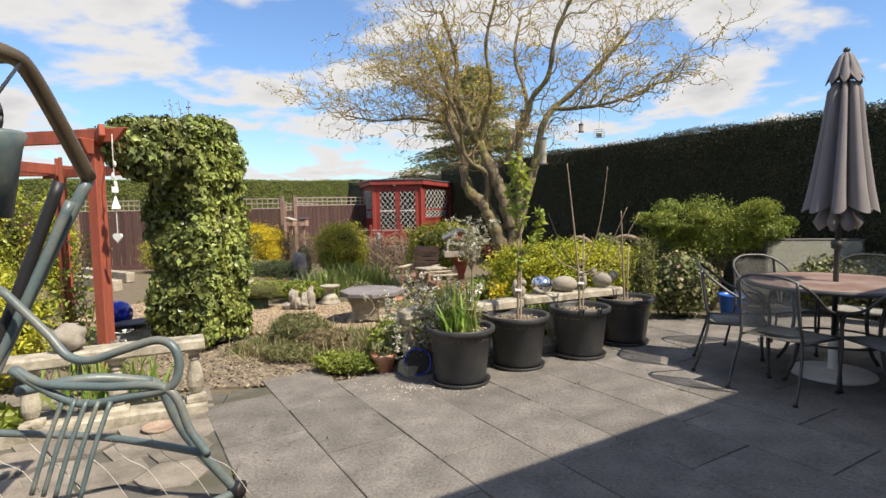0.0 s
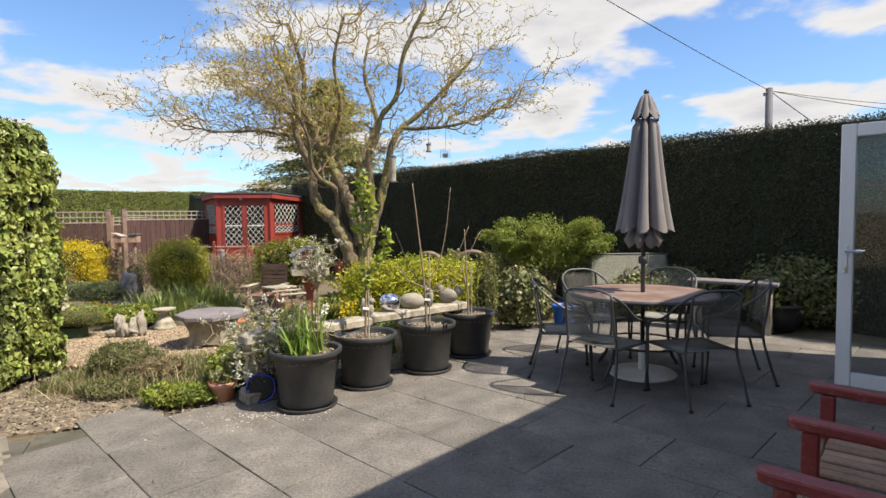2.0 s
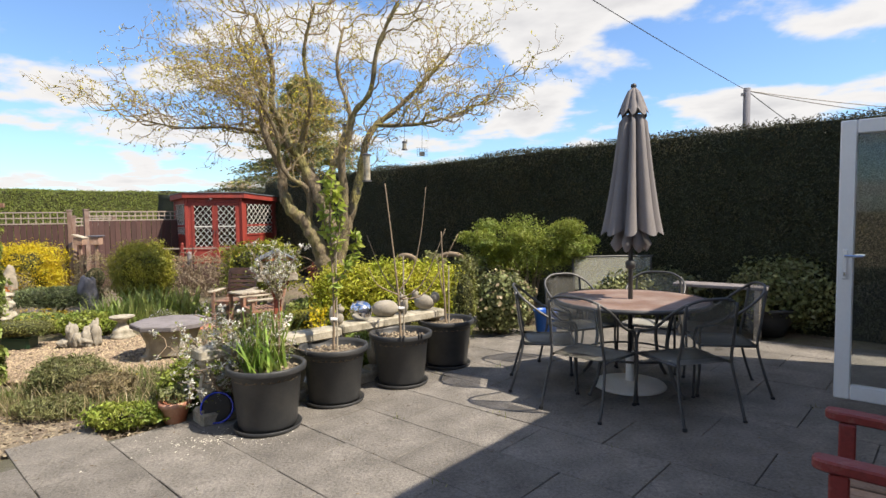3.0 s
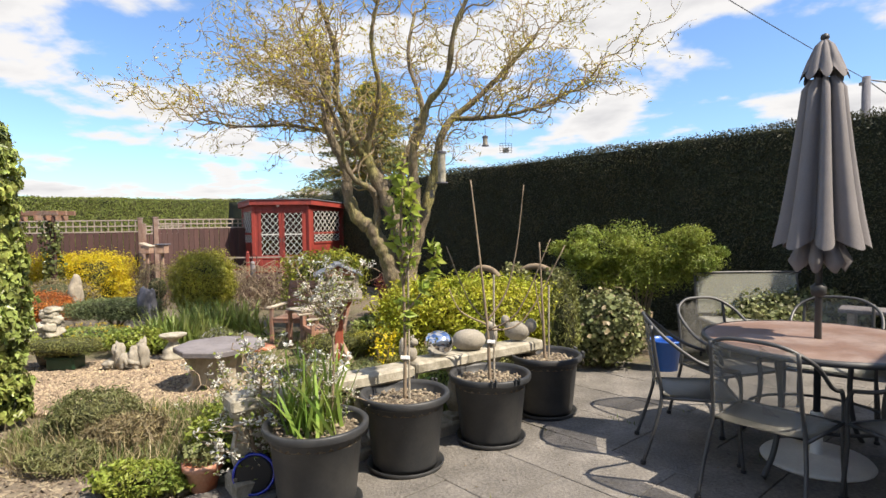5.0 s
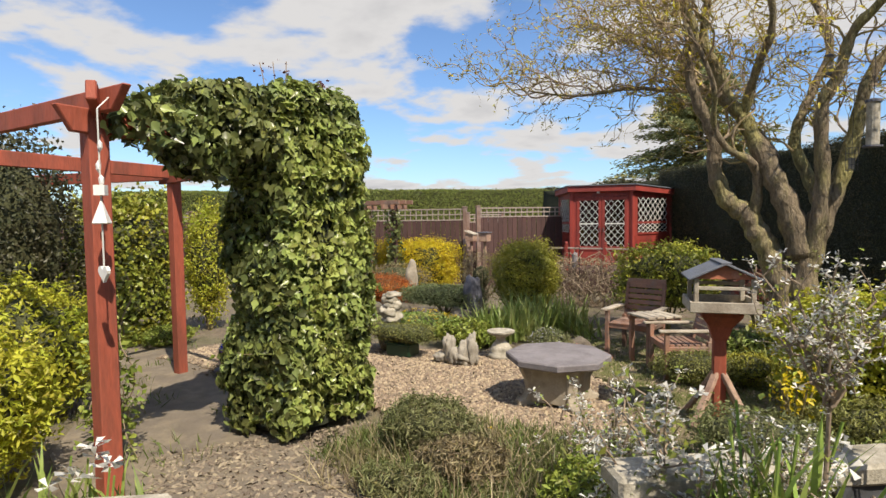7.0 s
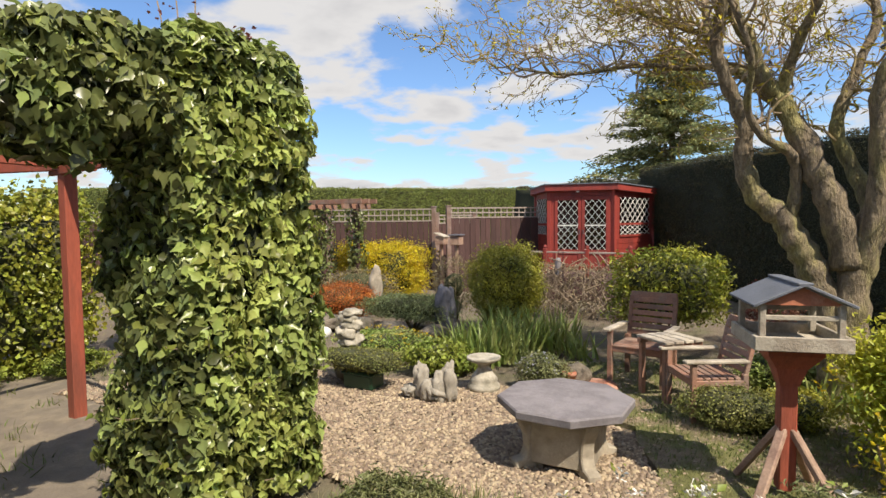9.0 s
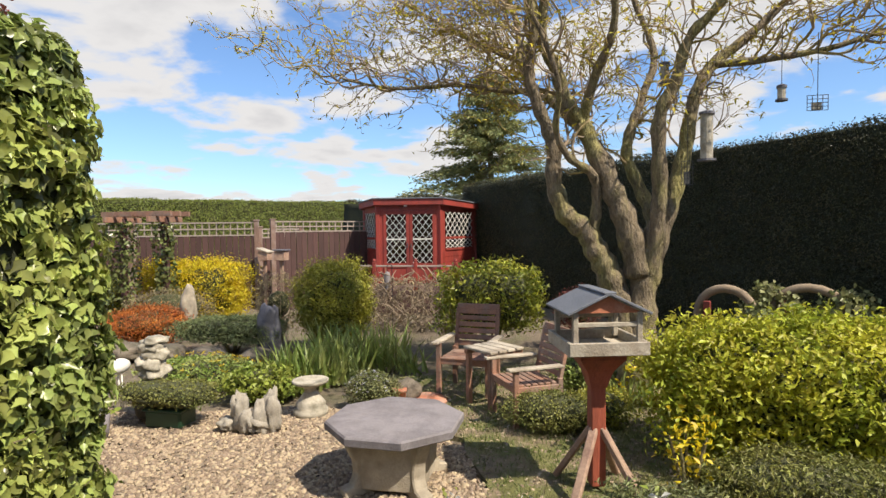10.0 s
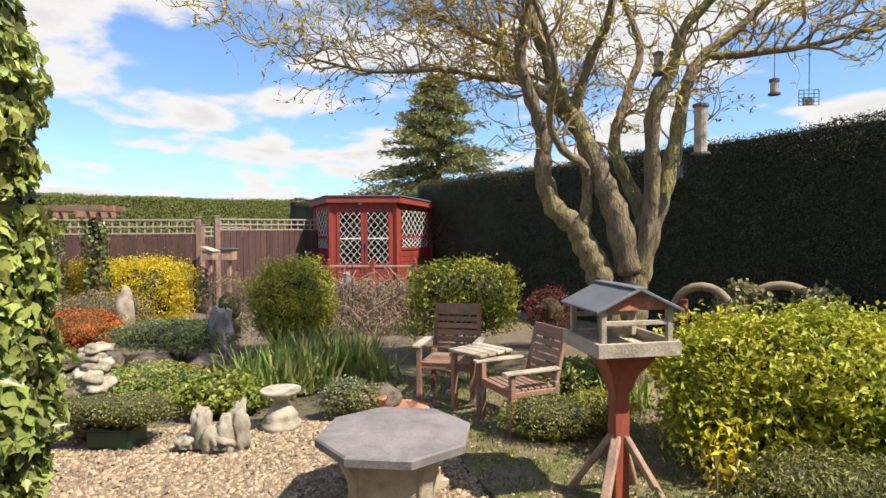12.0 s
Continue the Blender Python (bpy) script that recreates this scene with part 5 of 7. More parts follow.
lobed_part("old_leaves", c[keep & darker], nn[keep & darker], 0.076, M["ivy_dark"], ivy, r, "glossy ivy leaves coloured dark for the shade in hollows and over the beam", spread=0.6, droop=1.0)
# loose shoots that stick out round the edge
sh_c, sh_n = [], []
for k in range(70):
    q = int(r.integers(0, len(c1)))
    d = Vector(nn[q]) + Vector((r.normal(0, 0.3), r.normal(0, 0.3), r.uniform(0.1, 0.7)))
    d.normalize()
    a = Vector(c1[q])
    ln = r.uniform(0.06, 0.15)
    part("shoot", tubed([a, a + d * ln * 0.6, a + d * ln + Vector((0, 0, 0.02))], [0.003, 0.0025, 0.0015], 4), M["dead_twig"], ivy)
    for f in (0.4, 0.6, 0.8, 1.0):
        sh_c.append(a + d * ln * f + Vector(r.normal(0, 0.012, 3)))
        sh_n.append((d.x + r.normal(0, 0.4), d.y + r.normal(0, 0.4), 0.8))
lobed_part("young_leaves", sh_c, sh_n, 0.048, M["fresh"], ivy, r, "light green leaves on new shoots")
red = []
for k in range(7):
    a = Vector((0.0 + 0.06 * k - 0.15, 0.05 * (k % 3) - (0.2 if k < 3 else 0.0), 2.47))
    red.append([a, a + Vector((0.03, 0, 0.12)), a + Vector((-0.04 + 0.03 * (k % 4), 0.02, 0.30 if k < 3 else 0.14))])
for b in red:
    part("shoot", tubed(curve_points(b, 3), 0.004, 5), M["dead_twig"], ivy)
cc = [Vector(b[1]).lerp(Vector(b[2]), r.uniform(0, 1)) + Vector(r.normal(0, 0.028, 3)) for b in red for _ in range(9)]
leaf_part("young_leaves", cc, [(0, 0, 1)] * len(cc), 0.035, M["russet"], ivy, r, aspect=0.7)


# ---- shrubs ----
def bush(name, x, y, size, z0, mat, n, leaf, label, category="shrub", seed=1, core=0.66, flat=2.0, aspect=0.5, spread=0.95, droop=0.0, lumps=9, group="", inner=0.8, stems=5, z=None, extra=None):
    """A rounded shrub: stems, a dark core for its inner shade and many leaves."""
    r = np.random.default_rng(seed)
    rx, ry, rz = size
    o = thing(name, x, y, label, category, group, z=z)
    for k in range(stems):
        a = 2 * math.pi * k / stems + 0.3
        part("stem", tubed(curve_points([(0.03 * math.cos(a), 0.03 * math.sin(a), -0.03), (0.3 * rx * math.cos(a), 0.3 * ry * math.sin(a), z0 + 0.5 * rz), (0.6 * rx * math.cos(a), 0.6 * ry * math.sin(a), z0 + 1.2 * rz)], 3), [0.018, 0.016, 0.013, 0.011, 0.009, 0.007, 0.005][:7], 5), M["bark"], o)
    # dark lump whose colour stands for shade behind the leaves
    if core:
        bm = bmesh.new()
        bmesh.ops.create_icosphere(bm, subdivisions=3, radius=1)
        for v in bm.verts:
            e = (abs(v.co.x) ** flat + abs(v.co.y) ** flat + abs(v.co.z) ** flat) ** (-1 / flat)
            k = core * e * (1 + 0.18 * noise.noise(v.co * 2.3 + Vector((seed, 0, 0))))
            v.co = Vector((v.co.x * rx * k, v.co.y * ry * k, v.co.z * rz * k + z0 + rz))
        part("inner_growth", bm, M["shade_core"], o, "dark solid core standing for the shade inside the shrub", smooth=True)
    p, nn = blob_points(r, int(n * 1.7), rx, ry, rz, z0, lumps, inner, flat)
    leaf_part("leaves", p, nn, leaf * 0.82, M[mat], o, r, aspect=aspect, spread=spread, droop=droop)
    if extra:
        m2, n2_, s2 = extra
        p, nn = blob_points(r, n2_, rx * 1.02, ry * 1.02, rz * 1.02, z0, lumps, 0.95, flat)
        up = p[:, 2] > z0 + rz * 0.7
        tagged(leaf_part("new_growth", p[up], nn[up] + np.array([0, 0, 0.6]), s2, M[m2], o, r, aspect=aspect, spread=spread), kind="stuff")
    return o


bush("golden_euonymus", 1.22, 7.92, (1.0, 0.54, 0.46), 0.02, "gold", 18500, 0.058, "rounded golden-yellow euonymus shrub", seed=41, flat=2.6, aspect=0.45, lumps=22, extra=("gold", 1500, 0.05))
bush("santolina", 0.95, 7.25, (0.62, 0.28, 0.17), 0.0, "olive", 6000, 0.04, "low feathery grey-green shrub under the euonymus", seed=42, aspect=0.3, lumps=12, spread=0.9)
bush("santolina", 1.75, 7.30, (0.5, 0.28, 0.15), 0.0, "olive", 3800, 0.04, "low olive-green shrub behind the balustrade", seed=43, aspect=0.3, lumps=10, spread=0.9)
bush("euonymus", 0.40, 7.25, (0.17, 0.15, 0.30), 0.02, "yellow", 130, 0.05, "small sprig of bright yellow euonymus", seed=44, core=0.0, spread=1.0, inner=0.3)
bush("santolina", 0.25, 6.6, (0.45, 0.3, 0.2), 0.0, "sage", 2600, 0.04, "low feathery green shrub beside the bird table", seed=45, aspect=0.3, spread=0.9)
acer = bush("acer", 3.15, 8.3, (0.66, 0.42, 0.22), 0.66, "fresh", 1700, 0.055, "spreading fresh-green feathery shrub by the hedge", seed=46, core=0.0, inner=0.3, aspect=0.3, lumps=16, spread=0.9, stems=9)
acer_rng = np.random.default_rng(459)
tufts = tuple((acer_rng.uniform(-0.85, 0.85), acer_rng.uniform(-0.4, 0.2), acer_rng.uniform(0.75, 1.25), acer_rng.uniform(0.10, 0.17)) for _ in range(22))
for k, (dx, dy, dz, s) in enumerate(tufts + ((-0.42, 0.05, 0.72, 0.30), (0.5, 0.05, 0.75, 0.34), (0.15, -0.2, 0.95, 0.30), (-0.1, 0.1, 1.1, 0.3), (0.62, -0.1, 0.95, 0.22), (-0.6, -0.1, 0.95, 0.2), (0.1, 0.2, 0.55, 0.4))):
    r = np.random.default_rng(460 + k)
    p, nn = blob_points(r, int(900 + 2600 * s), s * 1.35, s, s * 0.7, dz, 6, 0.2)
    leaf_part("leaf_spray", p * np.array([1, 1, 1]) + np.array([dx, dy, 0]), nn, 0.045, M["fresh"], acer, r, aspect=0.3, spread=0.9)
bush("variegated_ivy", 2.66, 7.66, (0.42, 0.32, 0.42), 0.0, "sage", 2600, 0.055, "mound of pale variegated ivy at the patio edge", seed=47, aspect=0.9, droop=0.8, spread=0.5, extra=("dry", 200, 0.05))
bush("curly_conifer", 2.12, 7.0, (0.17, 0.17, 0.46), 0.13, "olive", 1500, 0.05, "weeping grey-green dwarf conifer", seed=48, core=0.6, aspect=0.25, droop=1.5)
bush("ground_ivy", 4.75, 8.05, (0.95, 0.42, 0.36), 0.0, "sage", 4600, 0.06, "dark rambling ivy under the tall hedge", seed=49, aspect=0.9, spread=0.7)
bush("ground_ivy", 6.05, 7.05, (0.72, 0.5, 0.47), 0.0, "sage", 4600, 0.06, "dark rambling ivy under the tall hedge", seed=50, aspect=0.9, spread=0.7)
bush("box_ball", -3.30, 11.15, (0.54, 0.52, 0.56), 0.12, "box", 17000, 0.040, "large round clipped box ball", seed=51, flat=2.3, lumps=26, spread=0.8)
bush("laurel", -1.15, 10.95, (0.62, 0.5, 0.43), 0.28, "laurel", 3600, 0.075, "clipped yellow-green laurel behind the garden seats", seed=52, flat=5, aspect=0.4, droop=0.6, lumps=18, extra=("gold", 700, 0.06))
bush("berberis", -0.1, 11.5, (0.35, 0.3, 0.32), 0.15, "russet", 1300, 0.04, "wine-red leaved shrub by the summerhouse", seed=53, core=0.5)
bush("forsythia", -7.28, 13.6, (1.10, 0.42, 0.60), 0.0, "yellow", 15000, 0.05, "clipped bright yellow flowering forsythia", seed=54, flat=5, lumps=24, spread=0.9)
bush("forsythia", -9.35, 13.4, (0.7, 0.4, 0.45), 0.02, "gold", 3000, 0.05, "clipped yellow-green shrub beyond the forsythia", seed=55, flat=4, spread=0.9)
bush("heather", -6.3, 11.2, (0.68, 0.45, 0.31), 0.0, "orange", 6500, 0.05, "mound of orange-red winter heather", seed=56, aspect=0.25, spread=0.9)
bush("juniper", -4.72, 10.9, (0.78, 0.5, 0.18), 0.14, "juniper", 6000, 0.055, "low spreading blue-green juniper", seed=57, flat=3, aspect=0.25, spread=0.7, lumps=16)
bush("dry_shrub", -4.45, 11.7, (0.4, 0.4, 0.5), 0.05, "dry", 1600, 0.06, "wispy dry buff shrub beside the box ball", seed=58, core=0.4, aspect=0.15, spread=1.0)
bush("dry_shrub", -7.1, 12.7, (0.9, 0.4, 0.35), 0.05, "dry", 2200, 0.05, "brown and green heather mound", seed=59, core=0.6, aspect=0.25, spread=1.0)
bush("clipped_thyme", -3.50, 8.10, (0.45, 0.22, 0.10), 0.17, "olive", 3200, 0.028, "low clipped green shrub in a green trough", seed=60, flat=4, spread=0.9, core=0.8, stems=3)
bush("aubrieta", -1.96, 8.78, (0.27, 0.20, 0.16), 0.0, "sage", 1900, 0.03, "small mound of grey-green leaves with lilac flowers", seed=61, lumps=8)
bush("celandine", -4.05, 9.35, (0.75, 0.42, 0.14), 0.0, "iris", 2600, 0.05, "low green groundcover dotted with yellow flowers", seed=62, aspect=0.6, lumps=14)
bush("celandine", -3.1, 8.95, (0.45, 0.35, 0.16), 0.0, "fresh", 1800, 0.06, "bright green leafy groundcover", seed=63, aspect=0.6)
bush("moss_mound", -0.35, 8.35, (0.42, 0.26, 0.16), 0.0, "olive", 3200, 0.026, "mossy low clipped mound beside the garden seat", seed=64, spread=0.9, lumps=8)
bush("moss_mound", 0.0, 8.55, (0.3, 0.26, 0.15), 0.0, "box", 2200, 0.026, "mossy low clipped mound under the willow", seed=65, spread=0.9, lumps=8)
bush("pachysandra", -0.05, 9.5, (0.4, 0.3, 0.15), 0.02, "iris", 1500, 0.06, "green leafy groundcover behind the garden seat", seed=66, aspect=0.4)
bush("lavender", -1.66, 5.95, (0.38, 0.28, 0.18), 0.0, "sage", 2600, 0.06, "feathery grey-green lavender at the gravel's edge", seed=67, aspect=0.14, spread=0.9, core=0.5)
bush("lavender", -1.25, 5.72, (0.3, 0.24, 0.12), 0.0, "dry", 1300, 0.08, "dry straggly lavender stems", seed=68, aspect=0.08, spread=1.1, core=0.0)
bush("lavender", -1.45, 5.35, (0.3, 0.2, 0.08), 0.0, "sage", 1100, 0.06, "low straggly green and brown herbs", seed=69, aspect=0.14, spread=1.0, core=0.4)
bush("creeping_plant", -0.72, 5.02, (0.34, 0.18, 0.09), 0.0, "fresh", 1300, 0.05, "bright green creeping weeds at the patio edge", seed=70, aspect=0.4, core=0.4)
bush("creeping_plant", -0.35, 5.45, (0.3, 0.25, 0.2), 0.0, "fresh", 1300, 0.055, "leafy green plants behind the terracotta pot", seed=71, aspect=0.4, core=0.5)
bush("creeping_plant", 0.15, 5.55, (0.3, 0.25, 0.22), 0.0, "iris", 1300, 0.07, "leafy green plants under the balustrade", seed=72, aspect=0.35, core=0.5)
bush("creeping_plant", 1.1, 6.35, (0.5, 0.22, 0.22), 0.0, "iris", 1800, 0.07, "dark green leaves behind the balustrade", seed=73, aspect=0.4, core=0.6)
bush("yellow_shrub", -3.75, 4.05, (0.62, 0.5, 0.52), 0.0, "gold", 4200, 0.07, "yellow and green leafy shrub against the pergola", seed=74, aspect=0.4, lumps=16)
bush("yellow_shrub", -4.9, 4.9, (0.6, 0.5, 0.6), 0.0, "gold", 3000, 0.07, "tall yellow flowering shrub beside the path", seed=75, aspect=0.4, lumps=14)
bush("climber", -7.55, 7.05, (0.5, 0.75, 1.04), -0.06, "laurel", 6500, 0.075, "tall leafy green climber beyond the pergola", seed=77, aspect=0.8, flat=7)
bush("climber", -6.95, 5.5, (0.6, 0.72, 1.38), -0.05, "hedge", 6500, 0.07, "dark evergreen shrub behind the pergola", seed=78, aspect=0.6, flat=3)

bush("yellow_shrub", -7.4, 8.25, (0.34, 0.36, 0.98), 0.05, "gold", 3600, 0.06, "tall yellow-green climber behind the pergola", seed=76, aspect=0.5, lumps=14)

for x, y, sx, sy, k in ((-6.9, 6.1, 0.35, 0.5, 0), (-6.5, 5.3, 0.4, 0.4, 1), (-6.8, 7.2, 0.25, 0.4, 2), (-4.2, 7.2, 0.4, 0.22, 3)):
    bush("creeping_plant", x, y, (sx, sy, 0.13), 0.0, "fresh", 1300, 0.05, "bright green weeds along the side path", seed=170 + k, aspect=0.4, core=0.5, stems=3)
bush("rosemary", -5.6, 5.35, (0.45, 0.4, 0.5), 0.0, "hedge", 3200, 0.06, "dark upright evergreen shrub beside the path", seed=180, aspect=0.2, droop=-0.8)

# climber twining up the pergola's slats
clb = thing("climber", -3.56, 4.84, "young twining climber with fresh leaves on the pergola slats", "climbing plant")
r = np.random.default_rng(79)
lc = []
for k in range(9):
    x, y = r.uniform(-0.28, 0.24), r.uniform(-0.06, 0.06)
    pts = [Vector((x + 0.06 * math.sin(1.7 * j + k), y + 0.04 * math.cos(1.7 * j + k), -0.02 + j * 0.16)) for j in range(r.integers(5, 10))]
    cp = curve_points(pts, 3)
    part("stem", tubed(cp, 0.005, 5), M["dead_twig"], clb)
    lc += [q + Vector(r.normal(0, 0.06, 3)) for q in cp[3:] for _ in range(5)]
lc = [q for q in lc if q.z > 0.02]
leaf_part("leaves", lc, [(0, -0.5, 1)] * len(lc), 0.055, M["fresh"], clb, r, aspect=0.6, spread=0.9)

# flowers on the low plants
r = np.random.default_rng(90)


def flower_patch(x, y, rx, ry, z, n, size, mat, label, name="flowers_low"):
    o = thing(name, x, y, label, "flowers", kind="stuff", z=gz(x))
    a, d = r.uniform(0, 6.28, n), np.sqrt(r.uniform(0, 1, n))
    pos = np.c_[rx * d * np.cos(a), ry * d * np.sin(a), z * (1 - 0.5 * d * d) + r.uniform(0, 0.03, n)]
    flowers_on(o, pos, size, mat, seed=n)
    return o


flower_patch(-4.1, 9.4, 0.75, 0.42, 0.29, 110, 0.05, M["petal_yellow"], "small yellow celandine flowers over green leaves")
flower_patch(-1.98, 8.74, 0.24, 0.18, 0.31, 90, 0.022, M["petal_lilac"], "tiny pale lilac flowers on a mound")
flower_patch(-1.6, 6.25, 0.5, 0.2, 0.10, 6, 0.05, M["petal_yellow"], "a few yellow dandelion flowers")

# iris, daylily and grass clumps
for x, y, n, sp, h, s in ((-2.85, 10.15, 170, (0.34, 0.24), 0.55, 101), (-2.35, 10.2, 150, (0.3, 0.22), 0.52, 102), (-2.95, 9.3, 190, (0.34, 0.26), 0.5, 103), (-2.62, 9.6, 130, (0.28, 0.2), 0.5, 104), (-1.9, 10.0, 34, (0.2, 0.15), 0.36, 105)):
    blades("iris_clump", x, y, n, sp, h, M["iris"], "clump of upright green iris leaves", "iris", group="iris clumps", seed=s, lean=0.36, width=1.15)
blades("iris_clump", 0.3, 9.0, 40, (0.2, 0.15), 0.3, M["iris"], "daffodil leaves at the foot of the willow", "daffodils", seed=106)
flower_patch(0.28, 8.92, 0.12, 0.1, 0.36, 6, 0.09, M["petal_yellow"], "yellow daffodil flowers by the willow", "daffodil_flowers")
blades("iris_clump", -2.55, 3.95, 60, (0.5, 0.22), 0.42, M["daffodil"], "daffodil leaves behind the balustrade", "daffodils", seed=107, lean=0.35)
blades("iris_clump", -2.35, 4.2, 50, (0.4, 0.2), 0.4, M["daffodil"], "daffodil leaves beside the pergola post", "daffodils", seed=108, lean=0.35)
o = flower_patch(-2.35, 4.15, 0.25, 0.15, 0.52, 7, 0.15, M["petal"], "white narcissus flowers beside the pergola post", "narcissus_flowers")
for k in range(5):
    a = Vector((0.1 * k - 0.2, 0.03 * (k % 2), 0))
    part("stalk", tubed([a, a + Vector((0.02, 0, 0.25)), a + Vector((0.03, 0.02, 0.44))], 0.005, 5), M["daffodil"], o)
bush("hosta", -2.55, 3.25, (0.28, 0.14, 0.10), 0.0, "fresh", 120, 0.16, "broad bright green leaves at the foot of the balustrade", seed=109, core=0, stems=0, aspect=0.6)
GRASS = [(-2.3, 5.5), (-0.4, 5.1), (0.2, 5.9), (-0.2, 6.7), (-1.0, 6.6), (-2.2, 6.5)]
xy = in_poly(r, GRASS, 9000)
hh = r.uniform(0.05, 0.16, len(xy))
tagged(scattered("rough_grass", BLADE, np.c_[xy, [gz(x) - 0.02 for x, _ in xy]], turns(r, len(xy), 0.6), np.c_[np.full(len(xy), 0.14), hh, hh], M["grass"]), "rough dry grass and weeds", "grass", kind="stuff")
xy = in_poly(r, TURF, 17000)
hh = r.uniform(0.015, 0.055, len(xy))
tc_ = in_poly(r, TURF, 2600)
tagged(scattered("leaf_litter", CHIP, np.c_[tc_, [gz(q[0]) + 0.006 for q in tc_]], turns(r, 2600, 0.5), r.uniform(0.012, 0.04, (2600, 1)) * np.array([[1, 0.7, 0.4]]), M["chip"]), "chips and dead leaves strewn on the turf", "leaf litter", kind="stuff")
tagged(scattered("short_grass", BLADE, np.c_[xy, [gz(x) for x, _ in xy]], turns(r, len(xy), 0.7), np.c_[np.full(len(xy), 0.1), hh, hh], M["grass"]), "short mossy grass round the garden seats", "grass", kind="stuff")
xy = in_poly(r, [(-2.2, 4.7), (-3.9, 4.5), (-7.0, 6.3), (-8.5, 6.6), (-8.5, 8.0), (-6.6, 7.5), (-4.0, 6.3)], 1800)
hh = r.uniform(0.03, 0.12, len(xy))
keep = np.array([noise.noise(Vector((x * 1.4, y * 1.4, 3))) > 0.0 for x, y in xy])
tagged(scattered("path_weeds", BLADE, np.c_[xy[keep], [gz(x) - 0.02 for x, _ in xy[keep]]], turns(r, int(keep.sum()), 0.6), np.c_[np.full(int(keep.sum()), 0.14), hh[keep], hh[keep]], M["grass"]), "weeds and grass along the side path", "grass", kind="stuff")

STRAW = [(-2.1, 5.2), (-0.7, 5.15), (-0.4, 6.1), (-1.3, 6.5), (-2.2, 6.2)]
xy = in_poly(r, STRAW, 1400)
hh = r.uniform(0.10, 0.26, len(xy))
tagged(scattered("straw", BLADE, np.c_[xy, [gz(x) for x, _ in xy]], turns(r, len(xy), 0.95), np.c_[np.full(len(xy), 0.1), hh, hh], M["dry"]), "pale dry straw and dead stems", "straw", kind="stuff")
# flowering magnolia beside the balustrade: thin branches with white blossom
mag = thing("magnolia", 0.10, 5.12, "small star magnolia with white spring blossom on bare twigs", "magnolia")
r = np.random.default_rng(77)
tips = []
for k in range(20):
    a = r.uniform(0, 6.28)
    reach, h = r.uniform(0.12, 0.48), r.uniform(0.35, 0.85)
    pts = [Vector((0, 0, 0)), Vector((0.3 * reach * math.cos(a), 0.25 * reach * math.sin(a), 0.35 * h)), Vector((0.7 * reach * math.cos(a), 0.6 * reach * math.sin(a), 0.75 * h)), Vector((reach * math.cos(a), 0.85 * reach * math.sin(a), h))]
    cp = [p + Vector(r.normal(0, 0.015, 3)) for p in curve_points(pts, 4)]
    cp[0] = Vector((0, 0, -0.02))
    part("branch", tubed(cp, [0.012 - 0.008 * i / (len(cp) - 1) for i in range(len(cp))], 5), M["dead_twig"], mag)
    for j in range(5):
        q = cp[int(r.uniform(0.35, 1) * (len(cp) - 1))]
        e = q + Vector(r.normal(0, 0.09, 3)) + Vector((0, 0, 0.08))
        part("twig", tubed([q, (q + e) / 2 + Vector(r.normal(0, 0.01, 3)), e], [0.005, 0.004, 0.002], 4), M["dead_twig"], mag)
        tips += [e, q + (e - q) * 0.6]
    tips.append(cp[-1])
sel = [t for t in tips for _ in range(2) if r.uniform() < 0.85]
sel = [t + Vector(r.normal(0, 0.015, 3)) for t in sel]
flowers_on(mag, np.array([np.array(t) for t in sel]), 0.062, M["petal"], seed=4, tilt=0.9, name="blossom")
leaf_part("leaves", [t + Vector(r.normal(0, 0.03, 3)) for t in tips for _ in range(3)], [(0, 0, 1)] * (len(tips) * 3), 0.035, M["fresh"], mag, r)
mag2 = copy_thing(mag, pose(0.36, 4.95, gz(0.42) + 0.40, 0, 0, 130) @ Matrix.Scale(0.5, 4))
mag2["label"] = "blossoming white twigs growing in a black pot"
mag3 = copy_thing(mag, pose(0.50, 4.86, gz(0.50) + 0.95, 0, 0, 60) @ Matrix.Scale(0.5, 4))
mag3["label"] = "thin-stemmed magnolia with white spring blossom in a black pot"
part("trunk", tubed([(0.0, 0.0, 0.02), (0.04, 0.03, -0.35), (0.0, 0.02, -0.7), (-0.02, 0.0, -1.07)], [0.012, 0.014, 0.016, 0.018], 7), M["dead_twig"], mag3)
mag4 = copy_thing(mag, pose(-0.42, 5.75, gz(-0.42), 0, 0, 215) @ Matrix.Scale(0.75, 4))
mag4["label"] = "low star magnolia with white blossom beside the stone table"

# ---- ornaments and furniture in the clearing ----
octa = thing("stone_table", -1.29, 7.33, "low octagonal grey cast-stone table on curved legs", "table", turn=21)
bm = lathe(bmesh.new(), [(0, 0.345), (0.405, 0.345), (0.432, 0.36), (0.435, 0.40), (0.425, 0.41), (0, 0.412)], 8)
part("tabletop", bm, M["cast_grey"], octa)
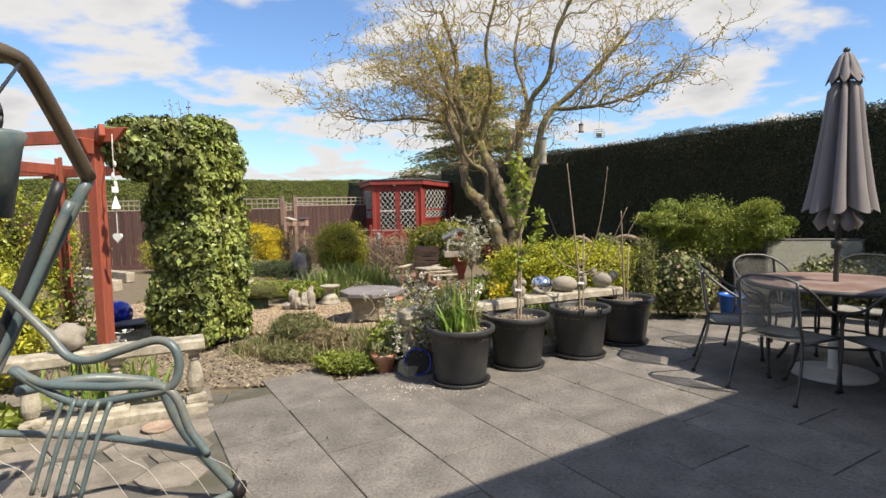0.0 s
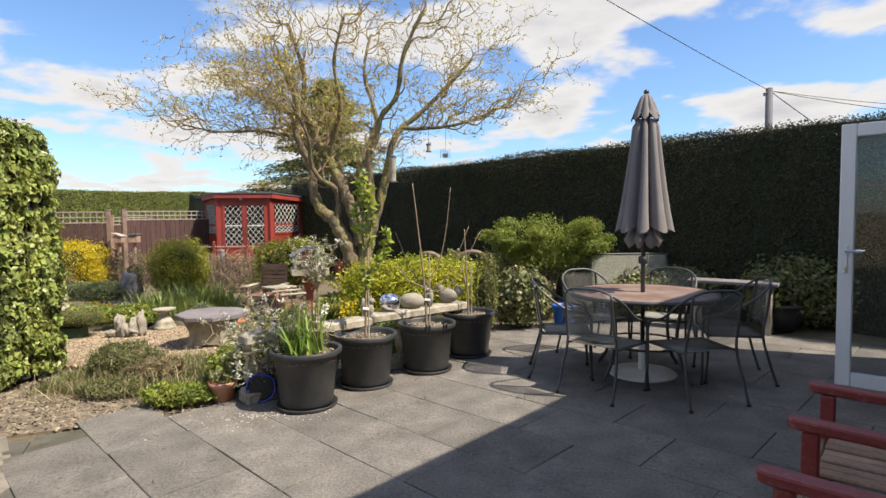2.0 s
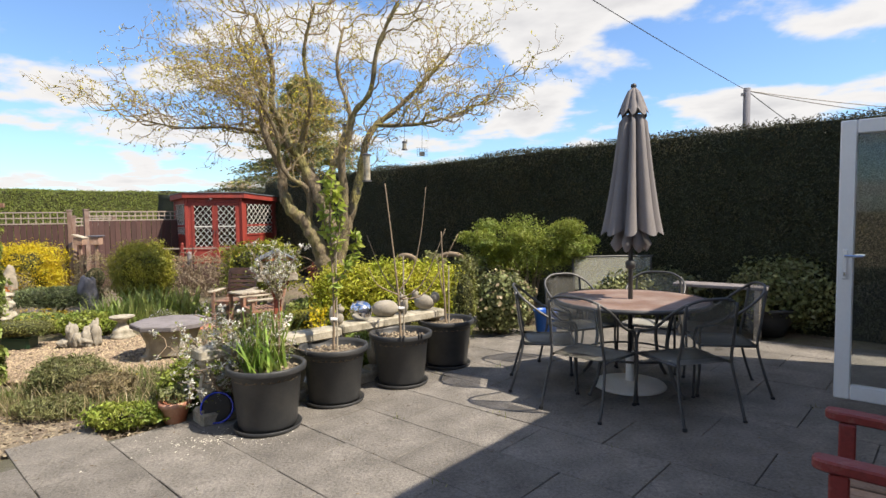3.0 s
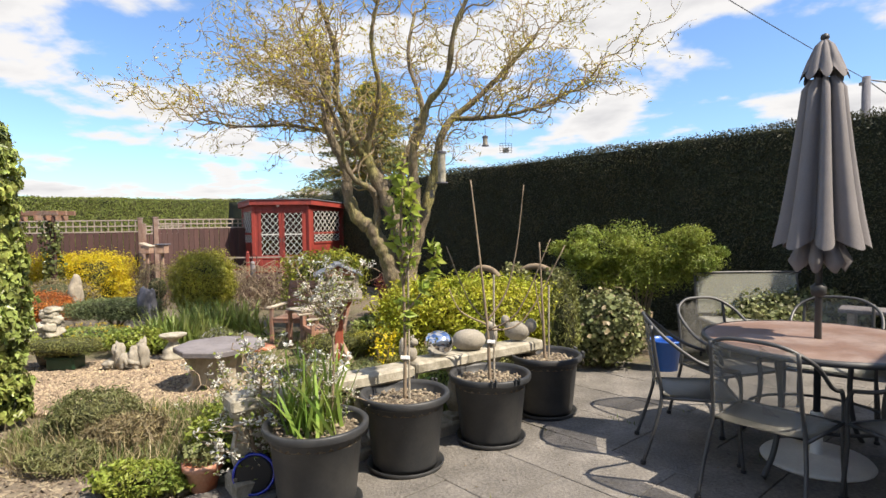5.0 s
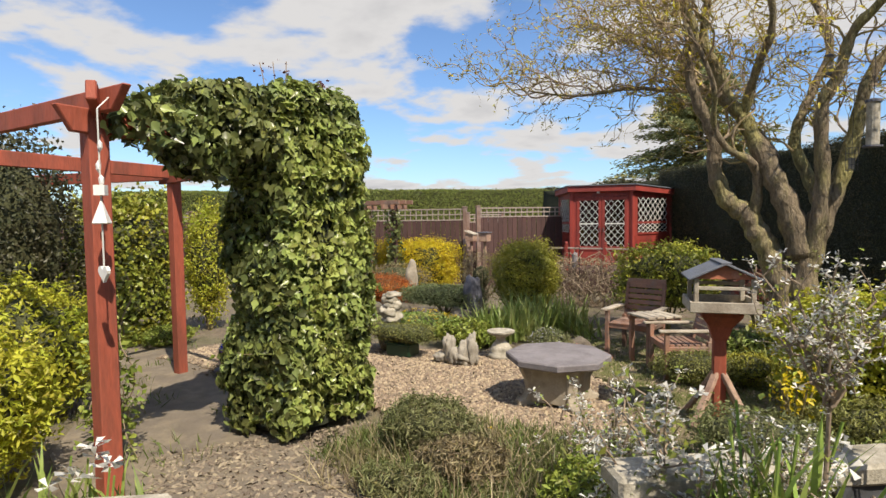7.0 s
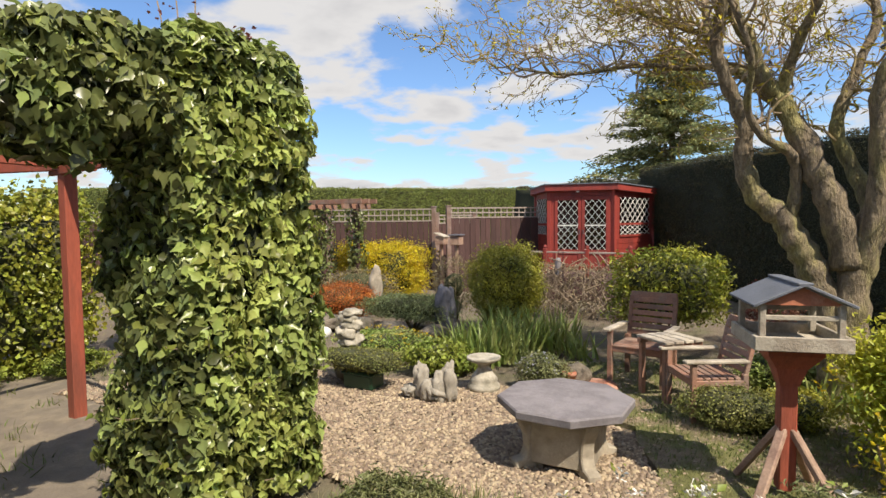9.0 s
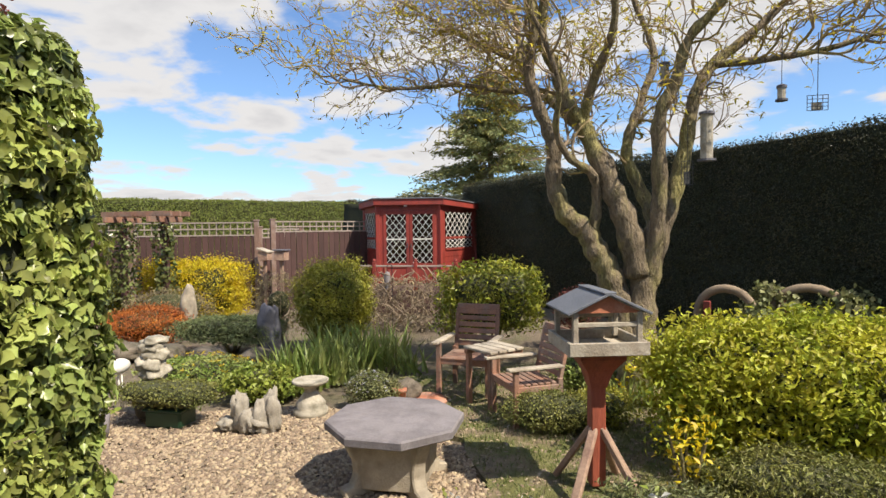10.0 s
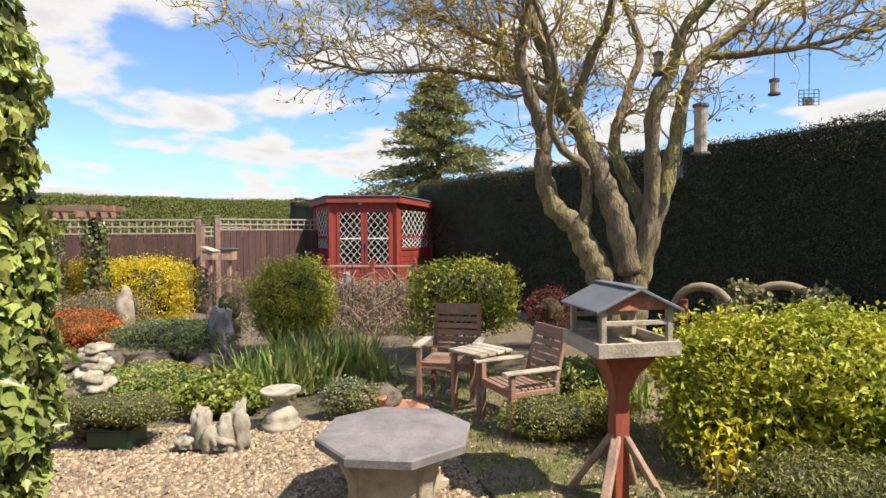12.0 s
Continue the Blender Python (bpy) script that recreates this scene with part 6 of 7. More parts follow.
for k in range(4):
    bm = bmesh.new()
    prof = [(0.10, 0.0), (0.36, 0.0), (0.36, 0.045), (0.30, 0.06), (0.275, 0.12), (0.285, 0.2), (0.33, 0.29), (0.345, 0.345), (0.10, 0.345)]
    va = [bm.verts.new((x_, -0.045, z_)) for x_, z_ in prof]
    vb = [bm.verts.new((x_, 0.045, z_)) for x_, z_ in prof]
    bm.faces.new(va), bm.faces.new(vb[::-1])
    for i in range(len(prof)):
        j = (i + 1) % len(prof)
        bm.faces.new((va[j], va[i], vb[i], vb[j]))
    bmesh.ops.recalc_face_normals(bm, faces=bm.faces)
    bmesh.ops.bevel(bm, geom=bm.edges[:], offset=0.008, segments=1, affect="EDGES")
    leg = part("leg", bm, M["cast_tan"], octa)
    leg.matrix_basis = pose(0, 0, 0, 0, 0, 25 + 90 * k)
for k in range(4):
    a = radians(70 + 90 * k)
    pn = part("side_panel", boxed((0.36, 0.03, 0.31), (0.20 * math.cos(a), 0.20 * math.sin(a), 0.19), (0, 0, math.degrees(a) + 90), bevel=0.006), M["cast_tan"], octa)

bath = thing("birdbath", -2.42, 8.50, "small cream cast-stone birdbath on a squat pedestal", "birdbath")
part("pedestal", lathe(bmesh.new(), [(0, 0), (0.15, 0), (0.15, 0.05), (0.12, 0.07), (0.13, 0.1), (0.10, 0.14), (0.055, 0.20), (0.05, 0.225), (0.07, 0.245)], 20), M["cast"], bath, smooth=True)
part("bowl", lathe(bmesh.new(), [(0, 0.24), (0.07, 0.245), (0.12, 0.265), (0.155, 0.285), (0.157, 0.305), (0.145, 0.305), (0.11, 0.29), (0, 0.275)], 24), M["cast"], bath, smooth=True)


def rock(name, x, y, size, seed, label, mat="rock", z=None, rough=0.4, freq=3):
    bm = lump(bmesh.new(), (0, 0, size[2] * 0.8), size, seed, 3, rough, freq)
    o = mesh_object(name, bm, M[mat], True)
    o.matrix_basis = pose(x, y, gz(x) if z is None else z, 0, 0, seed * 40)
    return tagged(o, label, "stone")


# the driftwood-like stone group
o = thing("stone_group", -2.68, 8.02, "weathered tan stone ornament of clustered small figures", "garden ornament")
for k, (x, y, h, w) in enumerate(((-0.14, 0.02, 0.17, 0.075), (-0.03, -0.03, 0.10, 0.075), (0.06, 0.0, 0.13, 0.07), (0.14, 0.04, 0.18, 0.07), (0.0, 0.05, 0.08, 0.16), (-0.22, 0.0, 0.06, 0.08))):
    part("figure" if k < 4 else "base_stone", lump(bmesh.new(), (x, y, h * 0.85), (w, w * 0.9, h), 20 + k, 3, 0.6, 5), M["stone"], o, smooth=True)
rock("plinth_stone", -3.80, 8.28, (0.2, 0.17, 0.2), 7, "rough stone block under the white ornament")
bm = bmesh.new()
for k, (w, z) in enumerate(((0.12, 0.06), (0.115, 0.14), (0.11, 0.22), (0.10, 0.29), (0.105, 0.345))):
    lump(bm, (0.02 * (-1) ** k, 0, z), (w, w * 0.9, 0.075 if k < 4 else 0.04), 40 + k, 3, 0.45, 4)
o = tagged(mesh_object("stacked_ornament", bm, M["cast"], True), "white stacked stone animal ornament", "garden ornament")
o.matrix_basis = pose(-3.80, 8.28, gz(-3.8) + 0.33, 0, 0, 30)
heron = thing("heron_ornament", -4.22, 8.35, "white painted heron ornament on thin legs", "garden ornament")
bm = bmesh.new()
lump(bm, (0, 0, 0.42), (0.06, 0.12, 0.07), 1, 2, 0.1)
tube(bm, curve_points([(0, -0.1, 0.44), (0, -0.17, 0.54), (0, -0.12, 0.63), (0, -0.16, 0.68)], 4), 0.018, 7)
tube(bm, [(0, -0.15, 0.68), (0, -0.28, 0.65)], [0.015, 0.003], 6)
tube(bm, [(0.02, 0, 0.38), (0.02, 0.01, 0.0)], 0.007, 5)
tube(bm, [(-0.02, 0, 0.38), (-0.02, 0.03, 0.0)], 0.007, 5)
part("body", bm, M["white_paint"], heron, smooth=True)
o = thing("trough", -3.50, 8.10, "green plastic trough filled with a clipped shrub", "planter")
part("body", boxed((0.34, 0.22, 0.15), (0, 0, 0.075), bevel=0.02), M["green_plastic"], o)
part("rim", boxed((0.37, 0.25, 0.025), (0, 0, 0.15), bevel=0.01), M["green_plastic"], o)
o = thing("stone_disc", -1.52, 8.95, "rusty brown round cover lying on the grass", "cover")
part("disc", lathe(bmesh.new(), [(0, 0), (0.21, 0), (0.22, 0.02), (0.20, 0.035), (0, 0.03)], 28), M["terracotta"], o, smooth=True)
o = thing("terracotta_pot", -1.72, 8.85, "little upright terracotta pot by the flowers", "plant pot")
part("body", lathe(bmesh.new(), [(0, 0), (0.045, 0), (0.06, 0.12), (0.068, 0.12), (0.068, 0.15), (0.055, 0.15), (0, 0.13)], 18), M["terracotta"], o, smooth=True)
rock("standing_stone", -6.2, 12.0, (0.19, 0.13, 0.47), 3, "tall pointed buff standing stone", "cast_tan", rough=0.3)
rock("slate", -4.08, 10.75, (0.16, 0.13, 0.38), 5, "upright dark grey weathered stump", "dark_slate", rough=0.5)
for k, (x, y, s) in enumerate(((-5.9, 10.3, 0.28), (-5.2, 10.2, 0.3), (-4.6, 10.15, 0.26), (-6.5, 10.6, 0.3), (-4.0, 10.3, 0.22))):
    rock("rockery_stone", x, y, (s, s * 0.8, s * 0.45), 11 + k, "mossy dark rockery stone under the juniper", "rock")
rock("mossy_rock", -1.72, 9.0, (0.15, 0.12, 0.11), 23, "dark mossy rock beside the birdbath")
rock("grey_ornament", -3.9, 7.75, (0.11, 0.1, 0.14), 17, "small pale grey stone beside the gravel", "cast_grey")
bm = lathe(bmesh.new(), [(0, 0), (0.10, 0.02), (0.15, 0.10), (0.13, 0.2), (0.06, 0.25), (0.05, 0.28), (0.07, 0.3), (0.04, 0.3), (0, 0.28)], 24)
o = tagged(mesh_object("blue_jar", bm, M["blue_glaze"], True), "glossy cobalt blue glazed garden jar lying down", "jar")
o.matrix_basis = pose(-4.96, 6.9, gz(-4.7) + 0.13, 80, 0, 55) @ Matrix.Scale(1.25, 4)
rock("pine_bark", -4.5, 6.75, (0.35, 0.15, 0.05), 19, "flat dark slab of stone beside the blue jar", "dark_slate")


def teak_chair():
    """Slatted teak armchair; faces -y."""
    o = tagged(new("garden_chair"), "weathered teak slatted garden armchair", "chair", "teak companion seats")
    for sx in (-1, 1):
        part("leg", boxed((0.05, 0.05, 0.55), (sx * 0.27, -0.24, 0.275), bevel=0.005), M["teak"], o)
        part("leg", boxed((0.05, 0.05, 0.44), (sx * 0.25, 0.24, 0.22), bevel=0.005), M["teak"], o)
        part("post", boxed((0.045, 0.04, 0.5), (sx * 0.235, 0.295, 0.62), (-13, 0, 0), bevel=0.005), M["teak"], o)
        part("arm", boxed((0.08, 0.58, 0.03), (sx * 0.28, -0.04, 0.565), bevel=0.008), M["grey_wood"], o, "pale greyed flat arm")
        part("rail", boxed((0.03, 0.45, 0.05), (sx * 0.26, 0, 0.36), bevel=0.004), M["teak"], o)
    part("rail", boxed((0.5, 0.03, 0.055), (0, -0.24, 0.36), bevel=0.004), M["teak"], o)
    for k in range(7):
        part("seat_slat", boxed((0.5, 0.055, 0.02), (0, -0.235 + 0.07 * k, 0.395), bevel=0.004), M["teak"], o)
    for k in range(6):
        part("back_slat", boxed((0.43, 0.018, 0.055), (0, 0.25 + 0.0165 * k, 0.47 + 0.07 * k), (-13, 0, 0), bevel=0.004), M["teak"], o)
    part("top_rail", boxed((0.5, 0.03, 0.07), (0, 0.355, 0.875), (-13, 0, 0), bevel=0.006), M["teak"], o)
    return o


tc = teak_chair()
tc.matrix_basis = pose(-1.16, 9.36, gz(-1.16), 0, 0, -8) @ Matrix.Scale(0.89, 4)
tc2 = copy_thing(tc, pose(-0.57, 8.64, gz(-0.57), 0, 0, -60) @ Matrix.Scale(0.92, 4))
tray = thing("corner_table", -0.88, 8.97, "small slatted corner table joining two teak seats", "table", turn=-42)
for k in range(4):
    part("slat", boxed((0.38, 0.085, 0.025), (0, -0.15 + 0.1 * k, 0.505), bevel=0.005), M["grey_wood"], tray)
part("rail", boxed((0.04, 0.40, 0.04), (-0.15, 0, 0.472), bevel=0.004), M["teak"], tray)
part("rail", boxed((0.04, 0.40, 0.04), (0.15, 0, 0.472), bevel=0.004), M["teak"], tray)
for sx in (-0.18, 0.18):
    part("leg", boxed((0.045, 0.045, 0.455), (sx * 0.83, -0.16, 0.2275), bevel=0.004), M["teak"], tray)

# bird table
bt = thing("bird_table", -0.08, 7.38, "roofed wooden bird table on a red-brown post", "bird table", turn=16)
part("post", boxed((0.085, 0.085, 0.72), (0, 0, 0.40), bevel=0.006), M["pergola"], bt)
for k in range(4):
    a = radians(45 + 90 * k)
    c, s = math.cos(a), math.sin(a)
    beam("leg", (0.03 * c, 0.03 * s, 0.38), (0.27 * c, 0.27 * s, 0.02), 0.05, 0.035, bt, Vector((0, 0, 0)), "cedar")
    bm = bmesh.new()
rings = [[bm.verts.new((sx * w, sy * w, z)) for sx, sy in ((-1, -1), (1, -1), (1, 1), (-1, 1))] for w, z in ((0.046, 0.62), (0.075, 0.72), (0.13, 0.80), (0.135, 0.838))]
for a, b in zip(rings, rings[1:]):
    for k in range(4):
        bm.faces.new((a[k], a[(k + 1) % 4], b[(k + 1) % 4], b[k]))
bm.faces.new(rings[0][::-1]), bm.faces.new(rings[-1])
part("bracket", bm, M["pergola"], bt, "flared red-brown bracket under the tray")
part("tray", boxed((0.42, 0.42, 0.02), (0, 0, 0.85)), M["grey_wood"], bt)
for sx, sy, w, d in ((0, -0.215, 0.45, 0.02), (0, 0.215, 0.45, 0.02), (-0.215, 0, 0.02, 0.41), (0.215, 0, 0.02, 0.41)):
    part("tray_edge", boxed((w, d, 0.075), (sx, sy, 0.88), bevel=0.004), M["grey_wood"], bt, "pale raw timber tray edge")
for sx in (-0.18, 0.18):
    for sy in (-0.18, 0.18):
        part("upright", boxed((0.03, 0.03, 0.2), (sx, sy, 0.98), bevel=0.003), M["grey_wood"], bt)
for sy in (-0.18, 0.18):
    part("rail", boxed((0.36, 0.02, 0.025), (0, sy, 1.01), bevel=0.003), M["grey_wood"], bt)
    bm = bmesh.new()
    tri = [(-0.195, 1.075), (0.195, 1.075), (0, 1.168)]
    va, vb = [bm.verts.new((x_, sy - 0.01, z_)) for x_, z_ in tri], [bm.verts.new((x_, sy + 0.01, z_)) for x_, z_ in tri]
    bm.faces.new(va), bm.faces.new(vb[::-1])
    for i in range(3):
        bm.faces.new((va[(i + 1) % 3], va[i], vb[i], vb[(i + 1) % 3]))
    bmesh.ops.recalc_face_normals(bm, faces=bm.faces)
    part("gable", bm, M["terracotta"], bt, "brown painted gable end")
for s in (-1, 1):
    part("roof", boxed((0.262, 0.46, 0.016), (s * 0.117, 0, 1.128), (0, s * 25.5, 0), bevel=0.003), M["felt"], bt, "grey roofing felt")
part("ridge", boxed((0.07, 0.46, 0.012), (0, 0, 1.187), bevel=0.003), M["felt"], bt)

# two low ivy-clad hoops by the hedge
for x, y, w, n in ((1.46, 10.62, 0.28, 0), (2.27, 10.6, 0.34, 1)):
    o = thing("garden_arch", x, y, "low curved timber arch overgrown with ivy", "arch", "low arches by the hedge", turn=-25)
    pts = [(-w + 0.0, 0, 0)] + [(w * math.cos(math.pi - math.pi * k / 10), 0, 0.56 + 0.28 * math.sin(math.pi * k / 10)) for k in range(11)] + [(w, 0, 0)]
    part("hoop", tubed(pts, 0.048, 8), M["dead_twig"], o, smooth=True)
    part("post", boxed((0.07, 0.07, 0.7), (-w + 0.11, -0.07, 0.35), bevel=0.005), M["red_paint"], o, "red painted post")
    r = np.random.default_rng(5 + n)
    p, nn = blob_points(r, 1900, 0.22 if n == 0 else 0.34, 0.22, 0.36 if n == 0 else 0.43, 0.0)
    p[:, 0] += w + (0.04 if n == 0 else 0.0)
    leaf_part("ivy_leaves", p, nn, 0.06, M["sage"], o, r, aspect=0.9, droop=0.8)
    if n:
        p, nn = blob_points(r, 1500, 0.36, 0.24, 0.46, 0.0)
        p[:, 0] -= w
        leaf_part("ivy_leaves", p, nn, 0.06, M["sage"], o, r, aspect=0.9, droop=0.8)

# ---- summerhouse, deck, fence ----
SH = [(-4.30, 15.9), (-2.90, 16.1), (-2.35, 17.5), (-2.75, 18.6), (-5.2, 18.3), (-4.95, 16.8)]
Z0, Z1 = 0.36, 2.10
sh = thing("summerhouse", -3.7, 17.0, "red-painted corner summerhouse with diamond-leaded windows", "summerhouse", z=0.0)
SHO = Vector((-3.7, 17.0, 0))
M["interior"] = material("dim_interior_wood", (0.10, 0.07, 0.06), 0.9, var=0.2, scale=4, fine=40, bump=0.1)


def face_frame(a, b):
    """Matrix of an upright face: x along it, y into the building, z up."""
    a, b = Vector((*a, 0)), Vector((*b, 0))
    u = (b - a).normalized()
    n = Vector((-u.y, u.x, 0))
    return Matrix(((u.x, n.x, 0, a.x - SHO.x), (u.y, n.y, 0, a.y - SHO.y), (0, 0, 1, 0), (0, 0, 0, 1))), (b - a).length


def fpart(name, m, bm, mat, parent=None, label=""):
    o = part(name, bm, mat, parent or sh, label)
    o.matrix_basis = m if parent is None or parent is sh else Matrix.Identity(4)
    return o


def leaded(m, parent, x0, x1, z0, z1, y=-0.012, cell=0.13):
    """A pane with white diamond leading."""
    g = part("pane", boxed((x1 - x0, 0.012, z1 - z0), ((x0 + x1) / 2, y + 0.02, (z0 + z1) / 2)), M["dark_glass"], parent)
    w, h = x1 - x0, z1 - z0
    cell_x, cell_z = w / max(2, round(w / cell)), h / max(2, round(h / 0.2))
    nx, nz = round(w / cell_x), round(h / cell_z)
    for s in (1, -1):
        for k in range(-nz, nx + 1) if s == 1 else range(0, nx + nz + 1):
            pts = []
            for t in range(0, nz + 1):
                c = k + s * t
                pts.append((c, t))
            run = [(c, t) for c, t in pts if 0 <= c <= nx]
            if len(run) > 1:
                (c0, t0), (c1, t1) = run[0], run[-1]
                a, b = Vector((x0 + c0 * cell_x, y, z0 + t0 * cell_z)), Vector((x0 + c1 * cell_x, y, z0 + t1 * cell_z))
                part("lead", tubed([a, b], 0.0062, 4), M["white_paint"], parent)


n_faces = len(SH)
for i in range(n_faces):
    m, L_ = face_frame(SH[i], SH[(i + 1) % n_faces])
    fpart("corner_post", m, boxed((0.09, 0.09, Z1 - Z0), (0.0, 0.03, (Z0 + Z1) / 2), bevel=0.006), M["red_paint"])
    if i == 0:       # double doors
        fpart("wall", m, boxed((0.08, 0.05, Z1 - Z0 - 0.004), (0.085, 0.03, (Z0 + Z1) / 2)), M["red_paint"])
        fpart("wall", m, boxed((0.08, 0.05, Z1 - Z0 - 0.004), (L_ - 0.085, 0.03, (Z0 + Z1) / 2)), M["red_paint"])
        fpart("wall", m, boxed((L_ - 0.25, 0.05, 0.12), (L_ / 2, 0.03, Z1 - 0.065)), M["red_paint"])
        x0, x1 = 0.125, L_ - 0.125
        mid = (x0 + x1) / 2
        for a, b in ((x0, mid - 0.005), (mid + 0.005, x1)):
            d = fpart("door", m, boxed((0.07, 0.045, Z1 - Z0 - 0.13), (a + 0.035, 0.01, (Z0 + Z1 - 0.13) / 2), bevel=0.004), M["red_paint"], label="red door leaf with leaded panes")
            part("stile", boxed((0.07, 0.045, Z1 - Z0 - 0.13), (b - 0.035, 0.01, (Z0 + Z1 - 0.13) / 2), bevel=0.004), M["red_paint"], d)
            for z_, h_ in ((Z0 + 0.05, 0.1), (Z0 + 0.4, 0.1), (Z1 - 0.17, 0.08)):
                part("rail", boxed((b - a - 0.14, 0.043, h_), ((a + b) / 2, 0.01, z_), bevel=0.003), M["red_paint"], d)
            part("panel", boxed((b - a - 0.14, 0.02, 0.3), ((a + b) / 2, 0.012, Z0 + 0.22)), M["red_paint"], d)
            part("bar", boxed((b - a - 0.14, 0.03, 0.03), ((a + b) / 2, 0.008, 1.34)), M["white_paint"], d)
            leaded(m, d, a + 0.07, b - 0.07, Z0 + 0.45, 1.325, cell=0.15)
            leaded(m, d, a + 0.07, b - 0.07, 1.355, Z1 - 0.21, cell=0.15)
            part("handle", boxed((0.02, 0.03, 0.1), (mid + (0.04 if a > mid - 0.1 else -0.04), -0.03, 1.2), bevel=0.004), M["steel"], d)
    elif i in (1, 5):  # windowed sides
        fpart("wall", m, boxed((L_ - 0.09, 0.05, 0.72), (L_ / 2, 0.03, Z0 + 0.36)), M["red_paint"])
        for k in range(6):
            fpart("board", m, boxed((L_ - 0.1, 0.012, 0.105), (L_ / 2, -0.002, Z0 + 0.06 + 0.115 * k), (4, 0, 0)), M["red_paint"])
        fpart("wall", m, boxed((L_ - 0.09, 0.05, 0.16), (L_ / 2, 0.03, Z1 - 0.08)), M["red_paint"])
        e = 0.16 if i == 1 else 0.12
        fpart("wall", m, boxed((0.12, 0.05, Z1 - Z0 - 0.88), (0.105, 0.03, (Z0 + Z1) / 2 + 0.28)), M["red_paint"])
        fpart("wall", m, boxed((e, 0.05, Z1 - Z0 - 0.88), (L_ - e / 2 - 0.045, 0.03, (Z0 + Z1) / 2 + 0.28)), M["red_paint"])
        a, b = 0.165, L_ - e - 0.045
        wdw = fpart("window", m, boxed((b - a, 0.05, 0.05), ((a + b) / 2, 0.005, Z0 + 0.745), bevel=0.004), M["red_paint"])
        part("frame", boxed((b - a, 0.05, 0.05), ((a + b) / 2, 0.005, 1.36), bevel=0.004), M["red_paint"], wdw)
        leaded(m, wdw, a, b, Z0 + 0.77, 1.335, cell=0.2)
        leaded(m, wdw, a, b, 1.385, Z1 - 0.16, cell=0.2)
    else:
        fpart("wall", m, boxed((L_ - 0.09, 0.05, Z1 - Z0 - 0.004), (L_ / 2, 0.03, (Z0 + Z1) / 2)), M["red_paint"])


def prism(poly, z0, z1, grow=0.0):
    c = Vector((sum(p[0] for p in poly) / len(poly), sum(p[1] for p in poly) / len(poly)))
    bm = bmesh.new()
    pts = [c + (Vector(p) - c) * (1 + grow) for p in poly]
    lo, hi = [bm.verts.new((p.x - SHO.x, p.y - SHO.y, z0)) for p in pts], [bm.verts.new((p.x - SHO.x, p.y - SHO.y, z1)) for p in pts]
    bm.faces.new(lo[::-1]), bm.faces.new(hi)
    for i in range(len(pts)):
        j = (i + 1) % len(pts)
        bm.faces.new((lo[i], lo[j], hi[j], hi[i]))
    return bm


part("floor", prism(SH, Z0 - 0.06, Z0, -0.02), M["interior"], sh)
def tilted(bm):
    """The roof falls gently towards the back."""
    for v in bm.verts:
        v.co.z -= 0.05 * max(0.0, v.co.y + 1.1)
    return bm


part("fascia", tilted(prism(SH, Z1, Z1 + 0.13, 0.09)), M["red_paint"], sh, "red painted fascia board")
bm = tilted(prism(SH, Z1 + 0.132, Z1 + 0.155, 0.11))
part("roof", bm, M["felt"], sh, "low grey felted roof")
lamp = part("floodlight", boxed((0.13, 0.08, 0.09), (0.12, -1.05, 2.15), bevel=0.012), M["white_upvc"], sh, "white security floodlight")
part("sensor", boxed((0.06, 0.06, 0.05), (0.03, -1.05, 2.08), bevel=0.01), M["white_upvc"], lamp)
part("table_inside", boxed((0.9, 0.5, 0.04), (0.1, 0.4, 1.05)), M["interior"], sh)

deck = thing("deck", -3.6, 15.3, "low timber deck with a red and white rail", "deck", z=0)
for k in range(8):
    part("board", boxed((2.6, 0.14, 0.04), (0.1, -0.65 + 0.15 * k, 0.33), bevel=0.004), M["fence"], deck)
part("skirt", boxed((2.6, 0.04, 0.42), (0.1, -0.72, 0.12)), M["fence"], deck)
for x in (-1.15, -0.35, 0.5, 1.3):
    part("post", boxed((0.07, 0.07, 0.95), (x, -0.68, 0.43), bevel=0.006), M["red_paint"], deck)
    part("cap", lathe(bmesh.new(), [(0, 0.98), (0.03, 0.97), (0.04, 0.93), (0.02, 0.9)], 10, at=(x, -0.68, 0)), M["red_paint"], deck)
for z in (0.55, 0.83):
    part("rail", boxed((2.5, 0.03, 0.035), (0.08, -0.68, z), bevel=0.005), M["trellis"] if z > 0.7 else M["red_paint"], deck)

# tangle of bare stems before the deck
tang = thing("bare_shrub", -2.5, 12.9, "tangle of bare brown climbing stems on wires", "shrub")
r = np.random.default_rng(66)
for k in range(150):
    a = Vector((r.uniform(-1.1, 1.0), r.uniform(-0.45, 0.35), 0))
    p = [a]
    for j in range(int(r.integers(4, 7))):
        p.append(p[-1] + Vector((r.normal(0, 0.16), r.normal(0, 0.07), r.uniform(0.1, 0.2))))
    w = r.uniform(0.005, 0.011)
    part("stem", tubed(curve_points(p, 2), w, 4), M["dead_twig"], tang)
p, nn = box_points(r, 2600, (2.1, 0.7, 0.75), (0, 0, 0.4))
leaf_part("dry_leaves", p, nn, 0.05, M["dry"], tang, r, aspect=0.3, spread=1.0)
bf = thing("bird_feeder", -2.95, 12.6, "grey hanging seed feeder on a thin iron stand", "bird feeder")
part("pole", tubed([(0, 0, 0), (0, 0, 1.05)], 0.008, 6), M["black"], bf)
part("tube", lathe(bmesh.new(), [(0, 0.66), (0.05, 0.66), (0.05, 0.9), (0.03, 0.94), (0, 0.95)], 12, at=(-0.08, 0, 0)), M["cast_grey"], bf)
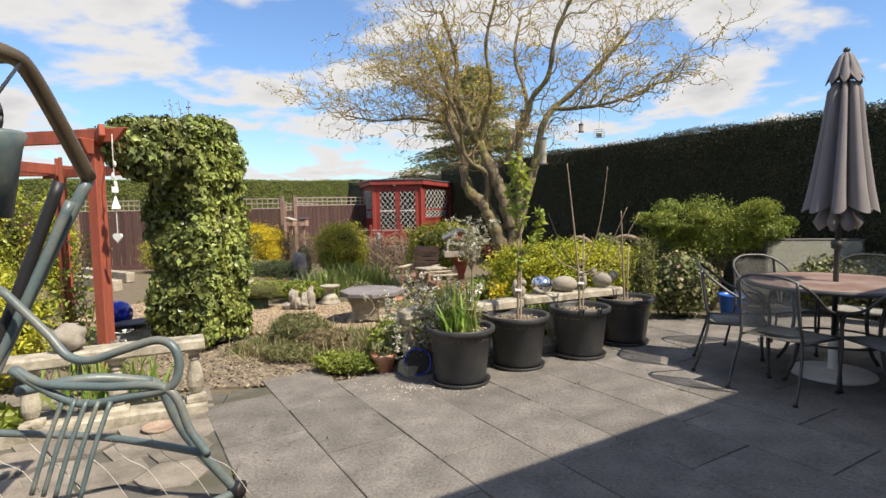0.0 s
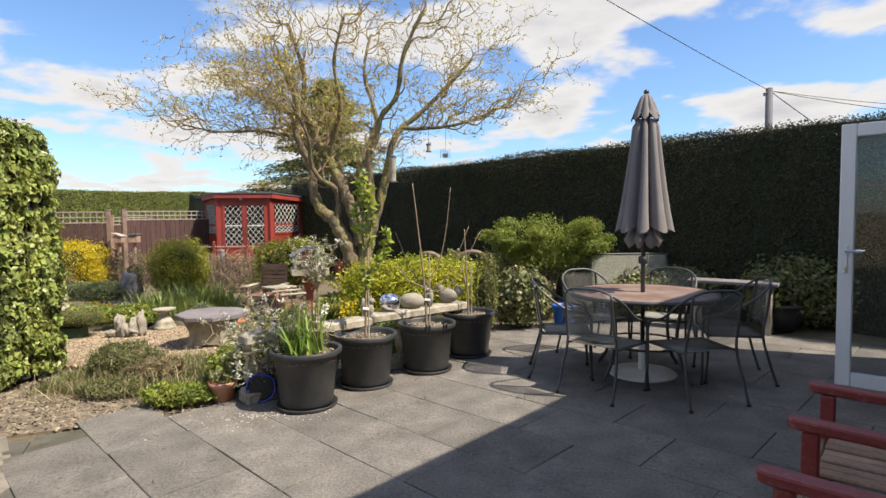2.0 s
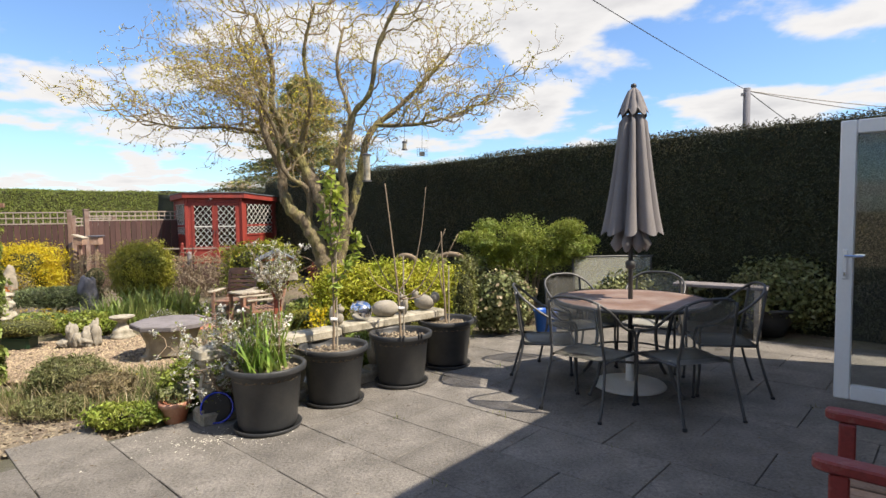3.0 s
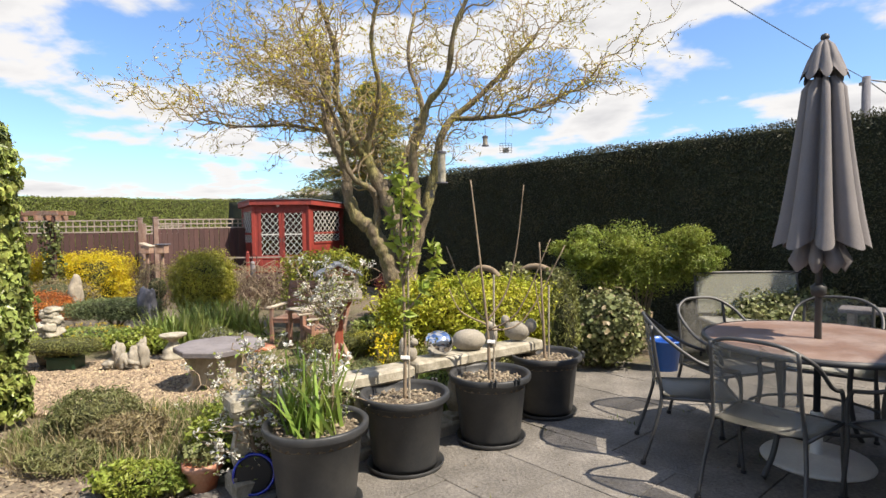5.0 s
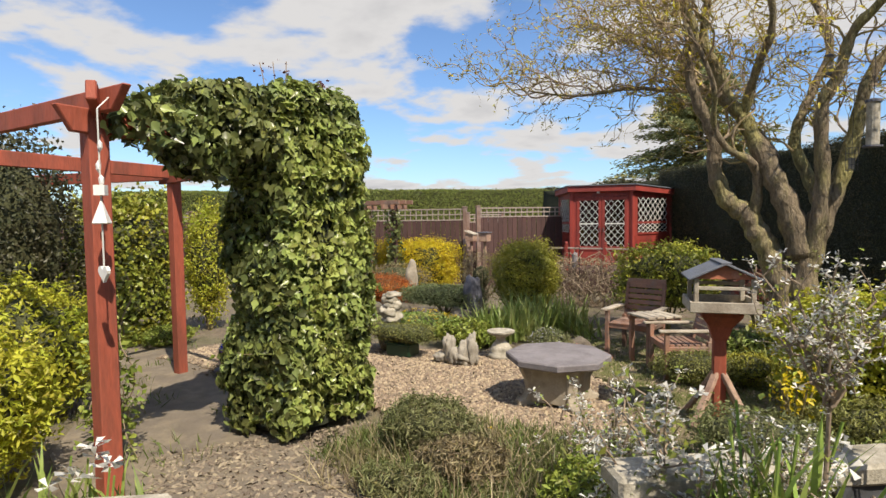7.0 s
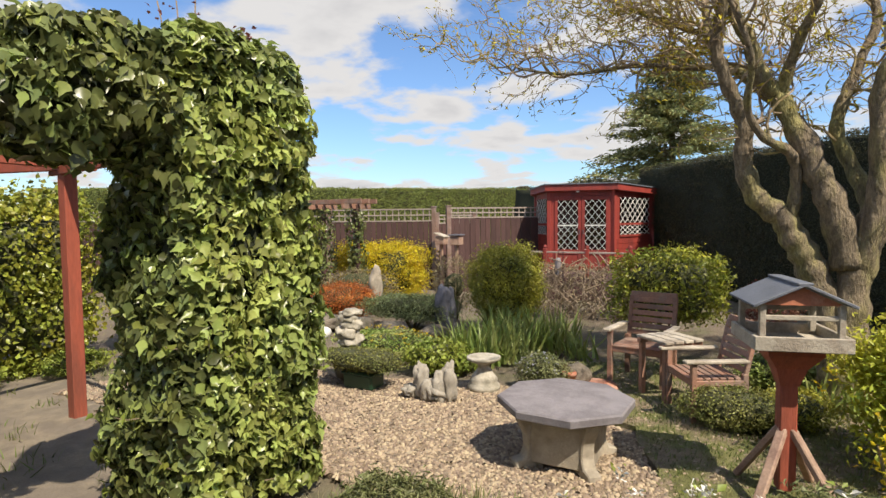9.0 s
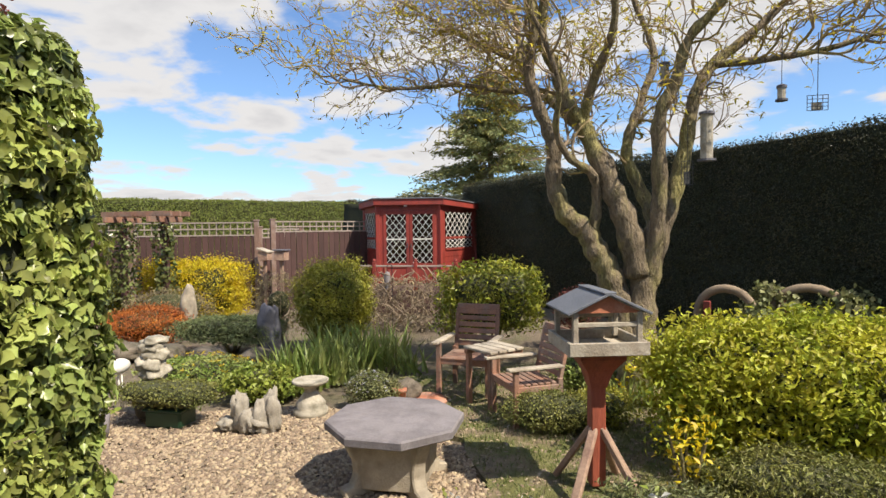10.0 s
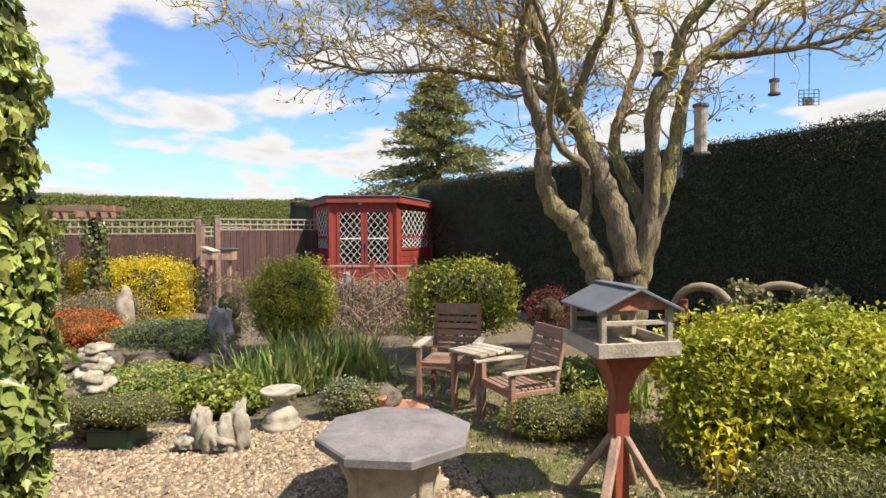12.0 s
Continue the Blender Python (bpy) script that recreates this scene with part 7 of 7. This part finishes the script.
part("hook", tubed([(0, 0, 1.05), (-0.04, 0, 1.08), (-0.08, 0, 1.04), (-0.08, 0, 0.94)], 0.006, 6), M["black"], bf)


def fence_run(a, b, trellis_top, board_top, label):
    a, b = Vector((*a, 0)), Vector((*b, 0))
    d = b - a
    L_ = d.length
    base = gz(a.x) - 0.03
    o = tagged(new("fence"), label, "fence", "garden fence panels")
    o.matrix_basis = pose(a.x, a.y, base, 0, 0, math.degrees(math.atan2(d.y, d.x)))
    h = board_top - base
    n = int(L_ / 0.125)
    bm = boxed((0.118, 0.018, h), (0, 0, h / 2), bevel=0.004)
    me = bpy.data.meshes.new("board")
    bm.to_mesh(me)
    bm.free()
    me.materials.append(M["fence"])
    for k in range(n):
        shared("board", me, o, pose((k + 0.5) * L_ / n, 0.012 * (k % 2), 0))
    for x in (0, L_):
        part("post", boxed((0.1, 0.1, trellis_top - base + 0.04), (x, 0.03, (trellis_top - base + 0.04) / 2), bevel=0.006), M["table_top"], o)
        part("post_cap", boxed((0.13, 0.13, 0.03), (x, 0.03, trellis_top - base + 0.05), bevel=0.006), M["table_top"], o)
    t0, t1 = h + 0.01, trellis_top - base
    for z in (t0, (t0 + t1) / 2, t1):
        part("trellis_rail", boxed((L_, 0.02, 0.028), (L_ / 2, 0, z)), M["trellis"], o)
    for k in range(int(L_ / 0.15)):
        part("trellis_bar", boxed((0.024, 0.018, t1 - t0), ((k + 0.5) * 0.15, 0.02, (t0 + t1) / 2)), M["trellis"], o)
    part("gravel_board", boxed((L_, 0.03, 0.12), (L_ / 2, -0.02, 0.06)), M["fence"], o)
    return o


fence_run((-6.35, 15.0), (-4.75, 16.6), 1.755, 1.53, "brown boarded fence panel topped with pale trellis")
fence_run((-9.4, 14.5), (-6.98, 15.4), 1.75, 1.46, "brown boarded fence panel topped with pale trellis")
fence_run((-12.4, 13.6), (-9.5, 14.47), 1.75, 1.46, "brown boarded fence panel topped with pale trellis")
fence_run((-6.95, 15.5), (-6.45, 16.5), 1.6, 1.4, "set-back brown fence panel in the gap")
fence_run((-13.0, 8.0), (-9.6, 6.8), 1.95, 1.6, "brown fence panel with trellis beyond the pergola")
fence_run((-9.6, 6.8), (-8.6, 4.0), 1.95, 1.6, "brown fence panel with trellis beyond the pergola")
fence_run((-15.0, 13.0), (-12.5, 13.57), 1.755, 1.53, "brown boarded fence panel topped with pale trellis")
fence_run((-13.0, 8.0), (-15.0, 12.9), 1.755, 1.53, "brown boarded fence panel topped with pale trellis")
for x, y, w in ((-9.0, 10.6, 2.2), (-9.9, 11.9, 2.4)):
    o = thing("timber_sleeper", x, y, "grey weathered timber sleeper edging the side path", "sleeper", "path sleepers", turn=-22)
    part("beam", boxed((w, 0.2, 0.24), (0, 0, 0.10), bevel=0.015), M["grey_wood"], o)
for x, y, mat in ((-5.75, 13.6, "grey_wood"), (-5.3, 13.4, "dark_slate")):
    o = thing("bird_house", x, y, "small wooden bird house on a post" if mat == "grey_wood" else "dark flat-roofed bird house on a post", "bird house")
    part("post", boxed((0.05, 0.05, 1.15), (0, 0, 0.575)), M["cedar"], o)
    part("box", boxed((0.2, 0.18, 0.17), (0, 0, 1.22), bevel=0.006), M["cedar"], o)
    part("roof", boxed((0.25, 0.23, 0.025), (0, 0, 1.325), (0, 0 if mat == "dark_slate" else 18, 0), bevel=0.004), M[mat], o)
ob2 = thing("pergola", -7.85, 13.0, "distant timber arch clothed with ivy", "pergola")
for x in (-0.45, 0.45):
    part("post", boxed((0.09, 0.09, 2.0), (x, 0, 0.99)), M["fence"], ob2)
for y in (-0.25, 0.0, 0.25):
    part("rafter", boxed((1.45, 0.05, 0.09), (0.05, y, 2.06), bevel=0.004), M["teak"], ob2)
for x in (-0.45, 0.45):
    part("beam", boxed((0.05, 0.9, 0.1), (x, 0, 1.96), bevel=0.004), M["teak"], ob2)
p, nn = box_points(np.random.default_rng(8), 900, (0.34, 0.3, 1.85), (0.42, 0, 0.97))
p2, nn2 = box_points(np.random.default_rng(18), 1300, (0.5, 0.4, 1.9), (-0.5, 0, 0.98))
p, nn = np.r_[p, p2], np.r_[nn, nn2]
leaf_part("ivy_leaves", p, nn, 0.07, M["ivy_dark"], ob2, np.random.default_rng(9), aspect=0.9)

# ---- willow ----
tree = thing("willow_tree", 0.42, 9.3, "twisted corkscrew willow with bare twigs and first yellow leaves", "tree")
TO = Vector((0.42, 9.3, gz(0.42)))
r = np.random.default_rng(123)
limbs = [
    ("trunk", [(0.42, 9.3, -0.06), (0.40, 9.3, 0.33), (0.41, 9.3, 0.73), (0.46, 9.28, 1.2), (0.52, 9.27, 1.5)], 0.235, 0.07),
    ("trunk", [(0.36, 9.33, 0.1), (0.24, 9.3, 0.75), (0.14, 9.28, 1.1), (0.04, 9.27, 1.3), (-0.07, 9.25, 1.5), (-0.25, 9.2, 1.66), (-0.35, 9.15, 1.96), (-0.35, 9.1, 2.27), (-0.45, 9.0, 2.52), (-0.55, 8.9, 2.85), (-0.5, 8.75, 3.3), (-0.75, 8.6, 3.9)], 0.15, 0.03),
    ("limb", [(0.40, 9.28, 1.1), (0.29, 9.22, 1.54), (0.17, 9.2, 1.84), (0.05, 9.18, 2.1), (-0.1, 9.15, 2.44), (-0.22, 9.1, 2.6), (-0.32, 9.05, 2.9), (-0.44, 9.0, 3.2), (-0.4, 8.9, 3.7), (-0.6, 8.8, 4.4)], 0.13, 0.025),
    ("limb", [(0.15, 9.2, 2.02), (0.02, 9.3, 2.26), (-0.14, 9.4, 2.49), (-0.37, 9.5, 2.75), (-0.55, 9.55, 2.86), (-0.67, 9.6, 3.16), (-0.72, 9.7, 3.62), (-1.0, 9.8, 4.3)], 0.075, 0.022),
    ("limb", [(0.46, 9.28, 1.0), (0.50, 9.3, 1.3), (0.53, 9.4, 1.6), (0.44, 9.5, 1.86), (0.32, 9.55, 2.2), (0.38, 9.6, 2.5), (0.48, 9.7, 2.78), (0.6, 9.8, 3.2), (0.4, 9.9, 3.9), (0.5, 10.0, 4.6)], 0.085, 0.022),
    ("limb", [(0.46, 9.27, 1.0), (0.53, 9.2, 1.45), (0.55, 9.15, 1.88), (0.53, 9.05, 2.43), (0.65, 9.0, 2.72), (0.74, 8.95, 3.05), (0.99, 8.85, 3.35), (1.1, 8.7, 3.9), (1.4, 8.6, 4.5)], 0.085, 0.025),
    ("limb", [(0.46, 9.28, 1.0), (0.56, 9.28, 1.42), (0.69, 9.3, 1.84), (0.78, 9.32, 2.18), (0.87, 9.35, 2.66), (1.03, 9.4, 2.95), (1.34, 9.45, 3.2), (1.75, 9.5, 3.6), (2.2, 9.6, 4.1)], 0.10, 0.025),
    ("limb", [(0.0, 9.24, 1.5), (0.03, 9.2, 1.8), (-0.02, 9.1, 2.0), (-0.2, 9.0, 2.12), (-0.32, 8.85, 2.34), (-0.3, 8.6, 2.7), (-0.5, 8.4, 3.2)], 0.055, 0.018),
    ("limb", [(-0.55, 9.55, 2.86), (-0.86, 9.5, 2.87), (-1.23, 9.4, 2.92), (-1.84, 9.3, 2.9), (-2.35, 9.2, 3.0)], 0.035, 0.01),
    ("limb", [(1.03, 9.4, 2.95), (1.5, 9.2, 2.92), (2.0, 9.1, 2.98), (2.6, 9.0, 3.2)], 0.04, 0.01),
    ("limb", [(-0.1, 9.15, 2.44), (0.0, 9.0, 2.8), (0.15, 8.8, 3.2), (0.1, 8.6, 3.8), (0.3, 8.4, 4.4)], 0.05, 0.018),
    ("limb", [(-0.67, 9.6, 3.16), (-1.0, 9.7, 3.35), (-1.4, 9.8, 3.6), (-1.9, 9.9, 3.95)], 0.035, 0.012),
]
twigs = bmesh.new()
leaf_at = []


def twig(p, d, length, rad, depth):
    """A curly twig that wanders and branches."""
    n = max(4, int(length / 0.085))
    pts, side = [p.copy()], d.orthogonal().normalized()
    ph, turn_ = r.uniform(0, 6.28), r.choice([-1, 1]) * r.uniform(0.7, 1.2)
    cur = p.copy()
    for i in range(n):
        ph += turn_
        q = Matrix.Rotation(ph, 3, d) @ side
        step = (d + q * 0.62 + Vector((0, 0, -0.20 if depth == 2 else 0.0)) * (i / n)).normalized()
        cur = cur + step * (length / n)
        pts.append(cur.copy())
        if depth < 2 and i > 0 and r.uniform() < (0.46 if depth == 0 else 0.42):
            e = (d * 0.75 + Vector(r.normal(0, 0.65, 3))).normalized()
            e.z = e.z * 0.8 + 0.08
            twig(cur.copy(), e.normalized(), length * r.uniform(0.35, 0.6), rad * 0.55, depth + 1)
        if depth >= 1 and r.uniform() < 0.72:
            leaf_at.append(cur + Vector(r.normal(0, 0.02, 3)))
    tube(twigs, pts, [rad * (1 - 0.75 * i / n) for i in range(n + 1)], 4 if depth else 5, cap=False)


for name, pts, r0, r1 in limbs:
    loc = [Vector(p) - TO for p in pts]
    cp = curve_points(loc, 6)
    n = len(cp) - 1
    rad = [(r0 + (r1 - r0) * (i / n) ** 0.8) * (1 + 0.10 * math.sin(i * 1.7 + r0 * 50)) for i in range(n + 1)]
    if name == "trunk":
        for i in range(min(5, n)):
            rad[i] *= 1 + 0.35 * (1 - i / 5) ** 2 if r0 > 0.2 else 1
    bm = tubed(cp, rad, 12)
    for v in bm.verts:
        v.co += 0.014 * noise.noise_vector(v.co * Vector((9, 9, 4)).x * 0.9) * min(1.0, r0 * 8)
    part(name, bm, M["bark"], tree, smooth=True)
    for i in range(n // 3 if len(pts) > 5 else 4, n + 1):
        near = math.hypot(cp[i].x, cp[i].y) < 1.0 and cp[i].z < 3.9
        if cp[i].z < 2.0 or (near and r.uniform() < 0.62):
            continue
        k = 1 if r.uniform() < 0.85 else 2
        for _ in range(k):
            out = Vector((cp[i].x * 0.55, cp[i].y * 0.55, 0.4)) + Vector(r.normal(0, 0.6, 3))
            out.z = abs(out.z) * 0.9 + 0.22
            twig(cp[i].copy(), out.normalized(), r.uniform(0.55, 1.4), 0.007 + 0.008 * r.uniform(), 0)
tagged(part("twig_growth", twigs, M["twig"], tree, "curly yellow-brown twigs"), kind="stuff")
leaf_part("leaves", leaf_at, [(0, 0, 1)] * len(leaf_at), 0.062, M["willow_leaf"], tree, r, aspect=0.3, spread=0.9, droop=0.8)
# feeders hung in the willow
for x, y, z, h, rad, kind in ((0.90, 9.05, 2.08, 0.38, 0.05, "tube"), (0.58, 9.1, 2.74, 0.16, 0.035, "tube"), (0.76, 9.1, 1.88, 0.2, 0.045, "cage"), (1.46, 9.05, 2.54, 0.1, 0.03, "tube"), (1.72, 9.05, 2.44, 0.12, 0.075, "cage")):
    o = thing("bird_feeder", x, y, "clear seed tube feeder hung in the willow" if kind == "tube" else "wire cage fat feeder hung in the willow", "bird feeder", "feeders in the willow", z=z)
    if kind == "tube":
        part("tube", lathe(bmesh.new(), [(0, 0), (rad, 0), (rad, h), (0, h)], 14), M["cast"], o, smooth=False)
        part("lid", lathe(bmesh.new(), [(rad * 1.25, h - 0.01), (rad * 1.25, h + 0.012), (0.0, h + 0.03)], 14), M["dark_slate"], o)
        part("tray", lathe(bmesh.new(), [(0, -0.012), (rad * 1.5, -0.012), (rad * 1.5, 0.004), (0, 0.004)], 14), M["dark_slate"], o)
    else:
        for k in range(5):
            part("bar", tubed([(-rad + rad * k / 2, 0, 0), (-rad + rad * k / 2, 0, h)], 0.003, 4), M["steel"], o)
        for k in range(5):
            part("bar", tubed([(-rad, 0, h * k / 4), (rad, 0, h * k / 4)], 0.003, 4), M["steel"], o)
        part("cake", boxed((rad * 0.9, 0.025, h * 0.5), (0, 0.02, h * 0.3)), M["cast"], o)
    part("cord", tubed([(0, 0, h), (0.01, 0.02, h + 0.5)], 0.003, 4), M["black"], o)


# ---- hedges and distance ----
def hedge(a, b, h, th, label, seed, per_m=1500, leaf=0.05, wave=0.05, mat="hedge"):
    a, b = Vector((*a, 0)), Vector((*b, 0))
    d = b - a
    L_ = d.length
    o = tagged(new("hedge"), label, "hedge")
    o.matrix_basis = pose(a.x, a.y, -0.08, 0, 0, math.degrees(math.atan2(d.y, d.x)))
    r = np.random.default_rng(seed)
    # dark block behind the leaves, coloured as the hedge's inner shade
    bm = bmesh.new()
    bmesh.ops.create_cube(bm, size=1)
    bmesh.ops.scale(bm, vec=(L_, th - 0.1, h - 0.06), verts=bm.verts)
    bmesh.ops.translate(bm, vec=(L_ / 2, th / 2, (h - 0.06) / 2), verts=bm.verts)
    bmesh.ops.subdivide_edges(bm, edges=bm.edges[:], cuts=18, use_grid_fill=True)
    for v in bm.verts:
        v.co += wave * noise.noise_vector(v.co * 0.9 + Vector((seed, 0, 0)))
    part("inner_growth", bm, M["hedge_core"] if mat == "hedge" else M["shade_core"], o, "dark solid core standing for the shade inside the hedge", smooth=True)
    n = int(L_ * h * per_m)
    p = np.c_[r.uniform(0, L_, n), np.zeros(n), r.uniform(0.0, h, n)]
    nn = np.tile([0.0, -1.0, 0.25], (n, 1))
    nt = int(L_ * th * per_m * 0.8)
    pt = np.c_[r.uniform(0, L_, nt), r.uniform(0, th, nt), np.full(nt, h - 0.03)]
    p, nn = np.r_[p, pt], np.r_[nn, np.tile([0, 0, 1.0], (nt, 1))]
    w = np.array([noise.noise(Vector(q) * 0.9) * wave * 1.4 + noise.noise(Vector(q) * 4) * 0.035 for q in p])
    p = p + nn * w[:, None] + r.normal(0, 0.018, p.shape)
    leaf_part("leaves", p, nn, leaf, M[mat], o, r, aspect=0.4, spread=0.7, droop=0.2)
    return o


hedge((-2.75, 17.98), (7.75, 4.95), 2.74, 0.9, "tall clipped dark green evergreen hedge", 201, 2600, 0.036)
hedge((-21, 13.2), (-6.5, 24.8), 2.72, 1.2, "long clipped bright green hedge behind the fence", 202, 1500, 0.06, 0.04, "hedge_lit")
hedge((-2.0, 18.9), (-6.6, 21.5), 2.5, 1.0, "dark leafy hedge behind the summerhouse", 203, 500, 0.09, 0.12)
hedge((-9.2, 2.2), (-13.4, 8.6), 2.4, 1.0, "tall dark green hedge beyond the side path", 204, 500, 0.08)

con = thing("conifer_tree", -3.55, 30.0, "tall blue-green conifer beyond the hedge", "tree", z=-0.2)
part("trunk", tubed([(0, 0, 0), (0, 0, 8.8)], [0.25, 0.03], 8), M["bark"], con)
r = np.random.default_rng(301)
cc, nn, al = [], [], []
for k in range(260):
    z = r.uniform(1.6, 8.75)
    reach = (9.3 - z) * 0.74 * r.uniform(0.6, 1.1) + 0.15
    a = r.uniform(0, 6.28)
    d = Vector((math.cos(a), math.sin(a), 0))
    tip = d * reach + Vector((0, 0, z - 0.12 * reach + 0.1))
    part("branch", tubed([(0, 0, z), (d * reach * 0.5 + Vector((0, 0, z - 0.08 * reach))), tip], [0.03, 0.02, 0.008], 4), M["bark"], con)
    for j in range(110):
        f = r.uniform(0.15, 1.0)
        q = Vector((0, 0, z)).lerp(tip, f) + Vector((r.normal(0, 0.16), r.normal(0, 0.16), r.normal(-0.06, 0.09)))
        cc.append(q), nn.append((0, 0, 1)), al.append((d.x, d.y, -0.3))
leaf_part("needles", cc, nn, 0.26, M["conifer"], con, r, aspect=0.28, spread=0.6, along=al)

# far bare trees
for x, y, s, h in ((-13.5, 60, 401, 7.0), (-10.5, 58, 402, 6.0), (-16.5, 62, 403, 6.2), (-8.0, 57, 404, 5.6)):
    o = thing("bare_tree", x, y, "distant bare grey-brown winter tree", "tree", "far bare trees", z=-0.2)
    r = np.random.default_rng(s)
    bm = bmesh.new()

    def grow(p, d, ln, rad, depth, bm=bm, r=r):
        q = p + d * ln
        tube(bm, [p, (p + q) / 2 + Vector(r.normal(0, ln * 0.05, 3)), q], [rad, rad * 0.85, rad * 0.65], 4, cap=False)
        if depth:
            for _ in range(4 if depth > 1 else 5):
                e = (d + Vector(r.normal(0, 0.55, 3))).normalized()
                grow(q, e, ln * r.uniform(0.6, 0.85), rad * 0.6, depth - 1)
    grow(Vector((0, 0, 0)), Vector((0, 0, 1)), h * 0.26, 0.18, 5)
    part("branches", bm, M["twig"], o)

# telegraph pole and wires
tp = thing("telegraph_pole", 15.2, 22.5, "brown wooden telegraph pole with wires", "telegraph pole", z=-0.1)
part("pole", tubed([(0, 0, 0), (0, 0, 6.6)], [0.16, 0.13], 10), M["dark_slate"], tp, smooth=True)
part("insulator", boxed((0.12, 0.1, 0.1), (-0.16, 0, 6.35)), M["dark_slate"], tp)
for k, (e, s) in enumerate((((-11.5, 0.05, 9.1), 0.3), ((40, 24, 6.2), 1.0), ((42, 20, 6.0), 1.0), ((30, 30, 2.0), 0.3))):
    a, b = Vector((0, 0, 6.5)), Vector(e) - Vector((15.2, 22.5, -0.1))
    pts = [a.lerp(b, t / 16) - Vector((0, 0, s * 4 * (t / 16) * (1 - t / 16))) for t in range(17)]
    part("wire", tubed(pts, 0.018 if k else 0.012, 5), M["black"], tp)
